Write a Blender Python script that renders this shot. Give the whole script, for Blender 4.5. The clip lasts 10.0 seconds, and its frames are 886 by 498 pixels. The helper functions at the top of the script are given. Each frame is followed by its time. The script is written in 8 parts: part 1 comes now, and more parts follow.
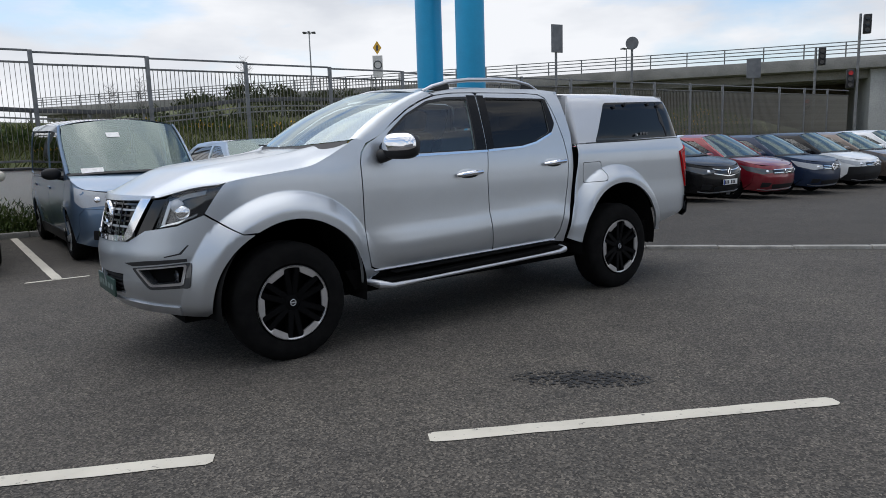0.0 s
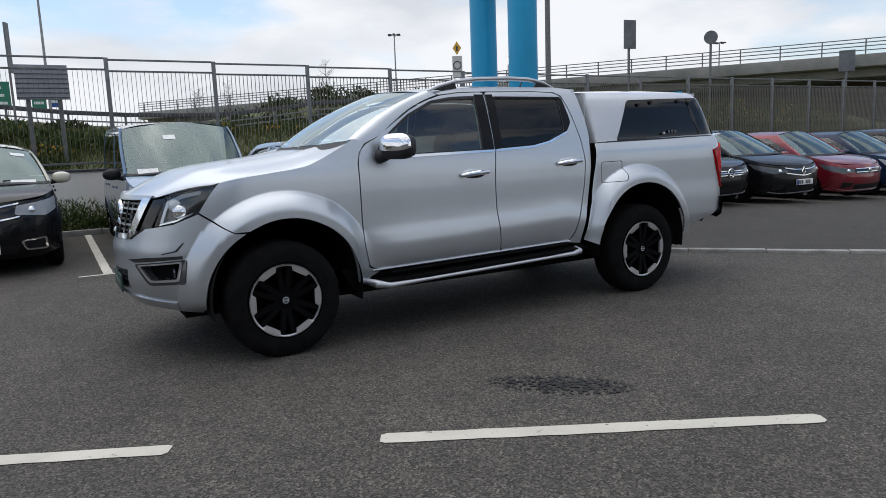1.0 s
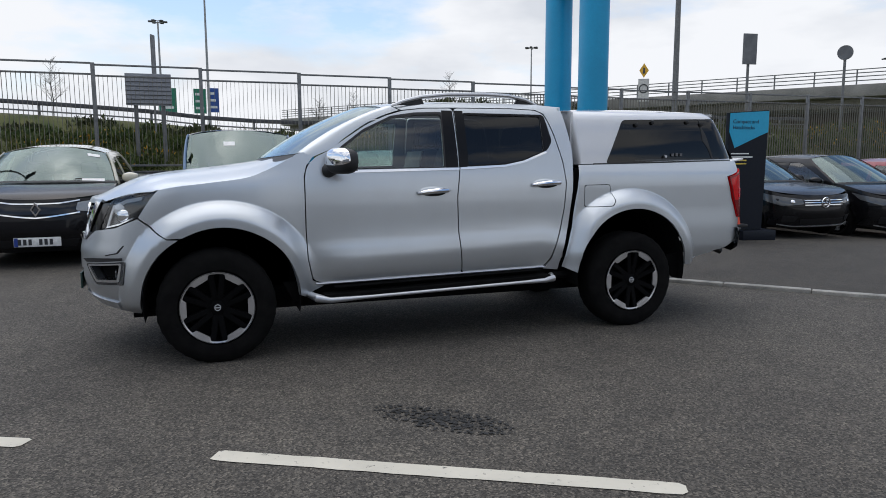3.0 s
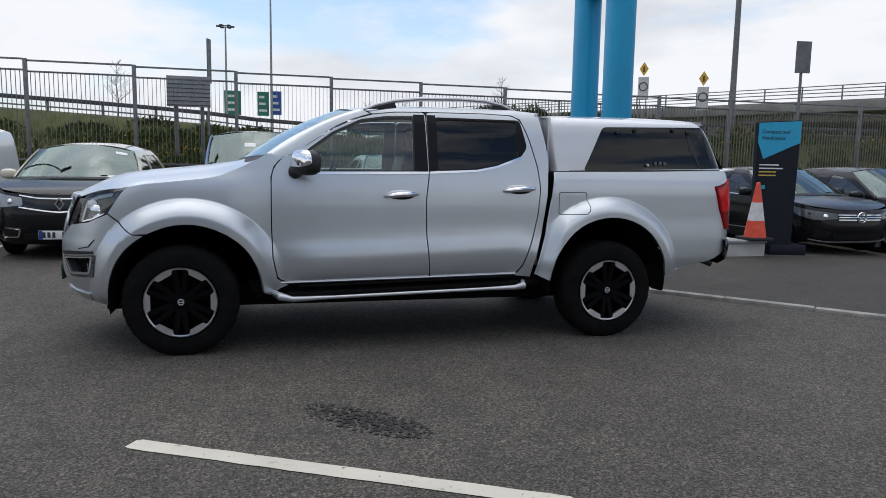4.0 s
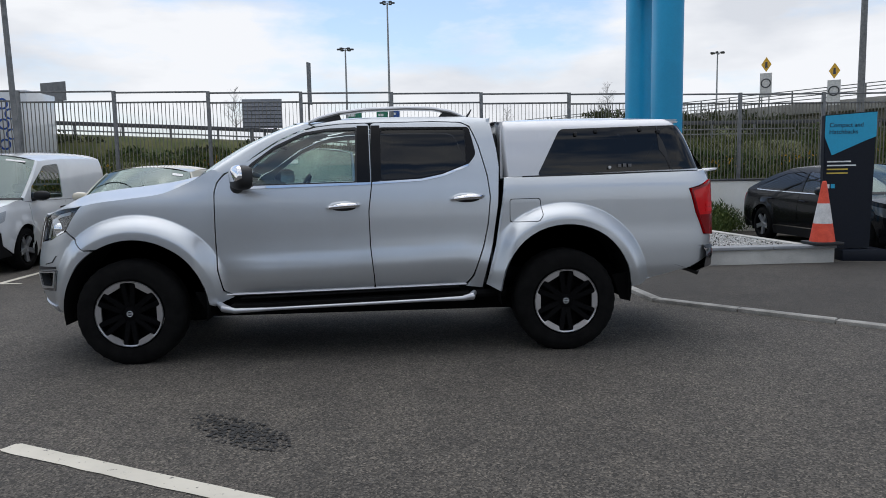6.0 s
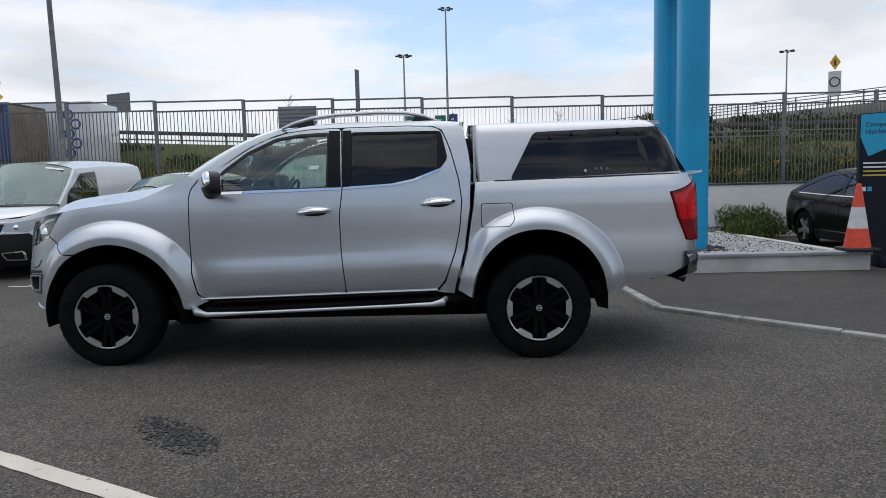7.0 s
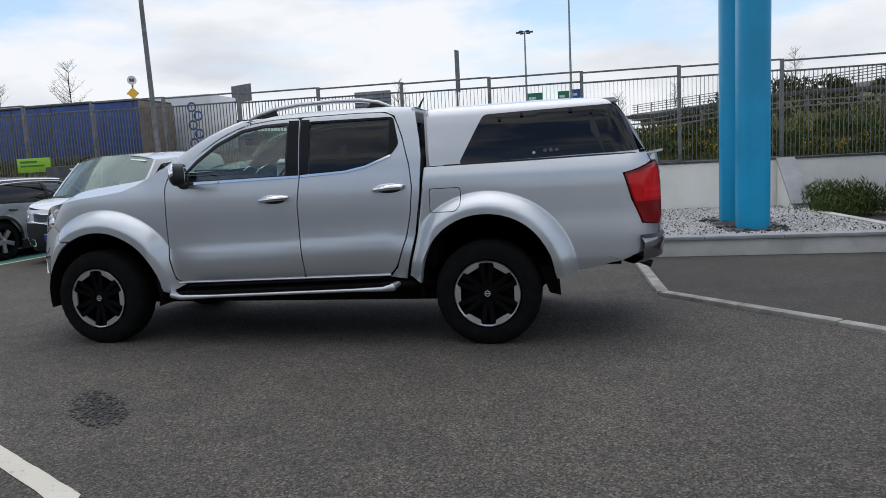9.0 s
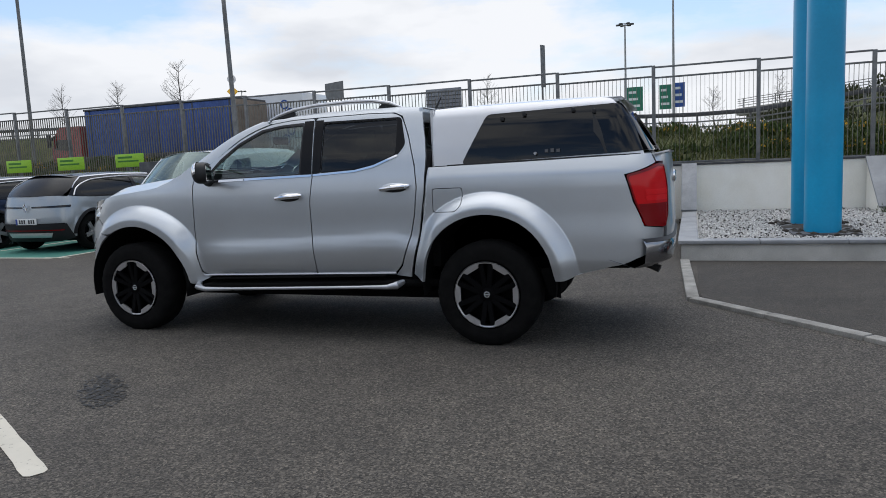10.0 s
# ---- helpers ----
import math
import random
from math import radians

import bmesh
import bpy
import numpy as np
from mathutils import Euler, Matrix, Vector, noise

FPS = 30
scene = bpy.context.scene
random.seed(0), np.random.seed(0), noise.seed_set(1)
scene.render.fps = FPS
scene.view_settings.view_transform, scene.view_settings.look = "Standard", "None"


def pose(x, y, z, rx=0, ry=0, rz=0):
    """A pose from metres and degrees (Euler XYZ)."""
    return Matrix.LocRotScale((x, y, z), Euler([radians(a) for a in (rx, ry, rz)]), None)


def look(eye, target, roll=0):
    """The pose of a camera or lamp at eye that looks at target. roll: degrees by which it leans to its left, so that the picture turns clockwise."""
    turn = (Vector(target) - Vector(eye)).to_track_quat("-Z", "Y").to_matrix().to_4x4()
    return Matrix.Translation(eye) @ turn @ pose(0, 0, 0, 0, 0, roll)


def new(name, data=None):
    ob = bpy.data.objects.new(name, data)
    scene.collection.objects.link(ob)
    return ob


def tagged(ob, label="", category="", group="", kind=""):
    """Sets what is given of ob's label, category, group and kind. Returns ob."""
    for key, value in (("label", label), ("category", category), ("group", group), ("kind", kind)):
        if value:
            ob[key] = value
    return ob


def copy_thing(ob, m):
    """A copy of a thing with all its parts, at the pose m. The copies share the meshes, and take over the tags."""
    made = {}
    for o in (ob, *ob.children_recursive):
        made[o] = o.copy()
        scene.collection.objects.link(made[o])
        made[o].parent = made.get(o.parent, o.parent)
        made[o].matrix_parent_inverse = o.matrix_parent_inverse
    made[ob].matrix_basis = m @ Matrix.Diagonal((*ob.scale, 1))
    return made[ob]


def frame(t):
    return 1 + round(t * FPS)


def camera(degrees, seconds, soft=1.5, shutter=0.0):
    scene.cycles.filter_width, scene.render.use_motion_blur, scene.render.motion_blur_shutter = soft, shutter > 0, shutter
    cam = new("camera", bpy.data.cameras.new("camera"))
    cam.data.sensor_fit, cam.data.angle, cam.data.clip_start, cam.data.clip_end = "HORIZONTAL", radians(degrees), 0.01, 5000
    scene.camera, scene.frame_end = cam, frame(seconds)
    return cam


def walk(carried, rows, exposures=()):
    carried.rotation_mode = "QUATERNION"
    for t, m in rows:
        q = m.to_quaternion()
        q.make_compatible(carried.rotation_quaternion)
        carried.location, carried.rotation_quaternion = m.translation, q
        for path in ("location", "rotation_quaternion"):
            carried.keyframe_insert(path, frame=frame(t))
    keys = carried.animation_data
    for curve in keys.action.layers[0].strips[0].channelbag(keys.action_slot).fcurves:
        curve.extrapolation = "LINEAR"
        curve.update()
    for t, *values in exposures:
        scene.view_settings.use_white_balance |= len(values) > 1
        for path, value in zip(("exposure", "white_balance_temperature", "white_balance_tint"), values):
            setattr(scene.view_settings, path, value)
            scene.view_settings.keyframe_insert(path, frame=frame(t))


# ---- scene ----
cam = camera(64.9, 10.0, soft=0.9)
PATH = [
    (0, (-1.78, -4.04, 1.343), (-0.607, -2.449, 1.039), -1.8),
    (0.5, (-1.538, -4.197, 1.312), (-0.483, -2.525, 1.008), -2.7),
    (1, (-1.267, -4.342, 1.323), (-0.295, -2.62, 1.027), -2.2),
    (1.5, (-0.997, -4.503, 1.321), (-0.083, -2.746, 1.045), -0.5),
    (2, (-0.701, -4.608, 1.325), (0.089, -2.792, 1.049), 0.7),
    (2.5, (-0.369, -4.653, 1.336), (0.356, -2.808, 1.069), -0.8),
    (3.8, (0.47, -4.903, 1.323), (0.967, -2.982, 1.078), 1.4),
    (4, (0.591, -4.932, 1.327), (1.072, -3.005, 1.086), 1.0),
    (4.5, (0.904, -5.023, 1.311), (1.28, -3.07, 1.101), 2.0),
    (5, (1.22, -5.056, 1.322), (1.487, -3.085, 1.111), 1.4),
    (5.5, (1.549, -5.049, 1.317), (1.775, -3.073, 1.106), 0.1),
    (6.8, (2.452, -5.028, 1.294), (2.425, -3.038, 1.099), -1.5),
    (7, (2.568, -4.996, 1.292), (2.527, -3.005, 1.101), -1.4),
    (7.5, (2.872, -4.982, 1.293), (2.699, -2.998, 1.108), -1.9),
    (8, (3.206, -4.969, 1.306), (2.912, -3.002, 1.098), -1.5),
    (8.5, (3.538, -4.895, 1.294), (3.195, -2.939, 1.054), -2.3),
    (9, (3.86, -4.864, 1.291), (3.452, -2.921, 1.054), -2.9),
    (9.5, (4.207, -4.839, 1.309), (3.61, -2.944, 1.079), -3.1),
    (10, (4.519, -4.702, 1.293), (3.847, -2.833, 1.056), -2.6),
]
walk(cam, [(t, look(eye, target, roll)) for t, eye, target, roll in PATH], [(0.0, 0.0, 6330, 10), (10.0, 0.0, 6330, 10)])

# ---- world and sun ----
world = bpy.data.worlds.new("sky")
scene.world = world
world.use_nodes = True
SUN_EL, SUN_AZ = 72.0, -14.0
wn, wl = world.node_tree.nodes, world.node_tree.links
wn.clear()
w_out = wn.new("ShaderNodeOutputWorld")
w_bg = wn.new("ShaderNodeBackground")
w_sky = wn.new("ShaderNodeTexSky")
w_sky.sky_type = "NISHITA"
w_sky.sun_disc = False
w_sky.sun_elevation, w_sky.sun_rotation = radians(SUN_EL), radians(SUN_AZ)
w_sky.dust_density, w_sky.ozone_density = 1.5, 1.2
w_co = wn.new("ShaderNodeTexCoord")
w_map = wn.new("ShaderNodeMapping")
w_map.inputs["Scale"].default_value = (1.0, 1.0, 3.0)
w_map.inputs["Location"].default_value = (0.35, 0.2, 0.1)
w_no = wn.new("ShaderNodeTexNoise")
w_no.inputs["Scale"].default_value, w_no.inputs["Detail"].default_value = 2.3, 9.0
w_no.inputs["Roughness"].default_value = 0.56
w_ramp = wn.new("ShaderNodeValToRGB")
w_ramp.color_ramp.elements[0].position, w_ramp.color_ramp.elements[1].position = 0.40, 0.54
w_no2 = wn.new("ShaderNodeTexNoise")
w_no2.inputs["Scale"].default_value, w_no2.inputs["Detail"].default_value = 3.6, 5.0
w_tone = wn.new("ShaderNodeValToRGB")
w_tone.color_ramp.elements[0].position, w_tone.color_ramp.elements[1].position = 0.36, 0.56
w_tone.color_ramp.elements[0].color = (6.7, 6.9, 7.3, 1)
w_tone.color_ramp.elements[1].color = (8.8, 8.85, 9.0, 1)
w_mix = wn.new("ShaderNodeMix")
w_mix.data_type = "RGBA"
wl.new(w_co.outputs["Generated"], w_map.inputs["Vector"])
wl.new(w_map.outputs["Vector"], w_no.inputs["Vector"])
wl.new(w_map.outputs["Vector"], w_no2.inputs["Vector"])
w_sep = wn.new("ShaderNodeSeparateXYZ")
# cloud cover by height: closed near the horizon, broken above it, closed again overhead
w_low = wn.new("ShaderNodeValToRGB")
while len(w_low.color_ramp.elements) < 5:
    w_low.color_ramp.elements.new(0.5)
for w_el, (w_pos, w_val) in zip(w_low.color_ramp.elements, ((0.0, 0.64), (0.12, 0.58), (0.22, 0.455), (0.40, 0.45), (0.65, 0.49))):
    w_el.position, w_el.color = w_pos, (w_val, w_val, w_val, 1)
w_sum, w_off = wn.new("ShaderNodeMath"), wn.new("ShaderNodeMath")
w_off.operation = "SUBTRACT"
w_off.inputs[1].default_value = 0.5
wl.new(w_co.outputs["Generated"], w_sep.inputs["Vector"])
wl.new(w_sep.outputs["Z"], w_low.inputs["Fac"])
wl.new(w_no.outputs["Fac"], w_sum.inputs[0])
wl.new(w_low.outputs["Color"], w_sum.inputs[1])
wl.new(w_sum.outputs["Value"], w_off.inputs[0])
wl.new(w_off.outputs["Value"], w_ramp.inputs["Fac"])
wl.new(w_no2.outputs["Fac"], w_tone.inputs["Fac"])
wl.new(w_ramp.outputs["Color"], w_mix.inputs["Factor"])
# thin haze brightens the blue between the clouds
w_haze = wn.new("ShaderNodeVectorMath")
w_haze.operation = "SCALE"
w_haze.inputs["Scale"].default_value = 1.6
wl.new(w_sky.outputs["Color"], w_haze.inputs[0])
wl.new(w_haze.outputs["Vector"], w_mix.inputs[6])

# an overcast sky grows brighter towards the zenith
w_zen = wn.new("ShaderNodeMapRange")
w_zen.inputs["From Min"].default_value, w_zen.inputs["From Max"].default_value = 0.30, 1.0
w_zen.inputs["To Min"].default_value, w_zen.inputs["To Max"].default_value = 1.0, 1.3
w_lift = wn.new("ShaderNodeVectorMath")
w_lift.operation = "SCALE"
wl.new(w_sep.outputs["Z"], w_zen.inputs["Value"])
wl.new(w_tone.outputs["Color"], w_lift.inputs[0])
wl.new(w_zen.outputs["Result"], w_lift.inputs["Scale"])
wl.new(w_lift.outputs["Vector"], w_mix.inputs[7])
wl.new(w_mix.outputs[2], w_bg.inputs["Color"])
w_bg.inputs["Strength"].default_value = 0.106
wl.new(w_bg.outputs["Background"], w_out.inputs["Surface"])

sun = new("sun", bpy.data.lights.new("sun", "SUN"))
sun.data.energy, sun.data.angle, sun.data.color = 1.25, radians(76), (1.0, 0.975, 0.93)
sun.rotation_euler = (radians(90 - SUN_EL), 0, radians(180 - SUN_AZ))


# ---- materials ----
def nodes_of(name):
    m = bpy.data.materials.new(name)
    m.use_nodes = True
    nt = m.node_tree
    return m, nt, nt.nodes["Principled BSDF"]


def ramp_node(nt, fac, stops):
    r = nt.nodes.new("ShaderNodeValToRGB")
    while len(r.color_ramp.elements) < len(stops):
        r.color_ramp.elements.new(0.5)
    for e, (p, c) in zip(r.color_ramp.elements, stops):
        e.position, e.color = p, (*c, 1)
    nt.links.new(fac, r.inputs["Fac"])
    return r.outputs["Color"]


def noise_node(nt, scale, detail=4.0, rough=0.55, stretch=None, space="Object"):
    co = nt.nodes.new("ShaderNodeTexCoord")
    n = nt.nodes.new("ShaderNodeTexNoise")
    n.inputs["Scale"].default_value, n.inputs["Detail"].default_value, n.inputs["Roughness"].default_value = scale, detail, rough
    src = co.outputs[space]
    if stretch:
        mp = nt.nodes.new("ShaderNodeMapping")
        mp.inputs["Scale"].default_value = stretch
        nt.links.new(src, mp.inputs["Vector"])
        src = mp.outputs["Vector"]
    nt.links.new(src, n.inputs["Vector"])
    return n.outputs["Fac"]


def mix_node(nt, fac, a, b, mode="MIX"):
    m = nt.nodes.new("ShaderNodeMix")
    m.data_type, m.blend_type = "RGBA", mode
    for sock, v in ((m.inputs["Factor"], fac), (m.inputs[6], a), (m.inputs[7], b)):
        if isinstance(v, (int, float)):
            sock.default_value = v
        elif isinstance(v, tuple):
            sock.default_value = (*v, 1)
        else:
            nt.links.new(v, sock)
    return m.outputs[2]


def bump_node(nt, bsdf, height, strength, dist=0.01):
    b = nt.nodes.new("ShaderNodeBump")
    b.inputs["Strength"].default_value, b.inputs["Distance"].default_value = strength, dist
    nt.links.new(height, b.inputs["Height"])
    nt.links.new(b.outputs["Normal"], bsdf.inputs["Normal"])


def surface(name, a, b, scale=6.0, rough=0.6, metal=0.0, fine=60.0, bump=0.15, dist=0.004, lo=0.35, hi=0.65, coat=0.0, stretch=None, spec=0.5, grain=0.25):
    """Two tones in large patches, a fine grain over them, and fine relief."""
    m, nt, p = nodes_of(name)
    big = noise_node(nt, scale, 5.0, 0.6, stretch)
    small = noise_node(nt, fine, 3.0, 0.6, stretch)
    col = ramp_node(nt, big, [(lo, a), (hi, b)])
    g = ramp_node(nt, small, [(0.3, (1 - grain,) * 3), (0.7, (1 + grain * 0.4,) * 3)])
    nt.links.new(mix_node(nt, 1.0, col, g, "MULTIPLY"), p.inputs["Base Color"])
    p.inputs["Roughness"].default_value, p.inputs["Metallic"].default_value = rough, metal
    p.inputs["Specular IOR Level"].default_value = spec
    p.inputs["Coat Weight"].default_value = coat
    p.inputs["Coat Roughness"].default_value = 0.04
    if bump:
        bump_node(nt, p, small, bump, dist)
    return m


def paint(name, col, metal=0.0, rough=0.35, flake=0.05, coat=1.0, dirt=0.16):
    """Car paint: flake grain, clear coat, a faint film of road dust."""
    m, nt, p = nodes_of(name)
    fl = noise_node(nt, 900.0, 1.0, 0.5)
    dust = noise_node(nt, 2.2, 6.0, 0.62)
    c1 = ramp_node(nt, fl, [(0.3, tuple(c * (1 - flake) for c in col)), (0.7, tuple(min(1, c * (1 + flake)) for c in col))])
    d = ramp_node(nt, dust, [(0.45, (0, 0, 0)), (0.8, (dirt, dirt, dirt))])
    nt.links.new(mix_node(nt, d, c1, (0.30, 0.28, 0.25)), p.inputs["Base Color"])
    p.inputs["Metallic"].default_value, p.inputs["Roughness"].default_value = metal, rough
    p.inputs["Specular IOR Level"].default_value = 0.15
    p.inputs["Coat Weight"].default_value, p.inputs["Coat Roughness"].default_value = coat, 0.03
    return m


def glass(name, tint, face_on=0.08, sheen=(1, 1, 1)):
    """Thin car or window glass: tinted see-through, with gloss that grows towards grazing angles."""
    m = bpy.data.materials.new(name)
    m.use_nodes = True
    nt = m.node_tree
    nt.nodes.clear()
    out = nt.nodes.new("ShaderNodeOutputMaterial")
    tr, gl, lw, mx = (nt.nodes.new(k) for k in ("ShaderNodeBsdfTransparent", "ShaderNodeBsdfGlossy", "ShaderNodeLayerWeight", "ShaderNodeMixShader"))
    up, sc = nt.nodes.new("ShaderNodeMath"), nt.nodes.new("ShaderNodeMath")
    up.operation, sc.operation = "POWER", "MULTIPLY_ADD"
    up.inputs[1].default_value = 4.5
    sc.inputs[1].default_value, sc.inputs[2].default_value = 1 - face_on, face_on
    lw.inputs["Blend"].default_value = 0.5
    tr.inputs["Color"].default_value = (*tint, 1)
    gl.inputs["Roughness"].default_value = 0.015
    gl.inputs["Color"].default_value = (*sheen, 1)
    nt.links.new(lw.outputs["Facing"], up.inputs[0])
    nt.links.new(up.outputs["Value"], sc.inputs[0])
    nt.links.new(sc.outputs["Value"], mx.inputs["Fac"])
    nt.links.new(tr.outputs["BSDF"], mx.inputs[1])
    nt.links.new(gl.outputs["BSDF"], mx.inputs[2])
    nt.links.new(mx.outputs["Shader"], out.inputs["Surface"])
    return m


def plain(name, col, rough=0.5, metal=0.0, spec=0.5, vary=0.12):
    m, nt, p = nodes_of(name)
    n = noise_node(nt, 25.0, 4.0, 0.6)
    nt.links.new(ramp_node(nt, n, [(0.3, tuple(c * (1 - vary) for c in col)), (0.7, tuple(min(1.0, c * (1 + vary)) for c in col))]), p.inputs["Base Color"])
    p.inputs["Roughness"].default_value, p.inputs["Metallic"].default_value = rough, metal
    p.inputs["Specular IOR Level"].default_value = spec
    return m


def lens(name, col, rough=0.12, coat=1.0):
    m, nt, p = nodes_of(name)
    n = noise_node(nt, 140.0, 2.0, 0.5, (1, 1, 8))
    nt.links.new(ramp_node(nt, n, [(0.3, tuple(c * 0.6 for c in col)), (0.7, col)]), p.inputs["Base Color"])
    p.inputs["Roughness"].default_value = rough
    p.inputs["Specular IOR Level"].default_value = 0.2
    p.inputs["Coat Weight"].default_value = coat
    p.inputs["Coat Roughness"].default_value = 0.02
    return m


def asphalt_material(name="asphalt", stone_scale=105.0, tone=0.54, speck=0.9):
    m, nt, p = nodes_of(name)
    chips = nt.nodes.new("ShaderNodeTexVoronoi")
    chips.inputs["Scale"].default_value = stone_scale
    co = nt.nodes.new("ShaderNodeTexCoord")
    nt.links.new(co.outputs["Object"], chips.inputs["Vector"])
    grit = noise_node(nt, 160.0, 4.0, 0.7)
    big = noise_node(nt, 0.35, 6.0, 0.62)
    mid = noise_node(nt, 3.0, 5.0, 0.65)
    base = ramp_node(nt, big, [(k, tuple(c * tone for c in col)) for k, col in ((0.3, (0.125, 0.116, 0.102)), (0.5, (0.152, 0.141, 0.124)), (0.72, (0.188, 0.175, 0.153)))])
    stone = ramp_node(nt, chips.outputs["Color"], [(0.0, (0.16, 0.16, 0.16)), (0.38, (0.60, 0.59, 0.58)), (0.72, (1.3, 1.27, 1.23)), (1.0, (2.6, 2.5, 2.35))])
    worn = ramp_node(nt, mid, [(0.3, (0.82, 0.82, 0.83)), (0.7, (1.14, 1.12, 1.1))])
    col = mix_node(nt, 1.0, mix_node(nt, speck, base, stone, "MULTIPLY"), worn, "MULTIPLY")
    g = ramp_node(nt, grit, [(0.32, (0.5, 0.5, 0.5)), (0.7, (1.35, 1.35, 1.35))])
    nt.links.new(mix_node(nt, 0.85, col, g, "MULTIPLY"), p.inputs["Base Color"])
    p.inputs["Roughness"].default_value = 0.86
    p.inputs["Specular IOR Level"].default_value = 0.35
    bump_node(nt, p, chips.outputs["Distance"], 0.5, 0.008)
    return m


def worn_paint(name, col, under, wear=0.36, scale=22.0):
    """Road marking: paint that has flaked off in spots and lets the asphalt through."""
    m, nt, p = nodes_of(name)
    n = noise_node(nt, scale, 8.0, 0.7)
    k = noise_node(nt, 2.0, 5.0, 0.6)
    a = ramp_node(nt, k, [(0.3, tuple(c * 0.78 for c in col)), (0.7, col)])
    f = ramp_node(nt, n, [(wear - 0.03, (0, 0, 0)), (wear + 0.04, (1, 1, 1))])
    nt.links.new(mix_node(nt, f, under, a), p.inputs["Base Color"])
    p.inputs["Roughness"].default_value = 0.75
    bump_node(nt, p, n, 0.3, 0.004)
    return m


M_ASPHALT = asphalt_material()
M_LINE = worn_paint("white_marking", (0.62, 0.583, 0.49), (0.10, 0.098, 0.09), 0.36)
M_GREEN = worn_paint("green_bay_paint", (0.05, 0.22, 0.17), (0.06, 0.06, 0.06), 0.38, 9.0)
M_OIL = surface("oil_stain", (0.005, 0.005, 0.005), (0.014, 0.0135, 0.013), 30, 0.55, 0, 160, 0.4, 0.005)
M_SILVER = paint("silver_paint", (0.525, 0.553, 0.577), 0.80, 0.36, 0.10, coat=0.6)
M_CANOPY = paint("canopy_paint", (0.64, 0.65, 0.67), 0.15, 0.38, 0.04)
M_BLACK = surface("black_plastic", (0.008, 0.008, 0.009), (0.014, 0.014, 0.015), 8, 0.55, 0, 300, 0.25, 0.001, grain=0.2)
M_GLOSSBLACK = plain("gloss_black", (0.010, 0.010, 0.011), 0.08)
M_PILLARBLACK = plain("pillar_black", (0.006, 0.006, 0.007), 0.22, spec=0.18)
M_STEP = surface("step_rubber", (0.003, 0.003, 0.003), (0.006, 0.006, 0.006), 10, 0.85, 0, 200, 0.3, 0.002, spec=0.06)
M_TYRE = surface("tyre_rubber", (0.004, 0.004, 0.004), (0.008, 0.0078, 0.0076), 14, 0.92, 0, 200, 0.3, 0.002, spec=0.12)
M_RIMDARK = plain("rim_black", (0.003, 0.003, 0.0034), 0.5, spec=0.06)
M_RIMCUT = plain("rim_machined", (0.56, 0.56, 0.57), 0.28, 0.85, vary=0.05)
M_CHROME = plain("chrome", (0.85, 0.85, 0.86), 0.07, 1.0, vary=0.03)
M_SATIN = plain("satin_silver", (0.52, 0.53, 0.55), 0.30, 0.75, vary=0.05)
M_GLASS = glass("clear_glass", (0.66, 0.76, 0.71))
M_PRIVACY = glass("privacy_glass", (0.028, 0.031, 0.034), 0.036)
M_SCREEN = glass("windscreen_glass", (0.46, 0.56, 0.52), 0.12, (0.80, 0.97, 0.96))
M_TRUCKSCREEN = glass("pickup_windscreen_glass", (0.72, 0.84, 0.79), 0.29, (0.86, 0.97, 1.0))
M_REDLENS = lens("red_lens", (0.74, 0.005, 0.010), 0.2, 0.3)
M_REDDARK = lens("dark_red_lens", (0.24, 0.004, 0.007), 0.2, 0.3)
M_LAMPCOVER = glass("lamp_cover_glass", (0.93, 0.95, 0.96), 0.05)
M_CLEARLENS = lens("clear_lens", (0.75, 0.76, 0.78))
M_LAMPGREY = lens("lamp_strip", (0.34, 0.36, 0.38))
M_LAMPDARK = lens("lamp_housing", (0.055, 0.058, 0.062))
M_SEAT = surface("seat_cloth", (0.03, 0.03, 0.032), (0.05, 0.05, 0.052), 12, 0.85, 0, 260, 0.3, 0.002)
M_SEATLIGHT = surface("seat_cover", (0.32, 0.32, 0.31), (0.42, 0.42, 0.41), 9, 0.8, 0, 200, 0.2, 0.002)
M_DARK = plain("underbody_black", (0.006, 0.006, 0.006), 0.9, spec=0.1)
M_WALL = surface("rendered_wall", (0.81, 0.785, 0.70), (0.90, 0.885, 0.82), 1.3, 0.85, 0, 70, 0.2, 0.003, grain=0.12)
M_CONCRETE = surface("concrete", (0.40, 0.39, 0.36), (0.56, 0.55, 0.51), 2.2, 0.85, 0, 90, 0.35, 0.004)
M_COPING = surface("grey_coping", (0.23, 0.24, 0.25), (0.32, 0.33, 0.34), 3.0, 0.6, 0, 120, 0.15, 0.002)
M_KERB = surface("kerb_concrete", (0.19, 0.185, 0.168), (0.34, 0.33, 0.30), 5.0, 0.85, 0, 110, 0.4, 0.004)
M_GALV = surface("galvanised_steel", (0.13, 0.133, 0.132), (0.215, 0.217, 0.213), 7.0, 0.55, 0.25, 60, 0.08, 0.001, grain=0.12)
M_BAR = surface("weathered_bar_steel", (0.125, 0.118, 0.098), (0.19, 0.178, 0.148), 5.0, 0.6, 0.1, 60, 0.08, 0.001, grain=0.12)
M_RAILDARK = surface("dark_steel_rail", (0.05, 0.052, 0.055), (0.10, 0.10, 0.105), 5.0, 0.55, 0.3, 60, 0.1, 0.002)
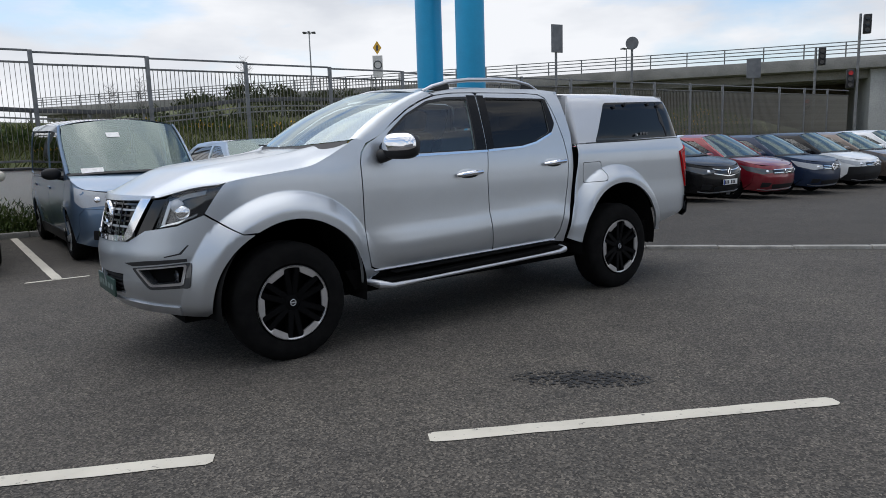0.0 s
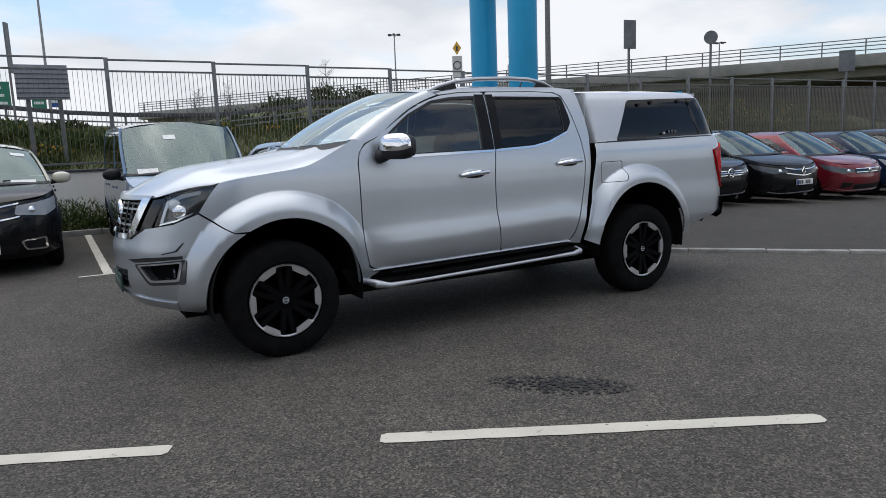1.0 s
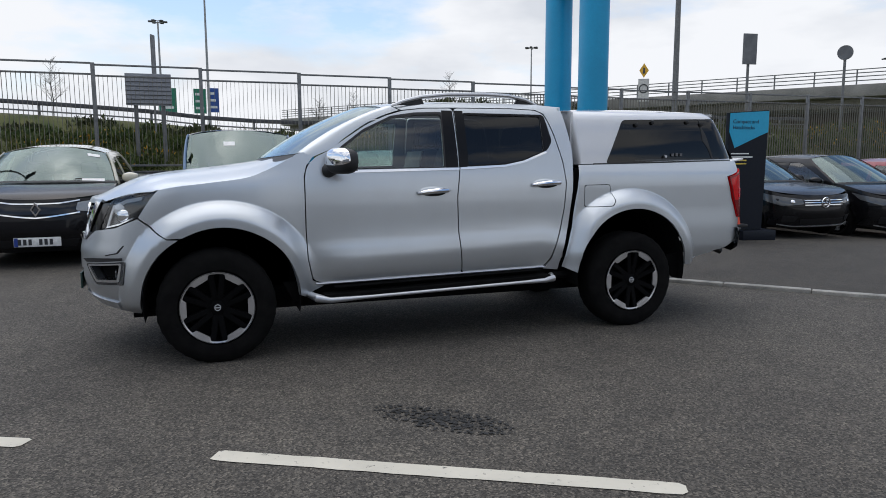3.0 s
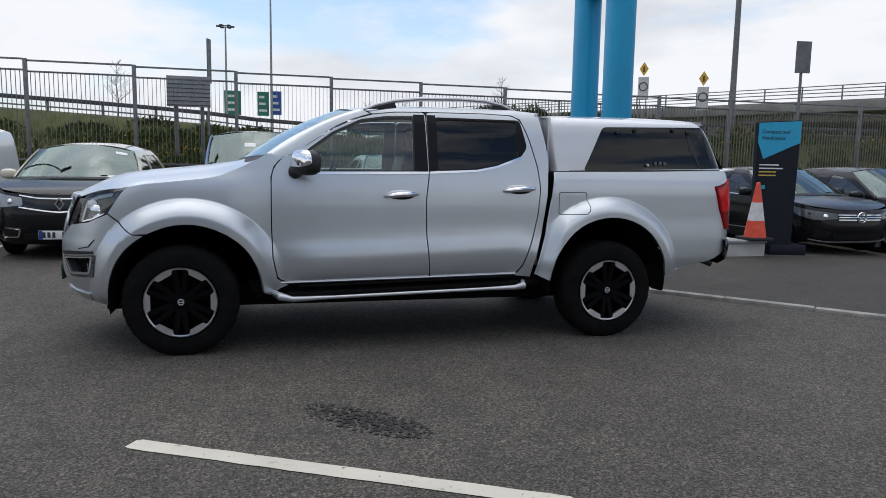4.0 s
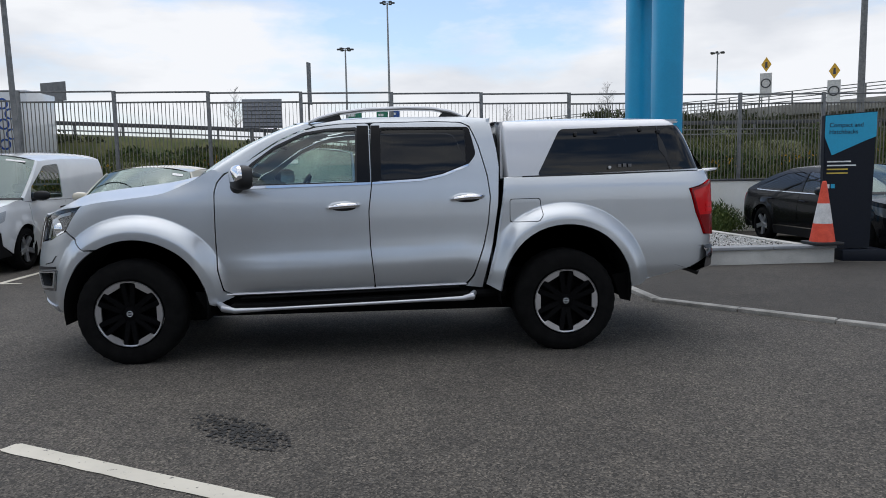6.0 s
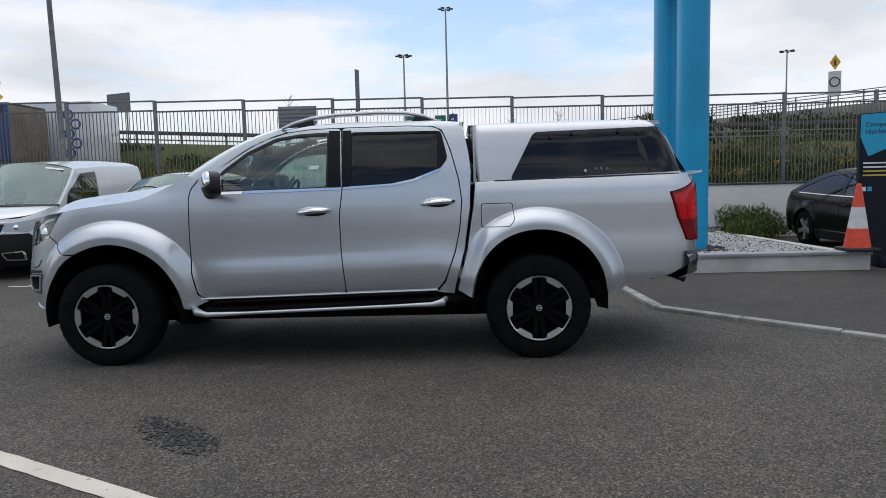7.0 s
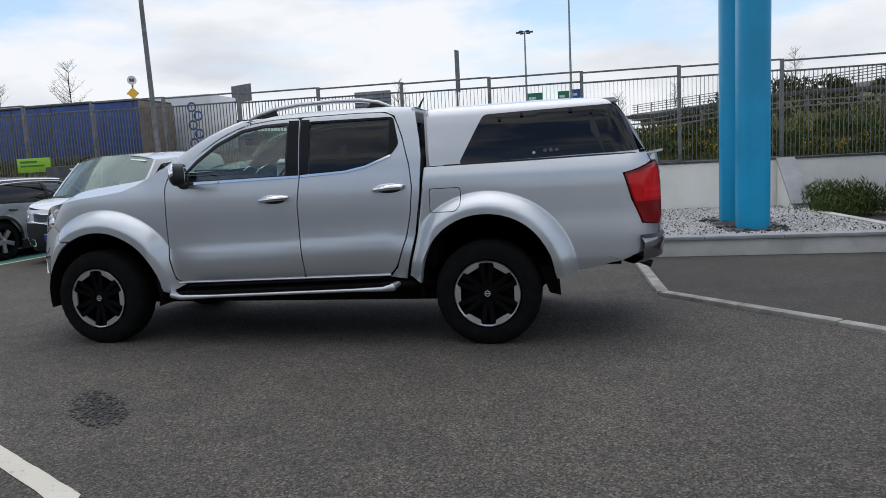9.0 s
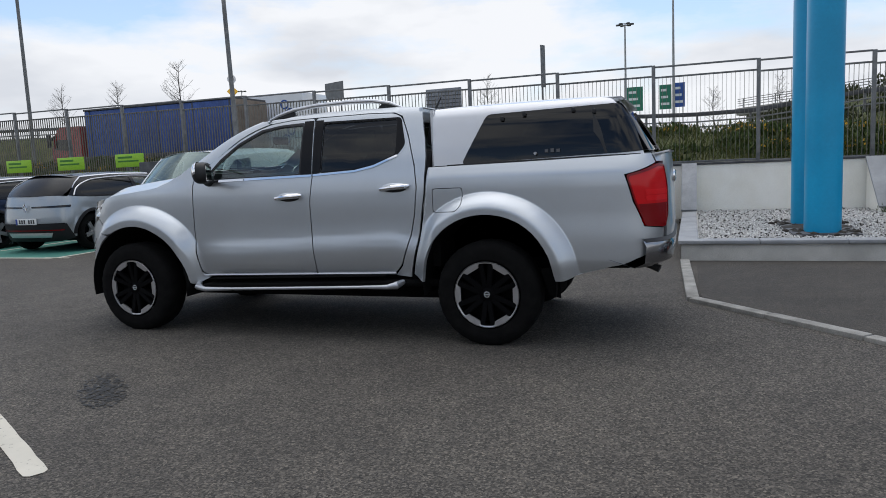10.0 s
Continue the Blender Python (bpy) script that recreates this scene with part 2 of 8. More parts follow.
M_BLUE = surface("blue_pillar_paint", (0.007, 0.275, 0.50), (0.009, 0.32, 0.57), 1.2, 0.42, 0, 30, 0.02, 0.001, grain=0.05, coat=0.08, spec=0.35)
M_CHALK = surface("chipped_white_stone", (0.36, 0.35, 0.33), (0.82, 0.81, 0.78), 26, 0.9, 0, 160, 0.3, 0.003)
M_SOIL = surface("dark_soil", (0.020, 0.017, 0.013), (0.05, 0.042, 0.032), 9, 0.95, 0, 80, 0.5, 0.01)
M_GRASSBED = surface("rough_grass_ground", (0.055, 0.074, 0.020), (0.115, 0.115, 0.040), 1.2, 0.95, 0, 30, 0.5, 0.03)


# ---- mesh helpers ----
def thing(name, m, label, category, group="", kind=""):
    e = new(name)
    e.empty_display_size = 0.2
    e.matrix_world = m
    return tagged(e, label, category, group, kind)


def to_mesh(bm, name, mats, smooth=True, angle=35):
    me = bpy.data.meshes.new(name)
    bm.normal_update()
    bm.to_mesh(me)
    bm.free()
    for m in (mats if isinstance(mats, (list, tuple)) else [mats]):
        me.materials.append(m)
    if smooth:
        me.polygons.foreach_set("use_smooth", [True] * len(me.polygons))
        me.set_sharp_from_angle(angle=radians(angle))
        if "skin_normal" in me.attributes:
            pressed_normals(me)
    return me


def pressed_normals(me):
    """Pressed panels are shaded with the skin's own normals; their turned edges stay crisp."""
    at_vert, on_skin = me.attributes["skin_normal"].data, me.attributes["on_skin"].data
    out = []
    for p in me.polygons:
        for i in p.vertices:
            out.append(tuple(at_vert[i].vector) if on_skin[p.index].value else tuple(p.normal))
    me.normals_split_custom_set(out)
    for k in ("skin_normal", "on_skin"):
        me.attributes.remove(me.attributes[k])


def part(name, bm, mats, parent, label="", smooth=True, angle=35):
    """One mesh as a part of a thing, in the thing's own space."""
    ob = new(name, bm if isinstance(bm, bpy.types.Mesh) else to_mesh(bm, name, mats, smooth, angle))
    ob.parent = parent
    return tagged(ob, label)


def single(name, bm, mats, label, category, group="", kind="", smooth=True, angle=35):
    """A thing that is one mesh, standing in the world's space."""
    ob = new(name, to_mesh(bm, name, mats, smooth, angle))
    return tagged(ob, label, category, group, kind)


def add_box(bm, x0, x1, y0, y1, z0, z1, bevel=0.0, m=None, seg=2):
    vs = [bm.verts.new((x, y, z)) for x in (x0, x1) for y in (y0, y1) for z in (z0, z1)]
    fs = [bm.faces.new([vs[i] for i in f]) for f in ((0, 1, 3, 2), (4, 6, 7, 5), (0, 4, 5, 1), (2, 3, 7, 6), (0, 2, 6, 4), (1, 5, 7, 3))]
    if bevel > 0:
        es = list({e for f in fs for e in f.edges})
        out = bmesh.ops.bevel(bm, geom=es, offset=bevel, segments=seg, affect="EDGES", profile=0.5)
        vs = list({v for f in out["faces"] for v in f.verts} | {v for v in vs if v.is_valid})
    if m is not None:
        for v in vs:
            v.co = m @ v.co
    return vs


def box(*a, **k):
    bm = bmesh.new()
    add_box(bm, *a, **k)
    return bm


def add_tube(bm, pts, r, seg=10, caps=True, flat=1.0):
    """A round bar through points; r may be one radius or one for each point."""
    pts = [Vector(p) for p in pts]
    rs = r if isinstance(r, (list, tuple)) else [r] * len(pts)
    rings, up = [], Vector((0, 0, 1))
    for i, p in enumerate(pts):
        d = (pts[min(i + 1, len(pts) - 1)] - pts[max(i - 1, 0)]).normalized()
        u = up if abs(d.dot(up)) < 0.95 else Vector((0, 1, 0))
        a = d.cross(u).normalized()
        b = a.cross(d).normalized()
        rings.append([bm.verts.new(p + (a * math.cos(k * math.tau / seg) + b * math.sin(k * math.tau / seg) * flat) * rs[i]) for k in range(seg)])
    for q, w in zip(rings, rings[1:]):
        for k in range(seg):
            bm.faces.new((q[k], q[(k + 1) % seg], w[(k + 1) % seg], w[k]))
    if caps:
        bm.faces.new(rings[0][::-1])
        bm.faces.new(rings[-1])
    return bm


def tube(pts, r, seg=10, flat=1.0):
    return add_tube(bmesh.new(), pts, r, seg, True, flat)


def add_revolve(bm, prof, seg=48, axis="y", centre=(0, 0, 0)):
    """Turn a profile of (along the axis, radius) round the axis."""
    c = Vector(centre)
    rings = []
    for a, r in prof:
        ring = []
        for k in range(seg):
            s, t = math.cos(k * math.tau / seg) * r, math.sin(k * math.tau / seg) * r
            v = {"y": (s, a, t), "z": (s, t, a), "x": (a, s, t)}[axis]
            ring.append(bm.verts.new(c + Vector(v)))
        rings.append(ring)
    for q, w in zip(rings, rings[1:]):
        for k in range(seg):
            bm.faces.new((q[k], q[(k + 1) % seg], w[(k + 1) % seg], w[k]))
    return rings


def add_prism(bm, pts, y0, y1, bevel=0.0):
    """A flat shape in x and z, drawn out from y0 to y1."""
    a = [bm.verts.new((x, y0, z)) for x, z in pts]
    b = [bm.verts.new((x, y1, z)) for x, z in pts]
    n = len(pts)
    fs = [bm.faces.new(a), bm.faces.new(b[::-1])]
    for i in range(n):
        fs.append(bm.faces.new((a[i], b[i], b[(i + 1) % n], a[(i + 1) % n])))
    bmesh.ops.recalc_face_normals(bm, faces=fs)
    if bevel:
        bmesh.ops.bevel(bm, geom=[e for e in {e for f in fs for e in f.edges}], offset=bevel, segments=2, affect="EDGES")
    return bm


def prism(pts, y0, y1, bevel=0.0):
    return add_prism(bmesh.new(), pts, y0, y1, bevel)


def moved(bm, m):
    bmesh.ops.transform(bm, matrix=m, verts=bm.verts)
    return bm


def smooth_curve(pts):
    """A smooth monotone curve through points (x, value)."""
    xs, ys = np.array([p[0] for p in pts], float), np.array([p[1] for p in pts], float)
    h, d = np.diff(xs), np.diff(ys) / np.diff(xs)
    t = np.zeros(len(xs))
    t[0], t[-1] = d[0], d[-1]
    for i in range(1, len(xs) - 1):
        t[i] = 0 if d[i - 1] * d[i] <= 0 else (h[i - 1] + h[i]) * 3 / ((2 * h[i] + h[i - 1]) / d[i - 1] + (h[i] + 2 * h[i - 1]) / d[i])
    xl, yl, tl, hl = xs.tolist(), ys.tolist(), t.tolist(), h.tolist()

    def f(x):
        if x <= xl[0]:
            return yl[0]
        if x >= xl[-1]:
            return yl[-1]
        i = 0
        while x > xl[i + 1]:
            i += 1
        u = (x - xl[i]) / hl[i]
        return (2 * u**3 - 3 * u**2 + 1) * yl[i] + (u**3 - 2 * u**2 + u) * hl[i] * tl[i] + (-2 * u**3 + 3 * u**2) * yl[i + 1] + (u**3 - u**2) * hl[i] * tl[i + 1]
    return f


def step01(x):
    x = min(1.0, max(0.0, x))
    return x * x * (3 - 2 * x)


def inside(p, poly):
    x, y = p
    c, j = False, len(poly) - 1
    for i in range(len(poly)):
        if (poly[i][1] > y) != (poly[j][1] > y) and x < (poly[j][0] - poly[i][0]) * (y - poly[i][1]) / (poly[j][1] - poly[i][1]) + poly[i][0]:
            c = not c
        j = i
    return c


def dense(poly, step):
    out = []
    for a, b in zip(poly, poly[1:] + poly[:1]):
        n = max(1, int(math.ceil(math.dist(a, b) / step)))
        out += [(a[0] + (b[0] - a[0]) * k / n, a[1] + (b[1] - a[1]) * k / n) for k in range(n)]
    return out


def rounded(poly, r, n=4):
    """The same outline with its corners rounded."""
    out, m = [], len(poly)
    for i in range(m):
        p, a, b = Vector(poly[i]), Vector(poly[i - 1]), Vector(poly[(i + 1) % m])
        da, db = (a - p), (b - p)
        k = min(r, da.length * 0.45, db.length * 0.45)
        s, e = p + da.normalized() * k, p + db.normalized() * k
        for j in range(n + 1):
            t = j / n
            q = s * (1 - t) ** 2 + p * 2 * t * (1 - t) + e * t * t
            out.append((q.x, q.y))
    return out


def arc(cx, cz, r, a0, a1, n=22):
    return [(cx + r * math.cos(radians(a0 + (a1 - a0) * k / n)), cz + r * math.sin(radians(a0 + (a1 - a0) * k / n))) for k in range(n + 1)]


class Skin:
    """The upright skin of a car: s runs along the side as x and wraps round the front and rear corners; w is the half width."""

    def __init__(self, width, xs1, nose, n1, xs2, tail, n2, bulge=None, span=1.1):
        self.width, self.xs1, self.nose, self.n1, self.xs2, self.tail, self.n2, self.bulge, self.span = width, xs1, nose, n1, xs2, tail, n2, bulge, span

    def base(self, s, z):
        if s < self.xs1:
            th = min(1.0, (self.xs1 - s) / self.span) * math.pi / 2
            w, a = self.width(self.xs1, z), self.xs1 - self.nose(z)
            return self.xs1 - a * math.sin(th) ** (2 / self.n1), w * max(0.0, math.cos(th)) ** (2 / self.n1)
        if s > self.xs2:
            th = min(1.0, (s - self.xs2) / self.span) * math.pi / 2
            w, a = self.width(self.xs2, z), self.tail(z) - self.xs2
            return self.xs2 + a * math.sin(th) ** (2 / self.n2), w * max(0.0, math.cos(th)) ** (2 / self.n2)
        return s, self.width(s, z)

    def raw(self, s, z):
        x, w = self.base(s, z)
        return Vector((x, -w, z))

    def normal(self, s, z, at=None):
        f = at or self.raw
        e = 0.004
        a = f(s + e, z) - f(s - e, z)
        b = f(s, z + e) - f(s, z - e)
        n = a.cross(b)
        return n.normalized() if n.length > 1e-12 else Vector((0, -1, 0))

    def at(self, s, z):
        p = self.raw(s, z)
        if self.bulge:
            k = self.bulge(p.x, z)
            if k:
                p = p + self.normal(s, z) * k
        return p

    def sx(self, x, z, rear=False):
        """s of the point of the skin at x."""
        if x < self.xs1:
            q = min(1.0, (self.xs1 - x) / (self.xs1 - self.nose(z)))
            return self.xs1 - self.span * math.asin(q ** (self.n1 / 2)) / (math.pi / 2)
        if x > self.xs2:
            q = min(1.0, (x - self.xs2) / (self.tail(z) - self.xs2))
            return self.xs2 + self.span * math.asin(q ** (self.n2 / 2)) / (math.pi / 2)
        return x

    def fw(self, w, z):
        """s of the point of the front at half width w."""
        q = min(1.0, w / self.width(self.xs1, z))
        return self.xs1 - self.span * math.acos(q ** (self.n1 / 2)) / (math.pi / 2)

    def rw(self, w, z):
        q = min(1.0, w / self.width(self.xs2, z))
        return self.xs2 + self.span * math.acos(q ** (self.n2 / 2)) / (math.pi / 2)


def skin_panel(skin, outer, holes=(), step=0.03, lift=0.0, turn=0.02, mirror=0, to=None, creases=()):
    """A pressed panel: an outline in (s, z) on the skin, with its edge turned in. mirror: 0 near side, 1 far side, 2 both, joined."""
    from mathutils.geometry import delaunay_2d_cdt
    outer = dense(outer, step)
    holes = [dense(h, step) for h in holes]
    pts, edges = [], []
    for loop in (outer, *holes):
        k = len(pts)
        pts += loop
        edges += [(k + i, k + (i + 1) % len(loop)) for i in range(len(loop))]
    for line in creases:
        for q in line:
            if inside(q, outer) and not any(inside(q, h) for h in holes) and min((q[0] - p[0]) ** 2 + (q[1] - p[1]) ** 2 for p in pts) > (step * 0.3) ** 2:
                pts.append(q)
    xs, zs = [p[0] for p in outer], [p[1] for p in outer]
    nx, nz = max(1, int((max(xs) - min(xs)) / step)), max(1, int((max(zs) - min(zs)) / step))
    rim = np.array(pts)
    for i in range(nx + 1):
        for j in range(nz + 1):
            q = (min(xs) + (i + (j % 2) * 0.5) * (max(xs) - min(xs)) / nx, min(zs) + (j + 0.5) * (max(zs) - min(zs)) / nz)
            if inside(q, outer) and not any(inside(q, h) for h in holes) and np.min((rim[:, 0] - q[0]) ** 2 + (rim[:, 1] - q[1]) ** 2) > (step * 0.45) ** 2:
                pts.append(q)
    vs, es, fs = delaunay_2d_cdt([Vector(p) for p in pts], edges, [], 0, 1e-5)[:3]
    bm = bmesh.new()
    vn, fn = bm.verts.layers.float_vector.new("skin_normal"), bm.faces.layers.int.new("on_skin")
    at = to or skin.at
    sides = ((1,), (-1,), (1, -1))[mirror]
    for side in sides:
        made, inner = [], []
        for v in vs:
            n = skin.normal(v.x, v.y, at)
            p = at(v.x, v.y) + n * lift
            r = p - n * turn
            if side < 0:
                p, r, n = Vector((p.x, -p.y, p.z)), Vector((r.x, -r.y, r.z)), Vector((n.x, -n.y, n.z))
            made.append(bm.verts.new(p))
            made[-1][vn] = n
            inner.append(r)
        kept = []
        for f in fs:
            c = (sum(vs[i].x for i in f) / len(f), sum(vs[i].y for i in f) / len(f))
            if inside(c, outer) and not any(inside(c, h) for h in holes):
                try:
                    kept.append(bm.faces.new([made[i] for i in (f if side > 0 else f[::-1])]))
                    kept[-1][fn] = 1
                except ValueError:
                    pass
        if turn > 0:
            back = {}
            index = {v: i for i, v in enumerate(made)}
            rim_edges = [e for e in {e for f in kept for e in f.edges} if len(e.link_faces) == 1]
            for e in rim_edges:
                lp = e.link_loops[0]
                a, b = lp.vert, lp.link_loop_next.vert
                for v in (a, b):
                    if v not in back:
                        back[v] = bm.verts.new(inner[index[v]])
                bm.faces.new((b, a, back[a], back[b]))
        loose = [v for v in made if not v.link_faces]
        bmesh.ops.delete(bm, geom=loose, context="VERTS")
    if mirror == 2:
        bmesh.ops.remove_doubles(bm, verts=bm.verts, dist=0.0015)
    return bm


def loft(rows, both=True, close=False):
    """A surface through rows of points (near half, from the side to the middle); both: with its mirror half."""
    bm = bmesh.new()
    for side in ((1, -1) if both else (1,)):
        grid = [[bm.verts.new((p[0], p[1] * side, p[2])) for p in row] for row in rows]
        for a, b in zip(grid, grid[1:]):
            for i in range(len(a) - 1):
                q = (a[i], b[i], b[i + 1], a[i + 1])
                bm.faces.new(q if side > 0 else q[::-1])
    if both:
        bmesh.ops.remove_doubles(bm, verts=bm.verts, dist=0.0015)
    bmesh.ops.recalc_face_normals(bm, faces=bm.faces)
    return bm


def thick(bm, t):
    bmesh.ops.solidify(bm, geom=bm.faces[:], thickness=t)
    return bm


# ---- ground ----
def ground_z(x, y):
    """The yard is level by the truck and falls gently away past the planter."""
    return -0.26 * step01((x - 7.5) / 9.0)


def build_ground():
    xs = [-1500, -400, -120, -50, -25] + [-16 + 1.0 * k for k in range(47)] + [40, 60, 120, 400, 1500]
    ys = [-1500, -300, -60, -25] + [-14 + 1.5 * k for k in range(18)] + [14, 30, 80, 300, 1500]
    bm = bmesh.new()
    grid = [[bm.verts.new((x, y, ground_z(x, y) - (3.0 if y > 900 or abs(x) > 900 else 0))) for y in ys] for x in xs]
    for a, b in zip(grid, grid[1:]):
        for j in range(len(ys) - 1):
            bm.faces.new((a[j], b[j], b[j + 1], a[j + 1]))
    single("ground", bm, M_ASPHALT, "grey asphalt yard with pale stone chips, worn and patchy", "ground", kind="structure")


build_ground()


def marking(name, a, b, width, label, mat=None, z=0.004):
    """A painted line from a to b on the ground."""
    a, b = Vector(a), Vector(b)
    d = (b - a).normalized()
    n = Vector((-d.y, d.x)) * width / 2
    k = max(2, int((b - a).length / 0.12))
    bm = bmesh.new()
    rnd = random.Random(int(a.x * 100 + a.y * 10))
    row = []
    tip = 0.025 / (b - a).length
    for f in [0.0, tip] + [i / k for i in range(1, k)] + [1 - tip, 1.0]:
        p = a.lerp(b, f)
        narrow = rnd.uniform(0.55, 0.75) if f in (0.0, 1.0) else 1.0
        j1, j2 = narrow + rnd.uniform(-0.07, 0.07), narrow + rnd.uniform(-0.07, 0.07)
        row.append([bm.verts.new((p.x + n.x * j1, p.y + n.y * j1, z + ground_z(p.x, p.y))), bm.verts.new((p.x - n.x * j2, p.y - n.y * j2, z + ground_z(p.x, p.y)))])
    for q, w in zip(row, row[1:]):
        bm.faces.new((q[0], q[1], w[1], w[0]))
    bmesh.ops.recalc_face_normals(bm, faces=bm.faces)
    for f in bm.faces:
        if f.normal.z < 0:
            f.normal_flip()
    return single(name, bm, mat or M_LINE, label, "road marking", "painted lines", "structure", smooth=False)


marking("lane_marking", (-0.055, -1.545), (1.755, -2.52), 0.105, "worn white dashed lane line on the asphalt")
marking("lane_marking", (-0.90, -1.105), (-2.75, -0.20), 0.105, "worn white dashed lane line on the asphalt")
BAYS = [-13.6, -11.05, -8.5, -5.92, -3.33, -0.74, 1.85, 4.30]
for bx in BAYS[:-1]:
    marking("bay_marking", (bx, 4.40), (bx + 0.03, 9.2), 0.10, "worn white parking bay line on the asphalt")
    marking("bay_marking", (bx - 0.31, 4.42), (bx + 0.31, 4.38), 0.06, "short white cross line at a bay's end")
gb = bmesh.new()
gv = [gb.verts.new((x, y, 0.003)) for x, y in ((-11.0, 4.42), (-5.97, 4.42), (-5.97, 9.3), (-11.0, 9.3))]
gb.faces.new(gv)
single("charging_bay", gb, M_GREEN, "green painted charging bays with worn paint", "road marking", kind="structure", smooth=False)
marking("bay_marking", (-11.0, 4.36), (-5.95, 4.36), 0.10, "white line across the green bays' front")


def build_stain():
    rnd = random.Random(4)
    bm = bmesh.new()
    for k in range(430):
        a, r = rnd.uniform(0, math.tau), 0.72 * rnd.random() ** 0.62
        u, v = r * math.cos(a) * 0.55, r * math.sin(a) * 0.20
        x, y = 1.06 + u * 0.72 + v * 0.69, -1.46 - u * 0.69 + v * 0.72
        s = rnd.uniform(0.004, 0.017) * (1.25 - 0.8 * r)
        n = rnd.randint(5, 7)
        vs = [bm.verts.new((x + s * rnd.uniform(0.6, 1.3) * math.cos(i * math.tau / n), y + s * rnd.uniform(0.6, 1.3) * math.sin(i * math.tau / n), 0.003 + 0.00001 * k)) for i in range(n)]
        bm.faces.new(vs)
    single("oil_stain", bm, M_OIL, "scattered dark oil stain on the asphalt", "stain", kind="stuff", smooth=False)


build_stain()


# ---- kerb, planter, wall ----
def kerb_run(pts, w=0.11, h=0.035, stone=0.9, name="kerb"):
    """A low kerb of single stones along a line of points."""
    k = thing(name, pose(0, 0, 0), "low weathered concrete kerb set in the asphalt", "kerb", kind="structure")
    rnd = random.Random(9)
    for a, b in zip(pts, pts[1:]):
        a, b = Vector(a), Vector(b)
        n = max(1, round((b - a).length / stone))
        ang = math.atan2(b.y - a.y, b.x - a.x)
        for i in range(n):
            p = a.lerp(b, (i + 0.5) / n)
            L = (b - a).length / n
            bm = box(-L / 2 + 0.004, L / 2 - 0.004, -w / 2, w / 2, -0.08, h + rnd.uniform(-0.004, 0.004), 0.012)
            moved(bm, Matrix.Translation((p.x, p.y + rnd.uniform(-0.003, 0.003), ground_z(p.x, p.y))) @ Matrix.Rotation(ang + rnd.uniform(-0.004, 0.004), 4, "Z"))
            part("kerb_stone", bm, M_KERB, k)
    return k


def build_footway():
    """The smoother, darker asphalt past the kerb."""
    def edge_x(y):
        return 4.58 if y > 1.8 else 4.60 + (1.8 - y) * 0.915
    bm = bmesh.new()
    ys = [-6.0 + 0.5 * k for k in range(21)] + [4.24]
    rows = []
    for y in ys:
        x0 = edge_x(y)
        rows.append([bm.verts.new((x0 + (34 - x0) * (k / 26) ** 1.3, y, ground_z(x0 + (34 - x0) * (k / 26) ** 1.3, y) + 0.008)) for k in range(27)])
    for a, b in zip(rows, rows[1:]):
        for k in range(26):
            bm.faces.new((a[k], a[k + 1], b[k + 1], b[k]))
    single("pavement", bm, asphalt_material("fine_asphalt", 150.0, 0.39, 0.8), "smoother dark asphalt past the kerb", "pavement", kind="structure")


build_footway()
kerb_run([(4.44, 4.22), (4.53, 1.78), (6.75, -0.65), (11.5, -5.8)])

FENCE_Y = 10.2


def build_wall():
    w = thing("wall_back", pose(0, 0, 0), "off-white rendered low wall with dark coping under the fence", "wall", kind="structure")
    bm = box(-26, 34, FENCE_Y - 0.14, FENCE_Y + 0.16, -0.5, 1.08)
    part("wall_body", bm, M_WALL, w, smooth=False)
    x = -26
    while x < 34:
        part("coping", box(x + 0.003, x + 1.497, FENCE_Y - 0.17, FENCE_Y + 0.19, 1.083, 1.125, 0.006), M_RAILDARK, w)
        x += 1.5


build_wall()
# unseen wall, added behind the camera so the truck's doors reflect something dark
sw = bmesh.new()
add_box(sw, -70, 1.0, -18.5, -17, -0.5, 3.9)
single("reflection_wall", sw, surface("reflection_wall_grey", (0.16, 0.165, 0.17), (0.23, 0.235, 0.24), 0.6, 0.5, 0, 12, 0.05, 0.004), "unseen plain grey wall added to darken the truck's door reflections", "wall", kind="structure", smooth=False)


def gravel(name, poly, z, count, size, mats, label, seed, heap=0.0):
    rnd = random.Random(seed)
    vs, fs = [], []
    xs, ys = [p[0] for p in poly], [p[1] for p in poly]
    base = [Vector(v) for v in ((1, 0, -0.7), (-0.5, 0.87, -0.7), (-0.5, -0.87, -0.7), (0.3, 0.9, 0.5), (-0.95, 0, 0.5), (0.6, -0.75, 0.6))]
    tri = ((0, 1, 3), (1, 4, 3), (1, 2, 4), (2, 5, 4), (2, 0, 5), (0, 3, 5), (3, 4, 5))
    while len(fs) < count * len(tri):
        x, y = rnd.uniform(min(xs), max(xs)), rnd.uniform(min(ys), max(ys))
        if not inside((x, y), poly):
            continue
        s = size * rnd.uniform(0.5, 1.5)
        q = Euler((rnd.uniform(0, 6), rnd.uniform(0, 6), rnd.uniform(0, 6))).to_matrix()
        k = len(vs)
        c = Vector((x, y, z + rnd.uniform(0, 0.5) * size))
        vs += [tuple(c + (q @ v) * s * 0.6) for v in base]
        fs += [(k + a, k + b, k + d) for a, b, d in tri]
    me = bpy.data.meshes.new(name)
    me.from_pydata(vs, [], fs)
    me.materials.append(mats)
    return tagged(new(name, me), label, "gravel", kind="stuff")


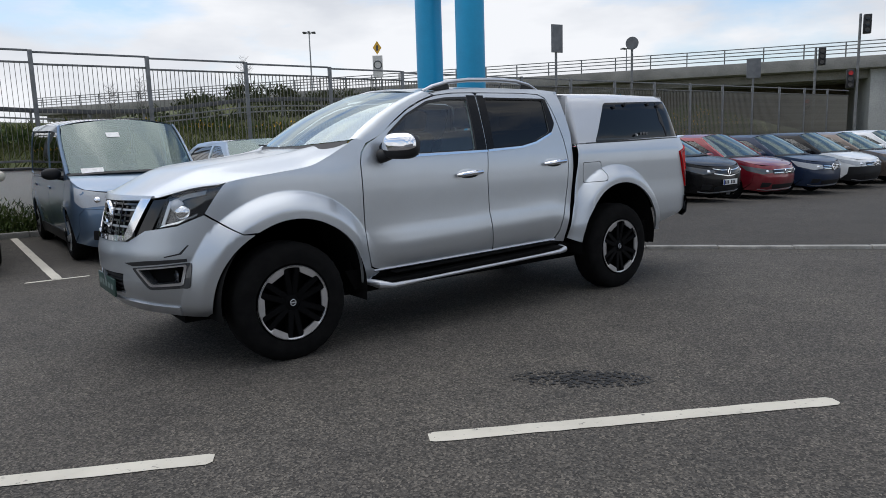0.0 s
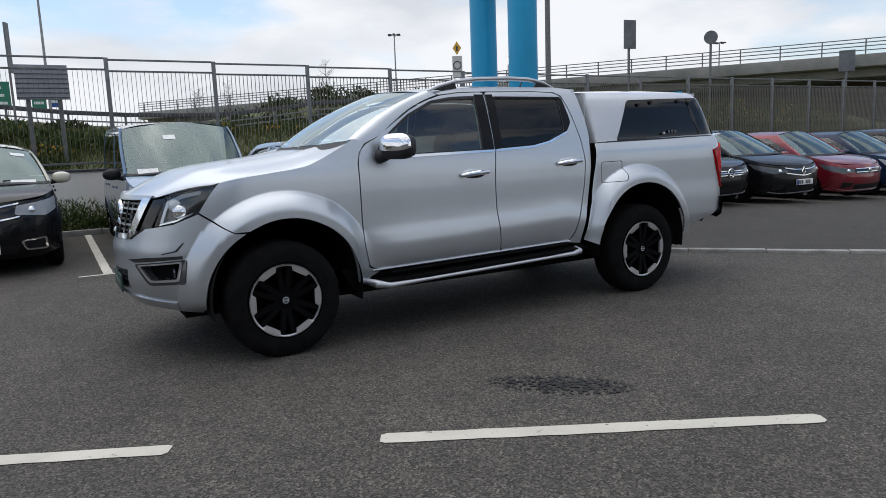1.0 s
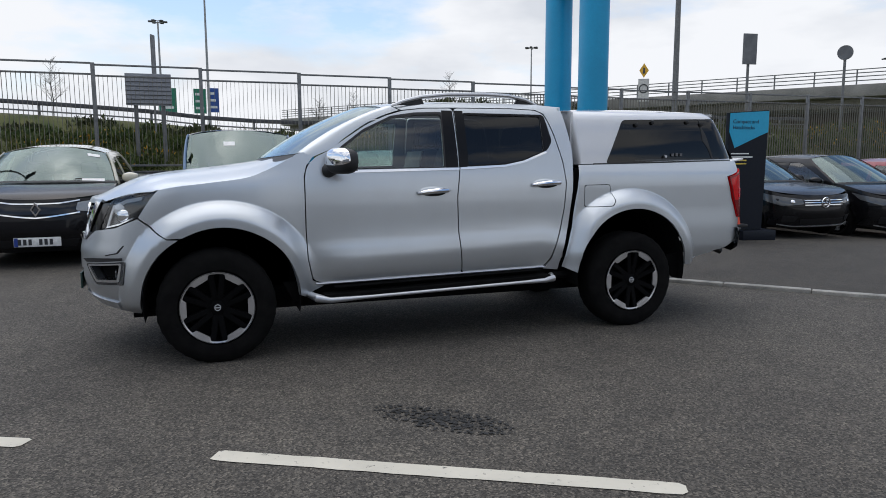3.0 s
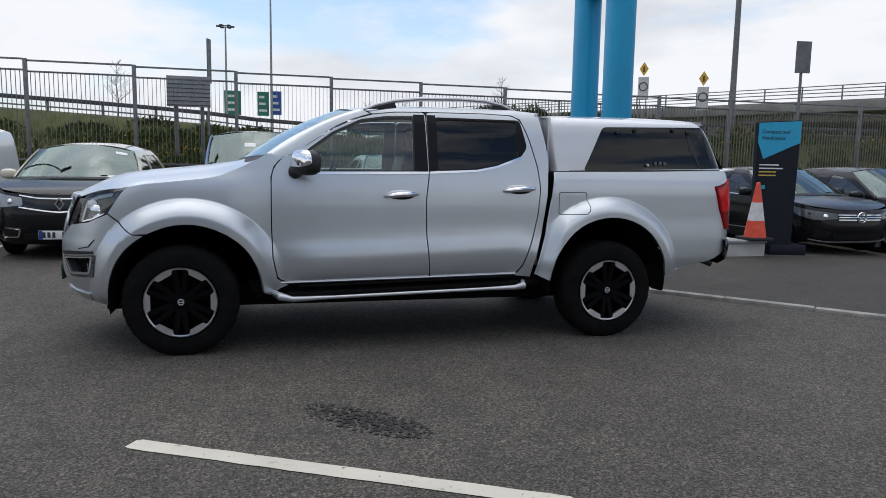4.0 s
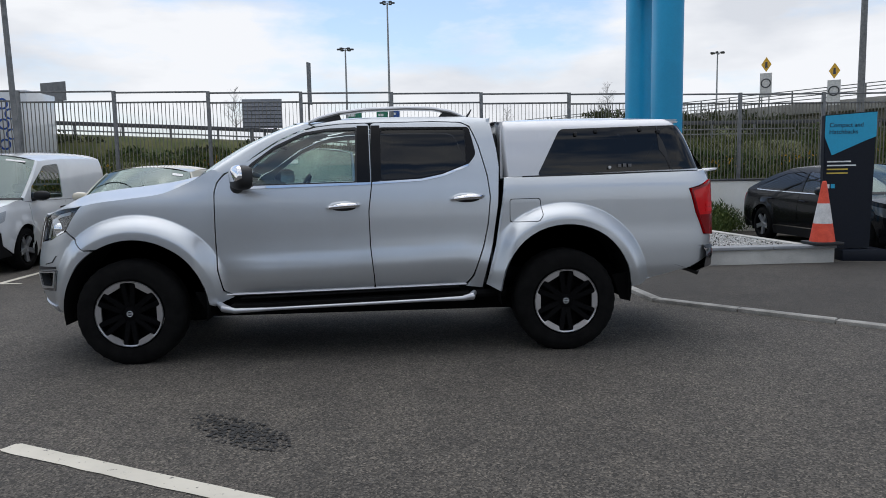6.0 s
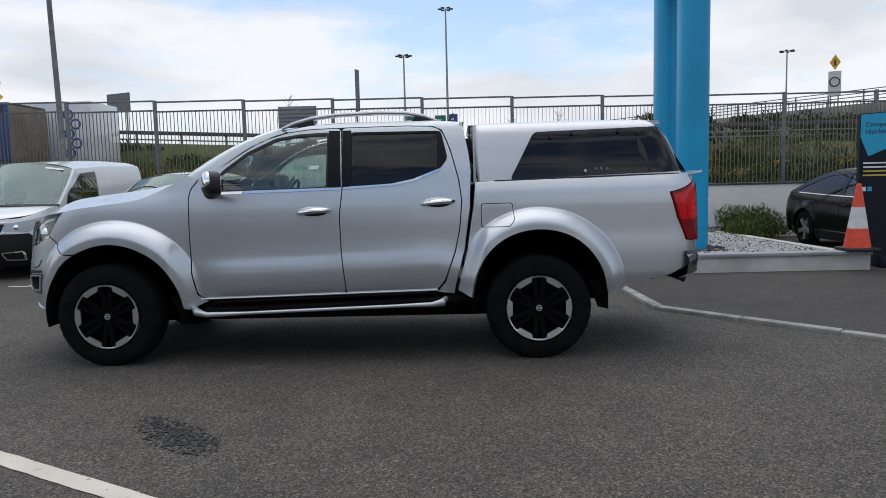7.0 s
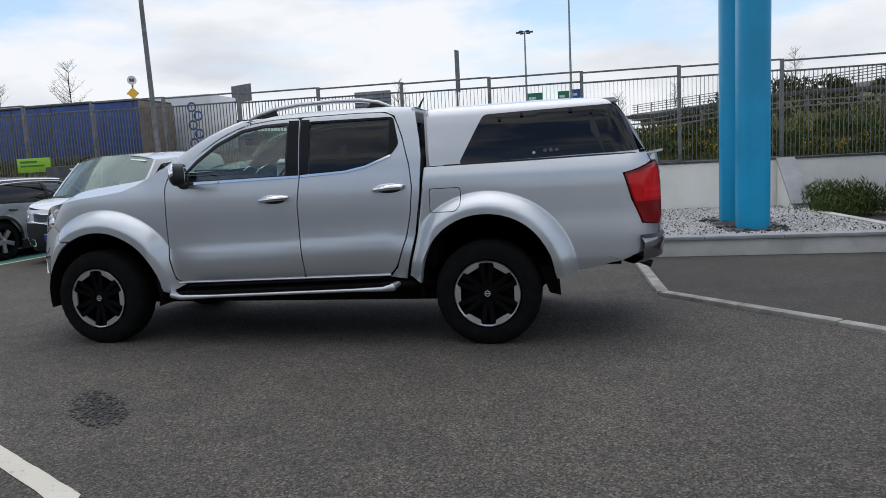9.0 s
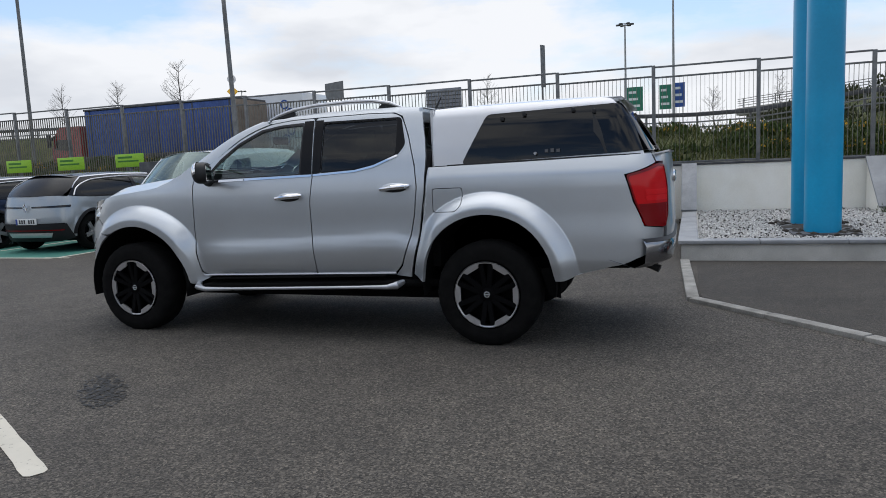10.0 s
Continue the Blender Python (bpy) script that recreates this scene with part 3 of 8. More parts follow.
def build_planter():
    p = thing("planter", pose(0, 0, 0), "low concrete planter wall with grey coping round a gravel bed", "planter", kind="structure")
    part("planter_wall", box(4.40, 8.05, 4.30, 4.46, -0.3, 0.20, 0.006), M_CONCRETE, p)
    part("planter_wall", box(4.40, 4.56, 4.462, FENCE_Y - 0.15, -0.3, 0.20, 0.006), M_CONCRETE, p)
    bm = bmesh.new()
    add_prism(bm, [(0, -0.3), (6.6, -0.3), (6.6, 0.20), (0, 0.20)], -0.08, 0.08)
    moved(bm, Matrix.Translation((7.98, 4.47, 0)) @ Matrix.Rotation(radians(93.5), 4, "Z") @ Matrix.Diagonal((0.83, 1, 1, 1)))
    part("planter_wall", bm, M_CONCRETE, p, smooth=False)
    for k in range(4):
        x = 4.36 + 0.925 * k
        part("coping", box(x + 0.003, x + 0.922, 4.26, 4.50, 0.204, 0.25, 0.008), M_COPING, p)
    for k in range(5):
        y = 4.505 + 1.03 * k
        part("coping", box(4.36, 4.60, y, y + 1.026, 0.204, 0.25, 0.008), M_COPING, p)
    # sloping shoulders up to the wall at both ends
    for x0, x1 in ((4.34, 4.62), (7.52, 7.86)):
        b = bmesh.new()
        pts = [(FENCE_Y - 1.25, 0.25), (FENCE_Y - 0.19, 1.07), (FENCE_Y - 0.19, 0.0), (FENCE_Y - 1.25, 0.0)]
        va = [b.verts.new((x0 + 0.03, y, z)) for y, z in pts]
        vb = [b.verts.new((x1 - 0.03, y, z)) for y, z in pts]
        b.faces.new(va), b.faces.new(vb[::-1])
        for i in range(4):
            b.faces.new((va[i], vb[i], vb[(i + 1) % 4], va[(i + 1) % 4]))
        bmesh.ops.recalc_face_normals(b, faces=b.faces)
        part("shoulder_wall", b, M_WALL, p, smooth=False)
        b = box(0, 1.36, x0, x1, 0.0, 0.045, 0.006)
        moved(b, Matrix.Translation((0, FENCE_Y - 1.27, 0.25)) @ Matrix(((0, 1, 0, 0), (1, 0, 0, 0), (0, 0, 1, 0), (0, 0, 0, 1))) @ Matrix.Rotation(radians(-38), 4, "Y"))
        part("sloping_coping", b, M_COPING, p)
    bed = [(4.56, 4.46), (7.90, 4.46), (7.62, FENCE_Y - 0.16), (4.60, FENCE_Y - 0.16)]
    b = bmesh.new()
    b.faces.new([b.verts.new((x, y, 0.165)) for x, y in bed])
    part("gravel_bed", b, M_CHALK, p, smooth=False)
    gravel("white_gravel", [(4.62, 4.52), (7.85, 4.52), (7.60, FENCE_Y - 0.2), (4.64, FENCE_Y - 0.2)], 0.172, 15000, 0.021, M_CHALK, "loose white chippings in the planter", 3)
    gravel("leaf_litter", [(4.62, 4.52), (7.85, 4.52), (7.60, FENCE_Y - 0.2), (4.64, FENCE_Y - 0.2)], 0.184, 1100, 0.017, M_SOIL, "dark leaf scraps and soil among the chippings", 8)
    soil = bmesh.new()
    rnd = random.Random(5)
    ring = [soil.verts.new((6.18 + 0.46 * math.cos(k * math.tau / 24) * rnd.uniform(0.8, 1.15), 6.24 + 0.92 * math.sin(k * math.tau / 24) * rnd.uniform(0.8, 1.1), 0.186)) for k in range(24)]
    mid = soil.verts.new((6.18, 6.35, 0.24))
    for k in range(24):
        soil.faces.new((ring[k], ring[(k + 1) % 24], mid))
    single("bare_soil", soil, M_SOIL, "patch of dark soil round the pillars", "soil", kind="stuff")
    bm = bmesh.new()
    for k in range(90):
        cx, cy = ((6.17, 5.75), (6.15, 6.95))[k % 2]
        a, r, size = rnd.uniform(0, math.tau), rnd.uniform(0.26, 0.50), rnd.uniform(0.02, 0.055)
        before = len(bm.verts)
        bmesh.ops.create_icosphere(bm, subdivisions=1, radius=1)
        bm.verts.ensure_lookup_table()
        for v in bm.verts[before:]:
            v.co = Vector((cx + r * math.cos(a) + v.co.x * size * rnd.uniform(0.7, 1.5), cy + r * math.sin(a) + v.co.y * size * rnd.uniform(0.7, 1.3), 0.195 + v.co.z * size * rnd.uniform(0.4, 0.8)))
    single("broken_soil", bm, M_SOIL, "dark broken soil and stones round the blue columns", "soil", kind="stuff", smooth=False)


build_planter()


def build_pillars():
    p = thing("sign_pylon", pose(0, 0, 0), "tall bright blue steel sign pylon on two round-edged columns", "sign pylon")
    for x, y, rx, ry in ((6.15, 6.95, 0.215, 0.26), (6.17, 5.75, 0.22, 0.26)):
        bm = bmesh.new()
        n = 40
        rings = []
        for z in (0.20, 0.22, 2.0, 4.0, 9.0):
            ring = []
            for k in range(n):
                c, s = math.cos(math.tau * k / n), math.sin(math.tau * k / n)
                e = 0.8
                ring.append(bm.verts.new((x + rx * math.copysign(abs(c) ** e, c), y + ry * math.copysign(abs(s) ** e, s), z)))
            rings.append(ring)
        for q, w in zip(rings, rings[1:]):
            for k in range(n):
                bm.faces.new((q[k], q[(k + 1) % n], w[(k + 1) % n], w[k]))
        bm.faces.new(rings[-1])
        part("column", bm, M_BLUE, p, "blue painted steel column")
        part("base_plate", box(x - 0.40, x + 0.40, y - 0.42, y + 0.42, 0.16, 0.20, 0.005), M_RAILDARK, p)
    part("cross_box", box(5.93, 6.37, 6.00, 6.70, 4.25, 9.0, 0.02), M_BLUE, p, "blue sign box between the columns")


build_pillars()


# ---- fence ----
def build_fence():
    f = thing("fence_panel", pose(-0.05, FENCE_Y, 1.125), "galvanised steel bar fence panel on the wall", "fence", "fence panels")
    H = 2.0
    part("post", box(-0.035, 0.035, -0.035, 0.035, 0, H + 0.02, 0.006), M_GALV, f)
    part("top_rail", box(0.03, 1.90, -0.015, 0.015, H - 0.035, H, 0.004), M_GALV, f)
    part("rail", box(0.03, 1.90, -0.012, 0.012, H - 0.24, H - 0.205, 0.003), M_GALV, f)
    part("rail", box(0.03, 1.90, -0.012, 0.012, 0.06, 0.10, 0.003), M_GALV, f)
    bar = to_mesh(box(-0.0028, 0.0028, -0.016, 0.016, 0.10, H - 0.205), "bar", M_BAR, False)
    for k in range(23):
        ob = part("bar", bar, None, f)
        ob.matrix_local = pose(0.09 + k * 0.0795, -0.014, 0)
    for i in range(-13, 16):
        if i:
            copy_thing(f, pose(-0.05 + 1.93 * i, FENCE_Y, 1.125 + max(-0.12, -0.027 * i)))
    f.matrix_world = pose(-0.05, FENCE_Y, 1.125)


build_fence()


# ---- wheels ----
def wheel_meshes(r, width, rim_r, kind):
    """Tyre, rim barrel, spokes, machined face and hub cap of a wheel whose outer side looks to -y; the hub's face is at y = 0."""
    out = {}
    bm = bmesh.new()
    a, b = -0.035, width - 0.035
    prof = [(a + 0.030, rim_r), (a + 0.008, rim_r + 0.012), (a, rim_r + (r - rim_r) * 0.42), (a + 0.012, r - 0.035), (a + 0.030, r - 0.010), (a + 0.055, r),
            (b - 0.055, r), (b - 0.030, r - 0.010), (b - 0.012, r - 0.035), (b, rim_r + (r - rim_r) * 0.42), (b - 0.01, rim_r)]
    rings = add_revolve(bm, prof, 64)
    bm.faces.ensure_lookup_table()
    # tread blocks: grooves pressed in across and round the tread
    for k in range(64):
        for ring in (rings[4], rings[5], rings[6], rings[7]):
            if k % 2:
                v = ring[k]
                v.co.x *= 1 - 0.004 / r
                v.co.z *= 1 - 0.004 / r
    out["tyre"] = (bm, M_TYRE)
    bm = bmesh.new()
    add_revolve(bm, [(-0.028, rim_r + 0.004), (-0.034, rim_r - 0.004), (-0.020, rim_r - 0.012), (0.07, rim_r - 0.03), (0.075, 0.0)], 48)
    out["rim"] = (bm, M_RIMDARK)
    bm = bmesh.new()
    n = 6 if kind == "truck" else 5
    for k in range(n):
        ang = math.tau * (k + 0.5) / n + (math.pi / 2 if n == 5 else 0)
        for off in ((-0.16, 0.16) if kind == "truck" else (-0.10, 0.10)):
            q = Matrix.Rotation(-(ang), 4, "Y")
            o = 1 if off > 0 else -1
            pts = [(0.045, 0.012 * o - 0.020), (0.045, 0.012 * o + 0.020), (rim_r - 0.015, off * rim_r + 0.018), (rim_r - 0.015, off * rim_r - 0.018)]
            s = bmesh.new()
            add_prism(s, pts, -0.012, 0.035, 0.004)
            for v in s.verts:
                v.co.y += -0.016 * step01(v.co.x / rim_r)
                v.co = q @ v.co
            tmp = bpy.data.meshes.new("tmp")
            s.to_mesh(tmp)
            s.free()
            bm.from_mesh(tmp)
            bpy.data.meshes.remove(tmp)
    add_revolve(bm, [(-0.008, 0.0), (-0.010, 0.055), (0.0, 0.075), (0.05, 0.085)], 24)
    out["spokes"] = (bm, M_RIMDARK if kind == "truck" else M_SATIN)
    if kind == "truck":
        bm = bmesh.new()
        seg = 180
        ro, rings = rim_r + 0.002, []
        for k in range(seg):
            deg = (k * 360 / seg) % 60
            d = min(deg, 60 - deg)
            ri = (rim_r - 0.046) / math.cos(radians(d)) if d < 14.5 else rim_r - 0.013
            if 14.5 <= d < 16.5:
                ri = rim_r - 0.041 + 0.028 * (d - 14.5) / 2
            c, s = math.cos(math.tau * k / seg), math.sin(math.tau * k / seg)
            y = -0.033
            rings.append([bm.verts.new((c * ro, y + 0.006, s * ro)), bm.verts.new((c * (ro - 0.004), y, s * (ro - 0.004))), bm.verts.new((c * ri, y + 0.003, s * ri)), bm.verts.new((c * ri, y + 0.016, s * ri))])
        for q, w in zip(rings, rings[1:] + rings[:1]):
            for i in range(3):
                bm.faces.new((q[i], q[i + 1], w[i + 1], w[i]))
        out["machined_face"] = (bm, M_RIMCUT)
    bm = bmesh.new()
    add_revolve(bm, [(-0.018, 0.0), (-0.018, 0.020), (-0.014, 0.027), (-0.006, 0.029)], 24)
    out["hub_cap"] = (bm, M_SATIN if kind != "truck" else M_RIMDARK)
    if kind == "truck":
        bm = bmesh.new()
        add_revolve(bm, [(-0.019, 0.0165), (-0.0205, 0.019), (-0.019, 0.0215)], 24)
        add_box(bm, -0.021, 0.021, -0.0208, -0.0185, -0.004, 0.004)
        out["badge"] = (bm, M_SATIN)
    return {k: (to_mesh(b, k, m), m) for k, (b, m) in out.items()}


WHEEL_KITS = {}


def add_wheel(parent, x, y, z, r, width, rim_r, kind, side):
    key = (round(r, 3), kind)
    if key not in WHEEL_KITS:
        WHEEL_KITS[key] = wheel_meshes(r, width, rim_r, kind)
    kit = WHEEL_KITS[key]
    top = None
    for name, (me, m) in kit.items():
        ob = new("wheel" if name == "tyre" else name, me)
        if name == "tyre":
            top = ob
            ob.parent = parent
            ob.matrix_local = pose(x, y, z, 0, 0, 0 if side < 0 else 180)
        else:
            ob.parent = top
    return top


# ---- the pickup truck ----
def build_truck():
    t = thing("pickup_truck", pose(0, 0.87, 0), "silver double-cab pickup truck with hard canopy, parked on asphalt", "pickup truck")
    prof = smooth_curve([(0.28, 0.735), (0.42, 0.772), (0.50, 0.792), (0.58, 0.807), (0.65, 0.812), (0.71, 0.806), (0.78, 0.794), (0.88, 0.790), (1.00, 0.789), (1.10, 0.785),
                         (1.20, 0.774), (1.28, 0.758), (1.36, 0.742), (1.50, 0.703), (1.62, 0.666), (1.70, 0.632), (1.76, 0.585)])
    bedprof = smooth_curve([(0.28, 0.77), (0.50, 0.80), (0.62, 0.825), (0.75, 0.828), (0.95, 0.822), (1.10, 0.822), (1.20, 0.815), (1.27, 0.79), (1.34, 0.75)])

    wingprof = smooth_curve([(0.28, 0.742), (0.42, 0.768), (0.56, 0.782), (0.72, 0.789), (0.88, 0.790), (1.00, 0.789), (1.10, 0.785), (1.20, 0.774), (1.28, 0.758), (1.36, 0.742), (1.50, 0.703), (1.62, 0.666), (1.70, 0.632)])
    gap = smooth_curve([(0.40, 2.545), (0.50, 2.565), (0.80, 2.640), (1.10, 2.685), (1.30, 2.702)])

    def width(x, z):
        # the door's lower crease climbs towards the rear
        zz = z - 0.045 * (x - 1.2) / 1.2 * step01((z - 0.42) / 0.2) * step01((1.0 - z) / 0.2) * step01((x - 0.55) / 0.5) * step01((2.66 - x) / 0.3)
        a = prof(zz)
        if x < 0.95:
            k = step01((x - 0.50) / 0.45)
            a = a * k + wingprof(z) * (1 - k)
        if x > 2.5:
            k = step01((x - gap(z)) / 0.02 + 0.5)
            a = a * (1 - k) + bedprof(z) * k
        if x < 0.62:
            a += 0.018 * step01((0.62 - x) / 0.35) * step01((1.30 - z) / 0.15)
        return a

    nose = smooth_curve([(0.30, -0.70), (0.36, -0.80), (0.45, -0.875), (0.56, -0.905), (0.70, -0.905), (0.80, -0.885), (0.95, -0.85), (1.06, -0.815), (1.12, -0.77), (1.20, -0.60)])
    tail = smooth_curve([(0.4, 4.30), (0.8, 4.40), (1.2, 4.385), (1.34, 4.37)])
    FA, RA = (0.045, 0.405, 0.495, 0.665), (3.155, 0.455, 0.488, 0.642)

    def flare(x, z):
        best = 0.0
        for cx, cz, ri, ro in (FA, RA):
            r = math.hypot(x - cx, z - cz)
            if r < ro:
                u = min(1.0, (ro - r) / (ro - ri))
                fade = step01((x - gap(z) + 0.01) / 0.15) if cx > 1 else (0.40 + 0.60 * step01((x + 0.62) / 0.42)) * step01((0.69 - x) / 0.24)
                best = max(best, fade * 0.105 * (1 - (1 - min(1.0, u / 0.70)) ** 1.45) * (0.25 + 0.75 * step01(u / 0.10)))
        return best * step01((z - 0.30) / 0.12)

    sk = Skin(width, -0.15, nose, 2.25, 4.02, tail, 3.6, flare)

    def X(*pts):
        return [(sk.sx(x, z), z) for x, z in pts]

    def F(*pts):
        return [(sk.fw(w, z), z) for w, z in pts]

    def R(*pts):
        return [(sk.rw(w, z), z) for w, z in pts]

    mid = sk.xs1 - sk.span
    front_arch = arc(FA[0], FA[1], FA[2], 119, 7)
    rear_arch = arc(RA[0], RA[1], RA[2], 8, 176)

    ring_f = [X(*arc(FA[0], FA[1], rr, 178, -5, 130)) for rr in [FA[3] + 0.006 - 0.006 * k for k in range(9)] + [FA[3] - 0.055 - 0.013 * k for k in range(9)]]
    ring_r = [X(*arc(RA[0], RA[1], rr, 178, 2, 130)) for rr in [RA[3] + 0.006 - 0.006 * k for k in range(9)] + [RA[3] - 0.055 - 0.013 * k for k in range(9)]]
    door_front = [(0.645, 0.50), (0.612, 0.66), (0.605, 0.85), (0.605, 1.22), (0.625, 1.29), (0.68, 1.35)]
    front_window = rounded([(0.80, 1.268), (1.615, 1.278), (1.622, 1.660), (1.42, 1.655), (1.25, 1.628), (1.04, 1.532), (0.88, 1.415), (0.775, 1.325)], 0.02)
    rear_window = rounded([(1.805, 1.288), (2.10, 1.302), (2.26, 1.332), (2.435, 1.398), (2.435, 1.660), (1.805, 1.662)], 0.025)
    front_outline = [(0.72, 0.475)] + door_front + [(0.76, 1.385), (0.90, 1.478), (1.06, 1.58), (1.20, 1.643), (1.33, 1.682), (1.50, 1.702), (1.722, 1.708), (1.732, 1.262), (1.706, 1.06), (1.712, 0.80), (1.734, 0.58), (1.738, 0.49)]
    rear_outline = [(1.746, 0.49), (1.742, 0.58), (1.720, 0.80), (1.714, 1.06), (1.740, 1.262), (1.730, 1.708), (2.20, 1.712), (2.40, 1.704), (2.465, 1.675), (2.50, 1.60), (2.53, 1.52), (2.585, 1.31), (2.605, 1.15), (2.585, 0.95), (2.55, 0.79), (2.47, 0.57), (2.41, 0.505)]
    fender = X((0.712, 0.455), (0.58, 0.40), (0.545, 0.42)) + X(*front_arch[::-1]) + X((-0.275, 0.835), (-0.38, 0.905), (-0.462, 0.965), (-0.335, 1.138), (-0.20, 1.160), (0.0, 1.183), (0.22, 1.212), (0.34, 1.255), (0.48, 1.322), (0.56, 1.372), (0.60, 1.385), (0.665, 1.352), (0.617, 1.292), (0.597, 1.22), (0.597, 0.85), (0.604, 0.66), (0.637, 0.50))
    pillar_c = [(2.418, 0.49), (2.478, 0.56), (2.558, 0.785), (2.593, 0.95), (2.613, 1.15), (2.593, 1.312), (2.538, 1.522), (2.508, 1.602), (2.473, 1.68), (2.405, 1.711), (2.20, 1.719), (1.73, 1.715), (1.50, 1.709), (1.33, 1.689),
                (1.30, 1.70), (1.50, 1.735), (1.80, 1.752), (2.40, 1.752), (2.62, 1.735), (2.665, 1.50), (2.678, 1.37), (2.665, 1.10), (2.62, 0.80), (2.55, 0.53), (2.54, 0.475)]
    flap = rounded([(2.745, 1.132), (2.975, 1.134), (2.985, 1.01), (2.95, 0.965), (2.745, 0.958)], 0.02)
    flap_in = rounded([(2.750, 1.127), (2.970, 1.129), (2.980, 1.012), (2.947, 0.970), (2.750, 0.963)], 0.02)
    bed = X((2.665, 0.47)) + X((2.570, 0.50), (2.643, 0.80), (2.689, 1.10), (2.710, 1.285), (3.4, 1.295), (3.9, 1.306)) + R((0.70, 1.318), (0.70, 1.255)) + X((4.10, 1.185), (4.155, 1.0), (4.225, 0.835)) + R((0.66, 0.815), (0.66, 0.70)) + X((4.17, 0.62), (3.95, 0.548), (3.70, 0.492), (3.645, 0.492)) + X(*rear_arch)
    for side, mir in ((-1, 0), (1, 1)):
        part("front_wing", skin_panel(sk, fender, mirror=mir, step=0.022, creases=ring_f), M_SILVER, t)
        d = part("front_door", skin_panel(sk, rounded(front_outline, 0.03, 3), [front_window], mirror=mir), M_SILVER, t)
        part("window_pane", skin_panel(sk, front_window, lift=-0.010, turn=0, step=0.08, mirror=mir), M_GLASS, d, "clear door glass")
        part("pillar_cover", skin_panel(sk, [(1.628, 1.272), (1.727, 1.272), (1.716, 1.690), (1.632, 1.690)], lift=0.003, turn=0.006, step=0.08, mirror=mir), M_PILLARBLACK, d, "gloss black pillar cover")
        part("window_seal", skin_panel(sk, rounded([(0.760, 1.318), (0.80, 1.262), (1.635, 1.272), (1.635, 1.680), (1.42, 1.672), (1.24, 1.644), (1.03, 1.546), (0.865, 1.425)], 0.02), [front_window], lift=0.002, turn=0.006, step=0.06, mirror=mir), M_BLACK, d, "black window seal")
        part("belt_trim", skin_panel(sk, [(0.80, 1.238), (1.731, 1.255), (1.731, 1.271), (0.79, 1.256)], lift=0.007, turn=0.01, step=0.06, mirror=mir), M_CHROME, d, "chrome belt trim")
        d2 = part("rear_door", skin_panel(sk, rounded(rear_outline, 0.03, 3), [rear_window], mirror=mir), M_SILVER, t)
        part("window_pane", skin_panel(sk, rear_window, lift=-0.010, turn=0, step=0.08, mirror=mir), M_PRIVACY, d2, "dark privacy glass")
        part("pillar_cover", skin_panel(sk, [(1.735, 1.272), (1.80, 1.278), (1.80, 1.690), (1.733, 1.690)], lift=0.003, turn=0.006, step=0.08, mirror=mir), M_PILLARBLACK, d2, "gloss black pillar cover")
        part("window_seal", skin_panel(sk, rounded([(1.79, 1.278), (2.10, 1.290), (2.27, 1.322), (2.455, 1.390), (2.512, 1.465), (2.465, 1.672), (1.79, 1.676)], 0.03), [rear_window], lift=0.002, turn=0.006, step=0.06, mirror=mir), M_PILLARBLACK, d2, "black window surround")
        part("belt_trim", skin_panel(sk, [(1.741, 1.256), (2.10, 1.274), (2.26, 1.304), (2.455, 1.378), (2.448, 1.392), (2.255, 1.320), (2.10, 1.290), (1.741, 1.272)], lift=0.007, turn=0.01, step=0.06, mirror=mir), M_CHROME, d2, "chrome belt trim")
        for k, (dd, x0) in enumerate(((d, 1.41), (d2, 2.32))):
            z0 = 1.088 + 0.045 * k
            yo = -sk.width(x0 + 0.1, z0) - 0.004
            cup = bmesh.new()
            bmesh.ops.create_uvsphere(cup, u_segments=20, v_segments=10, radius=1)
            moved(cup, Matrix.Translation((x0 + 0.115, yo + 0.010, z0 + 0.014)) @ Matrix.Diagonal((0.112, 0.0165, 0.036, 1)))
            # solid black oval in place of the shade under and behind the handle
            shade_oval = bmesh.new()
            bmesh.ops.create_uvsphere(shade_oval, u_segments=18, v_segments=8, radius=1)
            moved(shade_oval, Matrix.Translation((x0 + 0.115, yo + 0.0075, z0 + 0.006)) @ Matrix.Diagonal((0.098, 0.0178, 0.029, 1)))
            hb = bmesh.new()
            path = [(x0, yo - 0.008, z0 + 0.004), (x0 + 0.02, yo - 0.035, z0 + 0.008), (x0 + 0.115, yo - 0.046, z0 + 0.018), (x0 + 0.21, yo - 0.035, z0 + 0.022), (x0 + 0.23, yo - 0.008, z0 + 0.024)]
            add_tube(hb, path, [0.014, 0.017, 0.019, 0.019, 0.016], 10, True, 1.0)
            if side > 0:
                for b in (cup, shade_oval, hb):
                    moved(b, Matrix.Diagonal((1, -1, 1, 1)))
                    bmesh.ops.reverse_faces(b, faces=b.faces)
            h = part("handle", hb, M_CHROME, dd, "chrome door handle")
            part("handle_recess", cup, M_SILVER, dd)
            part("grip_shade", shade_oval, M_BLACK, h, "black oval standing in for the shade behind the handle")
        part("rear_pillar", skin_panel(sk, pillar_c, mirror=mir), M_SILVER, t)
        bs = part("bed_side", skin_panel(sk, bed, [flap] if side < 0 else [], mirror=mir, step=0.022, creases=ring_r), M_SILVER, t)
        if side < 0:
            part("fuel_flap", skin_panel(sk, flap_in, mirror=mir, step=0.02, creases=ring_r), M_SILVER, bs)
        strip_pts = [(0.66 + 0.22 * k, 0.472 + 0.0185 * (0.66 + 0.22 * k - 0.66)) for k in range(9)]
        part("sill_trim", tube([(x, (width(x, z) + 0.008) * side, z) for x, z in strip_pts], 0.0085, 8), M_RIMCUT, t, "bright sill strip")
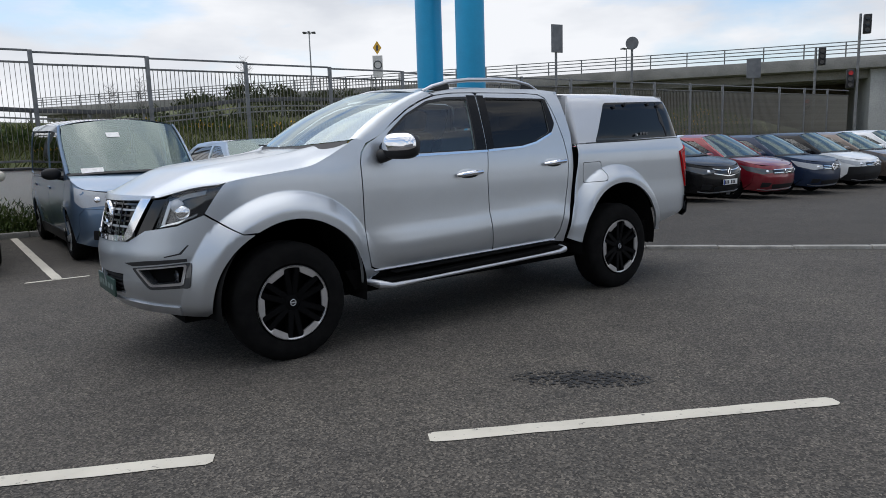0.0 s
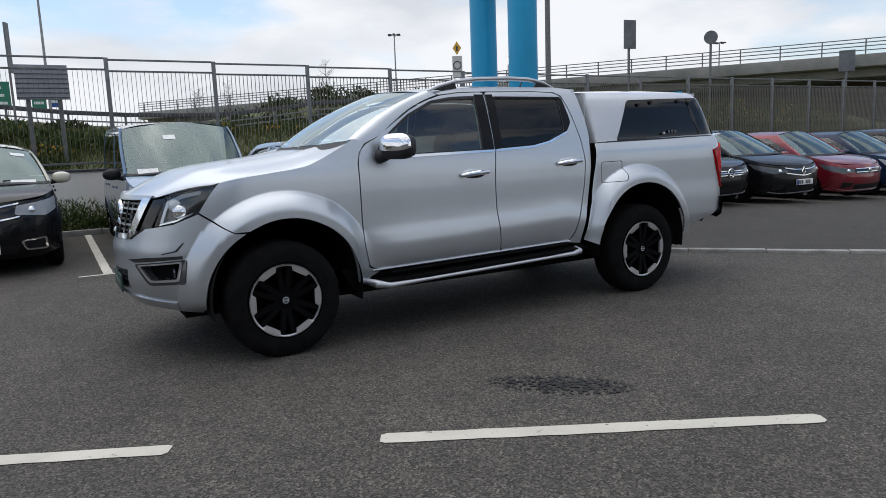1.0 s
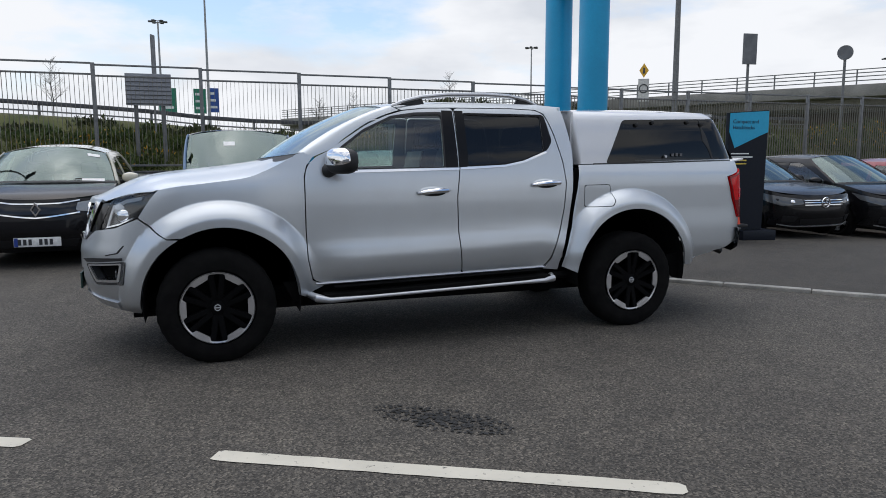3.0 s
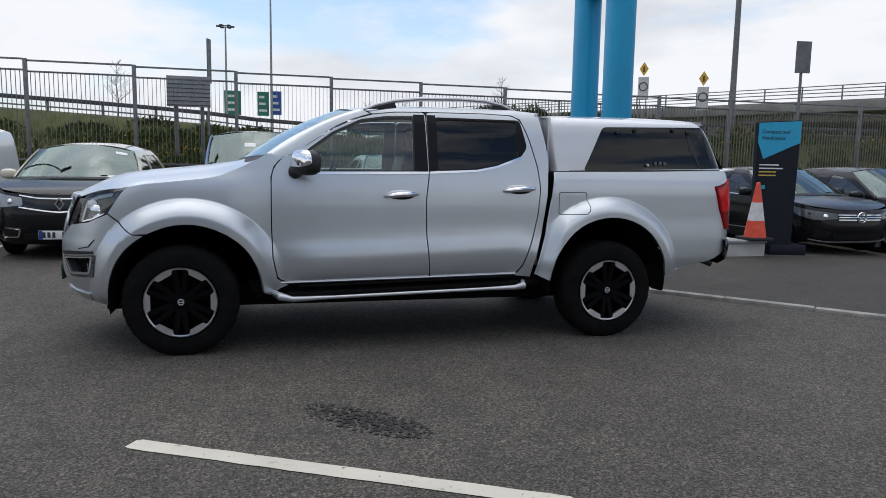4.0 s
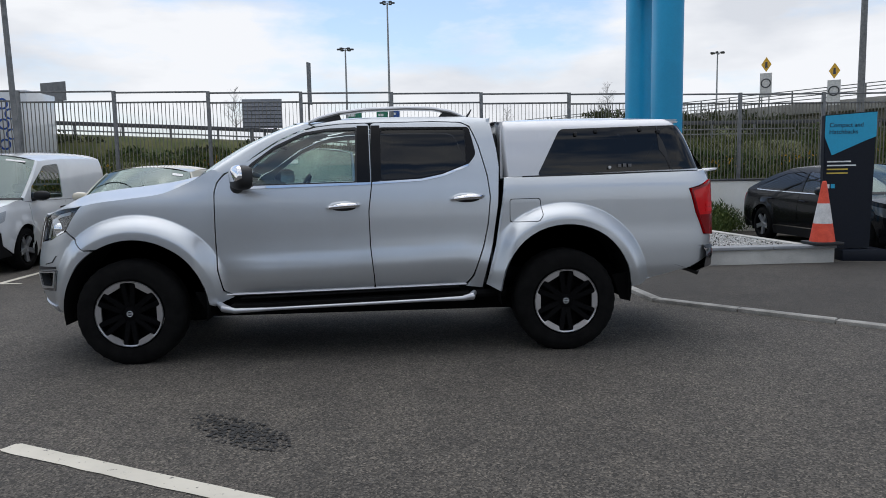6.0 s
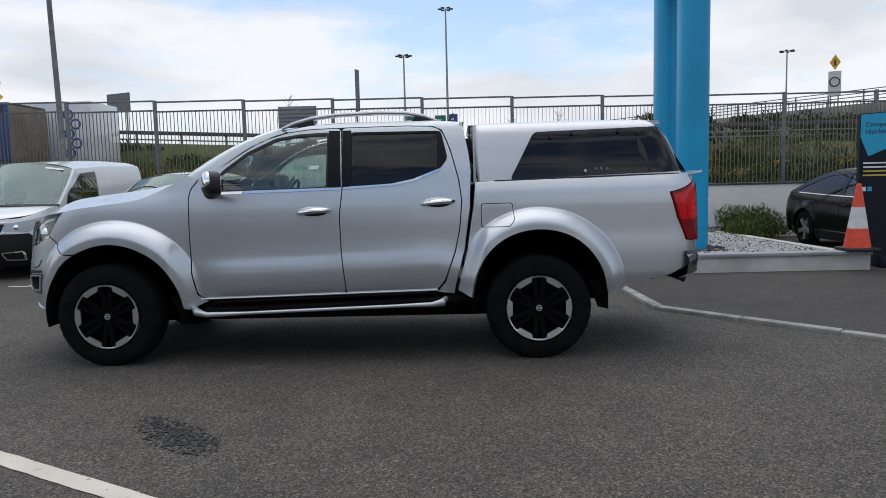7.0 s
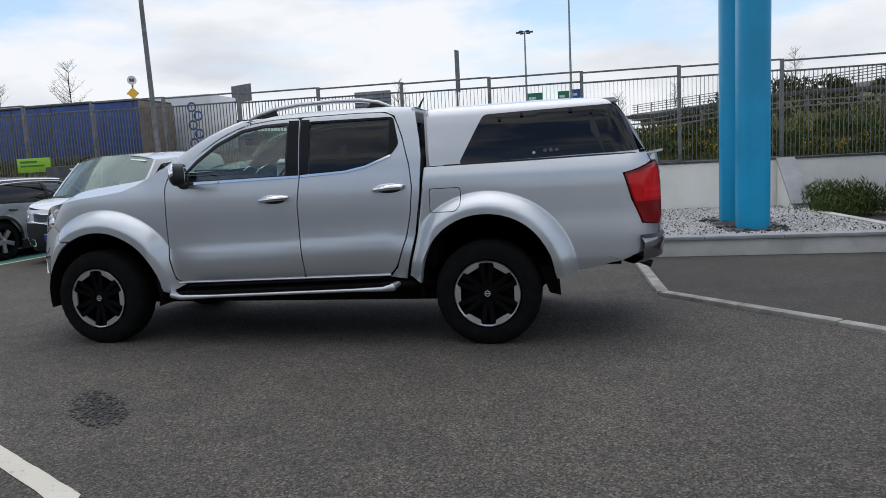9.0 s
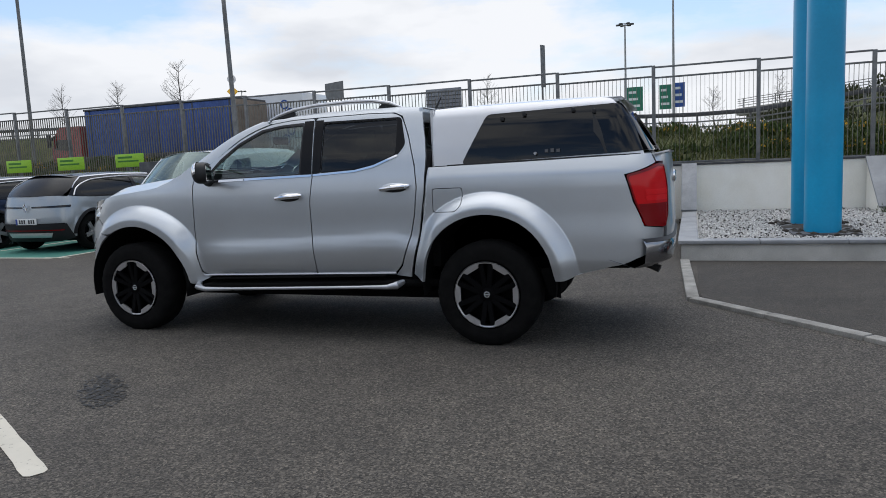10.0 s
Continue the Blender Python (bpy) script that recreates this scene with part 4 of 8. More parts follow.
        part("sill_panel", skin_panel(sk, [(0.66, 0.36), (0.70, 0.460), (1.74, 0.470), (2.42, 0.484), (2.52, 0.42)], lift=-0.02, turn=0.0, step=0.06, mirror=mir), M_STEP, t, "black sill panel")
        # lamps at the corners
        head = F((0.60, 1.064)) + X((-0.56, 1.103), (-0.342, 1.132), (-0.465, 0.958)) + F((0.66, 0.905), (0.565, 0.886))
        hl = part("headlamp", skin_panel(sk, rounded(head, 0.015, 2), lift=-0.035, turn=0.03, mirror=mir), M_GLOSSBLACK, t, "dark headlamp with clear lens")
        part("lamp_cover", skin_panel(sk, rounded(head, 0.015, 2), lift=0.001, turn=0.0, step=0.05, mirror=mir), M_LAMPCOVER, hl, "clear lamp cover")
        for u, s0, zz, rr in ((0.60, sk.fw(0.665, 0.978), 0.978, 0.052), (0.69, sk.sx(-0.605, 1.018), 1.018, 0.046)):
            p, n = sk.at(s0, zz), sk.normal(s0, zz)
            b = bmesh.new()
            add_revolve(b, [(0.035, 0.0), (0.03, rr * 0.5), (0.018, rr * 0.8), (0.0, rr)], 20, "x")
            moved(b, Matrix.Translation(p - n * 0.040) @ n.to_track_quat("X", "Z").to_matrix().to_4x4())
            if side > 0:
                moved(b, Matrix.Diagonal((1, -1, 1, 1)))
            part("projector", b, M_CLEARLENS if u > 0.65 else M_CHROME, hl, "bright projector lens")
        part("reflector", skin_panel(sk, F((0.61, 1.04)) + X((-0.66, 1.062), (-0.56, 1.075), (-0.60, 0.945)) + F((0.66, 0.925), (0.59, 0.905)), lift=-0.032, turn=0.004, mirror=mir), M_LAMPDARK, hl, "grey lamp reflector")
        part("lamp_bracket", skin_panel(sk, F((0.607, 1.046), (0.624, 1.046), (0.600, 0.906), (0.583, 0.906)), lift=-0.018, turn=0.006, mirror=mir), M_RIMCUT, hl, "bright bracket at the lamp's front edge")
        part("bezel", skin_panel(sk, F((0.585, 0.902), (0.665, 0.925)) + X((-0.50, 0.968), (-0.505, 0.955)) + F((0.66, 0.912), (0.575, 0.890)), lift=-0.020, turn=0.01, mirror=mir), M_CHROME, hl, "chrome lower bezel")
        strip = F((0.61, 1.050)) + X((-0.55, 1.088), (-0.44, 1.106), (-0.45, 1.080), (-0.55, 1.060)) + F((0.615, 1.020))
        part("light_strip", skin_panel(sk, strip, lift=-0.028, turn=0.004, mirror=mir), M_LAMPGREY, hl, "grey daytime light strip")
        tl = X((4.112, 1.180), (4.165, 1.0), (4.232, 0.840)) + R((0.665, 0.822), (0.615, 0.90), (0.60, 1.10), (0.63, 1.235), (0.70, 1.245))
        tlo = part("tail_lamp", skin_panel(sk, rounded(tl, 0.02, 2), lift=0.012, turn=0.04, mirror=mir), M_REDLENS, t, "red tail lamp")
        for zb in (1.005, 1.045):
            part("lamp_band", skin_panel(sk, X((4.235, zb), (4.226, zb + 0.034)) + R((0.625, zb + 0.034), (0.625, zb)), lift=0.016, turn=0.006, mirror=mir), lens_bright(), tlo, "brighter red lamp band")
        part("lamp_base", skin_panel(sk, X((4.188, 0.985), (4.232, 0.855)) + R((0.655, 0.838), (0.628, 0.90), (0.622, 0.985)), lift=0.0145, turn=0.006, mirror=mir), M_REDDARK, tlo, "dark red lower lens")
        part("lamp_rim", skin_panel(sk, rounded(tl, 0.02, 2), [rounded(X((4.126, 1.168), (4.176, 1.0), (4.238, 0.856)) + R((0.660, 0.836), (0.622, 0.90), (0.608, 1.10), (0.636, 1.222), (0.690, 1.230)), 0.02, 2)], lift=0.016, turn=0.006, mirror=mir), M_REDDARK, tlo, "dark red lamp rim")
        # fog lamp pocket
        fog = F((0.715, 0.680), (0.70, 0.525), (0.52, 0.512), (0.42, 0.645))
        fog_in = F((0.690, 0.658), (0.670, 0.556), (0.543, 0.546), (0.472, 0.634))
        fl = part("fog_lamp", skin_panel(sk, fog_in, lift=-0.06, turn=0.0, mirror=mir), M_DARK, t, "black fog lamp pocket")
        part("fog_trim", skin_panel(sk, rounded(fog, 0.02, 2), [rounded(fog_in, 0.012, 2)], lift=0.006, turn=0.06, mirror=mir), M_LAMPDARK, fl, "dark grey fog lamp surround")
        fog_mid = F((0.699, 0.668), (0.682, 0.543), (0.533, 0.532), (0.452, 0.640))
        part("fog_ring", skin_panel(sk, rounded(fog_mid, 0.015, 2), [rounded(fog_in, 0.012, 2)], lift=0.011, turn=0.012, mirror=mir), M_RIMCUT, fl, "bright inner trim line")
        part("fog_brow", skin_panel(sk, F((0.360, 0.672), (0.520, 0.690), (0.700, 0.702), (0.700, 0.684), (0.430, 0.655)), lift=0.006, turn=0.008, mirror=mir), M_BLACK, fl, "black brow over the fog lamp")
        fb = bmesh.new()
        p = sk.at(sk.fw(0.62, 0.59), 0.59)
        add_revolve(fb, [(-0.01, 0.0), (-0.008, 0.03), (0.0, 0.04)], 20, "x")
        moved(fb, Matrix.Translation((p.x + 0.055, p.y * -side, p.z)))
        part("fog_lens", fb, M_LAMPDARK, fl, "round fog lens")
        part("washer_line", skin_panel(sk, F((0.615, 0.716), (0.675, 0.735), (0.700, 0.782), (0.706, 0.782), (0.682, 0.728), (0.615, 0.709)), lift=0.002, turn=0.002, mirror=mir), M_BLACK, t)
        # door mirror
        mb = bmesh.new()
        bmesh.ops.create_uvsphere(mb, u_segments=24, v_segments=14, radius=1)
        for v in mb.verts:
            k = v.co
            k.x = math.copysign(abs(k.x) ** 0.7, k.x)
            k.z = math.copysign(abs(k.z) ** 0.75, k.z)
            k.y = math.copysign(abs(k.y) ** 0.6, k.y)
            k.x = min(k.x, 0.62)
        moved(mb, Matrix.Translation((0.835, 0.925 * side, 1.322)) @ Matrix.Rotation(radians(-27 * side), 4, "Z") @ Matrix.Diagonal((0.072, 0.132, 0.086, 1)))
        mo = part("door_mirror", mb, [M_BLACK], t, "black door mirror with chrome cap")
        cap = bmesh.new()
        bmesh.ops.create_uvsphere(cap, u_segments=24, v_segments=14, radius=1)
        for v in cap.verts:
            k = v.co
            k.x = math.copysign(abs(k.x) ** 0.7, k.x)
            k.z = math.copysign(abs(k.z) ** 0.75, k.z)
            k.y = math.copysign(abs(k.y) ** 0.6, k.y)
            k.x = min(k.x, 0.60)
        bmesh.ops.bisect_plane(cap, geom=cap.verts[:] + cap.edges[:] + cap.faces[:], plane_co=(0, 0, 0.12), plane_no=(0.45, 0, -1), clear_outer=True)
        bmesh.ops.bisect_plane(cap, geom=cap.verts[:] + cap.edges[:] + cap.faces[:], plane_co=(-0.42, 0, 0), plane_no=(1, 0, 0), clear_outer=True)
        moved(cap, Matrix.Translation((0.835, 0.925 * side, 1.324)) @ Matrix.Rotation(radians(-27 * side), 4, "Z") @ Matrix.Diagonal((0.076, 0.136, 0.090, 1)))
        part("mirror_cap", cap, M_CHROME, mo, "chrome mirror cap")
        part("mirror_foot", tube([(0.765, 0.77 * side, 1.258), (0.785, 0.82 * side, 1.266), (0.815, 0.88 * side, 1.285)], [0.050, 0.042, 0.036], 12), M_BLACK, mo)
        gb = bmesh.new()
        add_box(gb, 0.046, 0.0475, -0.105, 0.105, -0.060, 0.062, 0.0)
        moved(gb, Matrix.Translation((0.835, 0.925 * side, 1.318)) @ Matrix.Rotation(radians(-27 * side), 4, "Z"))
        part("mirror_glass", gb, M_CHROME, mo, "mirror glass")
        # running board
        rb = box(0.70, 2.44, -0.055, 0.10, -0.022, 0.026, 0.012)
        for v in rb.verts:
            v.co = Vector((v.co.x, (0.835 - v.co.y) * side, v.co.z + 0.385 + 0.045 * (v.co.x - 0.70) / 1.74))
        bmesh.ops.recalc_face_normals(rb, faces=rb.faces)
        ro = part("running_board", rb, M_STEP, t, "black ribbed running board with silver edge")
        tb = tube([(0.60, 0.78 * side, 0.405), (0.655, 0.87 * side, 0.388), (0.74, 0.895 * side, 0.372)] + [(0.74 + k * 0.28, 0.897 * side, 0.372 + 0.0075 * k) for k in range(1, 6)] + [(2.38, 0.897 * side, 0.415), (2.45, 0.875 * side, 0.425), (2.475, 0.80 * side, 0.44)],
                  [0.020, 0.030, 0.020] + [0.0125] * 5 + [0.018, 0.030, 0.020], 14)
        part("edge_tube", tb, M_SATIN, ro, "satin silver tube")
        for k in range(5):
            part("tread_rib", moved(box(0.78, 2.36, -0.004, 0.004, 0.0, 0.006), Matrix.Translation((0, (0.80 + 0.018 * k) * side, 0.412)) @ Matrix.Rotation(radians(-1.45), 4, "Y") @ Matrix.Translation((0, 0, 0.0195))), M_STEP, ro)
        for x in (0.95, 1.60, 2.25):
            part("bracket", tube([(x, 0.55 * side, 0.42), (x, 0.80 * side, 0.39)], 0.018, 8), M_DARK, ro)
        # roof rail
        rr = bmesh.new()
        rp = [(1.27, 1.722), (1.36, 1.755), (1.50, 1.79), (1.70, 1.812), (2.0, 1.820), (2.20, 1.813), (2.34, 1.788), (2.45, 1.745)]
        add_tube(rr, [(x, 0.575 * side, z) for x, z in rp], [0.012, 0.020, 0.022, 0.022, 0.022, 0.022, 0.020, 0.012], 10, True, 0.8)
        ra = part("roof_rail", rr, M_SATIN, t, "satin silver roof rail")
        for x0, x1, h in ((1.30, 1.52, 0.045), (2.22, 2.42, 0.045)):
            part("rail_foot", prism([(x0, 1.725), (x1, 1.735), (x1 + (0.06 if x0 < 2 else -0.16), 1.735), ((x0 + x1) / 2, 1.785), (x0 + 0.02, 1.745)][:2] + [(x1 - 0.02, 1.785 if x0 < 2 else 1.765), (x0 + 0.06, 1.755 if x0 < 2 else 1.79)], 0.56 * side, 0.588 * side, 0.004), M_BLACK, ra, "black rail foot")
        # mud flap and arch liners
        part("mud_flap", prism([(3.52, 0.55), (3.65, 0.56), (3.665, 0.34), (3.585, 0.36)], 0.80 * side, 0.812 * side, 0.003), M_STEP, t, "black mud flap")
        part("mud_flap", prism([(0.43, 0.50), (0.545, 0.50), (0.56, 0.36), (0.50, 0.36)], 0.78 * side, 0.79 * side, 0.003), M_STEP, t)
        for cx, cz, ri, ro_ in (FA, RA):
            lb = bmesh.new()
            pts = arc(cx, cz, ri + 0.004, -12, 192, 30)
            lo = [[bm_v for bm_v in (lb.verts.new((px, 0.42 * side, pz)), lb.verts.new((px, 0.80 * side, pz)), lb.verts.new((px, 0.885 * side, pz)))] for px, pz in pts]
            for a, b in zip(lo, lo[1:]):
                for i in range(2):
                    lb.faces.new((a[i], a[i + 1], b[i + 1], b[i]))
            lb.faces.new([a[0] for a in lo])
            part("arch_liner", lb, M_DARK, t)
    # front: bumper, grille, plate
    bump_o = X((-0.275, 0.828)) + X(*arc(FA[0], FA[1], FA[2], 122, 184, 14)) + X((-0.47, 0.335)) + F((0.55, 0.335), (0.30, 0.365), (0.0, 0.375)) + [(mid, 0.79)] + F((0.38, 0.80), (0.50, 0.868), (0.66, 0.895)) + X((-0.468, 0.955), (-0.385, 0.897))
    fog_h = rounded(F((0.715, 0.680), (0.70, 0.525), (0.52, 0.512), (0.42, 0.645)), 0.02, 2)
    for mir in (0, 1):
        part("bumper_corner" if mir else "front_bumper", skin_panel(sk, bump_o, [fog_h, F((0.33, 0.60), (0.30, 0.47), (0.012, 0.47), (0.012, 0.60))], mirror=mir, step=0.022), M_SILVER, t)
    lg = part("lower_grille", skin_panel(sk, [(mid, 0.46), (mid, 0.61)] + F((0.34, 0.61), (0.31, 0.46)), lift=-0.03, turn=0, mirror=2), M_BLACK, t, "black lower grille")
    for k in range(4):
        z = 0.49 + 0.03 * k
        part("grille_bar", skin_panel(sk, [(mid, z), (mid, z + 0.008)] + F((0.32, z + 0.008), (0.32, z)), lift=-0.012, turn=0.012, step=0.08, mirror=2), M_BLACK, lg)
    part("skid_lip", skin_panel(sk, F((0.62, 0.40), (0.60, 0.352), (0.30, 0.372)) + [(mid, 0.385), (mid, 0.435)] + F((0.35, 0.43)), lift=0.012, turn=0.02, mirror=2), M_SATIN, t, "satin silver lower lip")
    gr = part("grille", skin_panel(sk, [(mid, 0.80), (mid, 1.065)] + F((0.50, 1.055), (0.37, 0.815)), lift=-0.035, turn=0, mirror=2), M_GLOSSBLACK, t, "black grille with chrome bars")
    for k in range(6):
        z = 0.85 + 0.034 * k
        wv = 0.345 + (z - 0.815) * 0.36
        part("grille_bar", skin_panel(sk, [(mid, z), (mid, z + 0.012)] + F((wv, z + 0.012), (wv, z)), lift=-0.008, turn=0.02, step=0.06, mirror=2), M_SATIN if k in (1, 4) else M_GLOSSBLACK, gr)
    for u in (0.12, 0.24):
        for mir in (0, 1):
            part("grille_bar", skin_panel(sk, F((u, 0.83), (u, 1.05), (u + 0.012, 1.05), (u + 0.012, 0.83)), lift=-0.006, turn=0.02, mirror=mir), M_GLOSSBLACK, gr)
    for mir in (0, 1):
        part("grille_cheek", skin_panel(sk, F((0.525, 1.05), (0.60, 1.06), (0.54, 0.875), (0.44, 0.835)), lift=-0.004, turn=0.02, mirror=mir), M_GLOSSBLACK, gr)
        part("grille_wing", skin_panel(sk, F((0.445, 1.058), (0.515, 1.058), (0.415, 0.830), (0.355, 0.800), (0.350, 0.84)), lift=0.010, turn=0.03, mirror=mir), M_CHROME, gr, "chrome grille wing")
    part("grille_frame", skin_panel(sk, [(mid, 0.795), (mid, 0.825)] + F((0.36, 0.835), (0.36, 0.80)), lift=0.008, turn=0.03, mirror=2), M_CHROME, gr, "chrome lower bar")
    part("grille_frame", skin_panel(sk, [(mid, 1.04), (mid, 1.075)] + F((0.52, 1.075), (0.50, 1.05)), lift=0.006, turn=0.03, mirror=2), M_SILVER, gr)
    bd = bmesh.new()
    add_revolve(bd, [(-0.014, 0.066), (-0.022, 0.080), (-0.014, 0.094), (0, 0.095)], 32, "x")
    add_box(bd, -0.022, 0.0, -0.112, 0.112, -0.017, 0.017, 0.005)
    moved(bd, Matrix.Translation((sk.at(mid, 0.945).x + 0.024, 0, 0.945)))
    part("emblem", bd, M_CHROME, gr, "round chrome emblem")
    pl = part("number_plate", box(-0.899, -0.886, -0.235, 0.235, 0.442, 0.555, 0.004), plain("plate_green", (0.018, 0.05, 0.04), 0.4), t, "dark green dealer plate with light bars")
    for k in range(5):
        part("plate_bar", box(-0.901, -0.8995, -0.20 + 0.085 * k, -0.145 + 0.085 * k, 0.482, 0.517), plain("plate_bar_white", (0.16, 0.20, 0.18), 0.5), pl)
    # bonnet
    edge = smooth_curve([(-0.60, 1.095), (-0.34, 1.141), (-0.20, 1.163), (0.0, 1.186), (0.22, 1.215), (0.34, 1.258), (0.48, 1.325), (0.57, 1.372)])
    crown = smooth_curve([(-0.84, 1.075), (-0.80, 1.118), (-0.70, 1.165), (-0.57, 1.200), (-0.37, 1.240), (0.12, 1.297), (0.39, 1.336), (0.57, 1.362)])
    s_a, s_b = sk.sx(-0.335, 1.138), mid
    lip_z = smooth_curve([(0.0, 1.070), (0.40, 1.066), (0.53, 1.060), (0.60, 1.078), (0.68, 1.108), (0.76, 1.130), (0.80, 1.139)])
    rows = []
    for i in range(33):
        u = (i / 32) ** 1.25
        row = []
        for j in range(21):
            wv = 1 - j / 20
            s0 = s_b + (s_a - s_b) * wv
            w0 = sk.base(s0, 1.08)[1]
            z0 = lip_z(w0) + 0.004
            x0, w0 = sk.base(s0, z0)
            x1 = 0.36 + 0.18 * wv ** 2
            x = x0 + (x1 - x0) * u
            k0 = w0 / max(1e-6, sk.base(s_a, 1.138)[1])
            we = width(max(x, -0.15), edge(max(x, -0.34))) - 0.008
            k1 = k0 + (wv - k0) * step01(u * 1.6)
            w = w0 + (we * k1 - w0) * step01(u * 2.2) if wv < 1 else (we if x > -0.15 else sk.base(sk.sx(x, edge(x)), edge(x))[1] - 0.008)
            kk = min(1.0, w / we)
            f = kk ** 2.6
            ridge = 0.014 * math.exp(-((kk - 0.60) / 0.09) ** 2)
            zt = crown(x) * (1 - f) + edge(max(x, -0.60)) * f + ridge * step01(u * 3)
            z = z0 + (zt - z0) * (1 - (1 - min(1.0, u * 3.2)) ** 2) if wv < 1 else edge(x)
            row.append((x, -w, z))
        rows.append(row)
    part("bonnet", thick(loft(rows), 0.004), M_SILVER, t, angle=50)
    # screen, roof, rear glass of the cab
    scr = []
    for i in range(13):
        u = i / 12
        row = []
        for j in range(13):
            wv = 1 - j / 12
            base = Vector((0.36 + 0.20 * wv ** 2.2, -0.695 * wv, 1.345 + 0.030 * wv ** 2))
            top = Vector((1.10 + 0.10 * wv ** 2.5, -0.575 * wv, 1.738 - 0.030 * wv ** 2))
            p = base.lerp(top, u)
            b = 0.028 * 4 * u * (1 - u)
            row.append((p.x - b * 0.55, p.y, p.z + b))
        scr.append(row)
    part("windscreen", loft(scr), M_TRUCKSCREEN, t, "clear windscreen")
    part("cowl", loft([[(p[0] - 0.07, p[1] * 1.02, p[2] - 0.050), (p[0], p[1], p[2] - 0.004)][::-1] for p in scr[0]][::-1], both=True), M_BLACK, t, "black scuttle panel")
    part("wiper", tube([(0.41, -0.1, 1.352), (0.52, -0.55, 1.378)], 0.007, 6), M_BLACK, t)
    part("wiper", tube([(0.43, 0.55, 1.360), (0.41, 0.02, 1.356)], 0.007, 6), M_BLACK, t)
    top_line = smooth_curve([(0.60, 1.385), (0.76, 1.394), (0.90, 1.487), (1.06, 1.590), (1.20, 1.653), (1.33, 1.694)])
    ap = []
    for i in range(13):
        u = i / 12
        sp = Vector(scr[i][0])
        xo = 0.665 + (1.31 - 0.665) * u
        zo = top_line(xo) if xo > 0.77 else 1.352 + (top_line(0.77) - 1.352) * (xo - 0.665) / 0.105
        o = Vector((xo, -width(xo, zo), zo))
        m = (sp + o) / 2 + Vector((-0.018, -0.012, 0.018))
        ap.append([tuple(o), tuple(o.lerp(m, 0.6) + Vector((-0.004, -0.004, 0.004))), tuple(m), tuple(sp.lerp(m, 0.5) + Vector((-0.003, 0, 0.004))), tuple(sp)])
    for side in (1, -1):
        part("screen_pillar", loft([[(p[0], p[1] * side, p[2]) for p in row] for row in ap], both=False), M_SILVER, t, angle=60)
    zroof = smooth_curve([(1.10, 1.738), (1.35, 1.764), (1.70, 1.778), (2.20, 1.776), (2.55, 1.758), (2.64, 1.730)])
    zside = smooth_curve([(1.20, 1.708), (1.33, 1.712), (1.50, 1.735), (1.80, 1.752), (2.40, 1.752), (2.62, 1.735)])
    rf = []
    for i in range(25):
        u = i / 24
        row = []
        for j in range(15):
            wv = 1 - j / 14
            x0 = 1.10 + 0.10 * wv ** 2.5
            x = x0 + (2.635 - x0) * u
            zs = zside(max(x, 1.20))
            ws = 0.575 + (width(max(x, 1.25), zs) - 0.575) * step01((x - 1.15) / 0.35)
            f = wv ** 3.2
            row.append((x, -ws * wv, zroof(x) * (1 - f) + zs * f))
        rf.append(row)
    part("roof", thick(loft(rf), 0.004), M_SILVER, t, angle=50)
    part("aerial", tube([(2.50, 0.0, 1.76), (2.56, 0.0, 1.86)], [0.012, 0.005], 8), M_BLACK, t, "short black roof aerial")
    bk = bmesh.new()
    add_box(bk, 2.615, 2.635, -0.70, 0.70, 0.55, 1.30, 0.01)
    add_box(bk, 2.60, 2.625, -0.63, 0.63, 1.62, 1.735, 0.01)
    part("cab_back", bk, M_SILVER, t)
    # inner shell: keeps daylight out of the shut lines
    for nm, b in (("floor_pan", (0.66, 2.56, -0.735, 0.735, 0.42, 0.60)), ("bulkhead", (0.52, 0.66, -0.70, 0.70, 0.42, 1.26)), ("engine_block", (-0.45, 0.515, -0.42, 0.42, 0.35, 1.05)),
                  ("bed_floor", (2.765, 3.695, -0.42, 0.42, 0.58, 1.24)), ("bed_back", (3.70, 4.26, -0.72, 0.72, 0.68, 1.24)), ("bed_front", (2.70, 2.76, -0.735, 0.735, 0.55, 1.26)), ("chassis", (-0.55, 3.05, -0.46, 0.46, 0.255, 0.415)), ("fuel_tank", (1.2, 2.3, 0.05, 0.62, 0.27, 0.42)), ("rear_chassis", (3.25, 4.1, -0.44, 0.44, 0.50, 0.58))):
        part(nm, box(*b), M_DARK, t, smooth=False)
    for side in (-1, 1):
        dp = bmesh.new()
        add_box(dp, 0.66, 2.58, 0.715 * side - 0.012, 0.715 * side + 0.012, 0.50, 1.245)
        part("door_lining", dp, M_SEAT, t, smooth=False)
    # cab interior
    def seat(x, y, m):
        s = part("seat", box(x, x + 0.50, y - 0.25, y + 0.25, 0.72, 0.90, 0.05), m, t, "car seat")
        b = box(0, 0.13, -0.25, 0.25, 0, 0.62, 0.05)
        part("seat_back", moved(b, Matrix.Translation((x + 0.44, y, 0.84)) @ Matrix.Rotation(radians(14), 4, "Y")), m, s)
        h = box(0, 0.09, -0.13, 0.13, 0, 0.18, 0.04)
        part("headrest", moved(h, Matrix.Translation((x + 0.60, y, 1.455)) @ Matrix.Rotation(radians(12), 4, "Y")), m, s)
    seat(1.18, -0.36, M_SEAT)
    seat(1.18, 0.36, M_SEAT)
    for y in (-0.42, 0.0, 0.42):
        seat(2.0, y, M_SEAT)
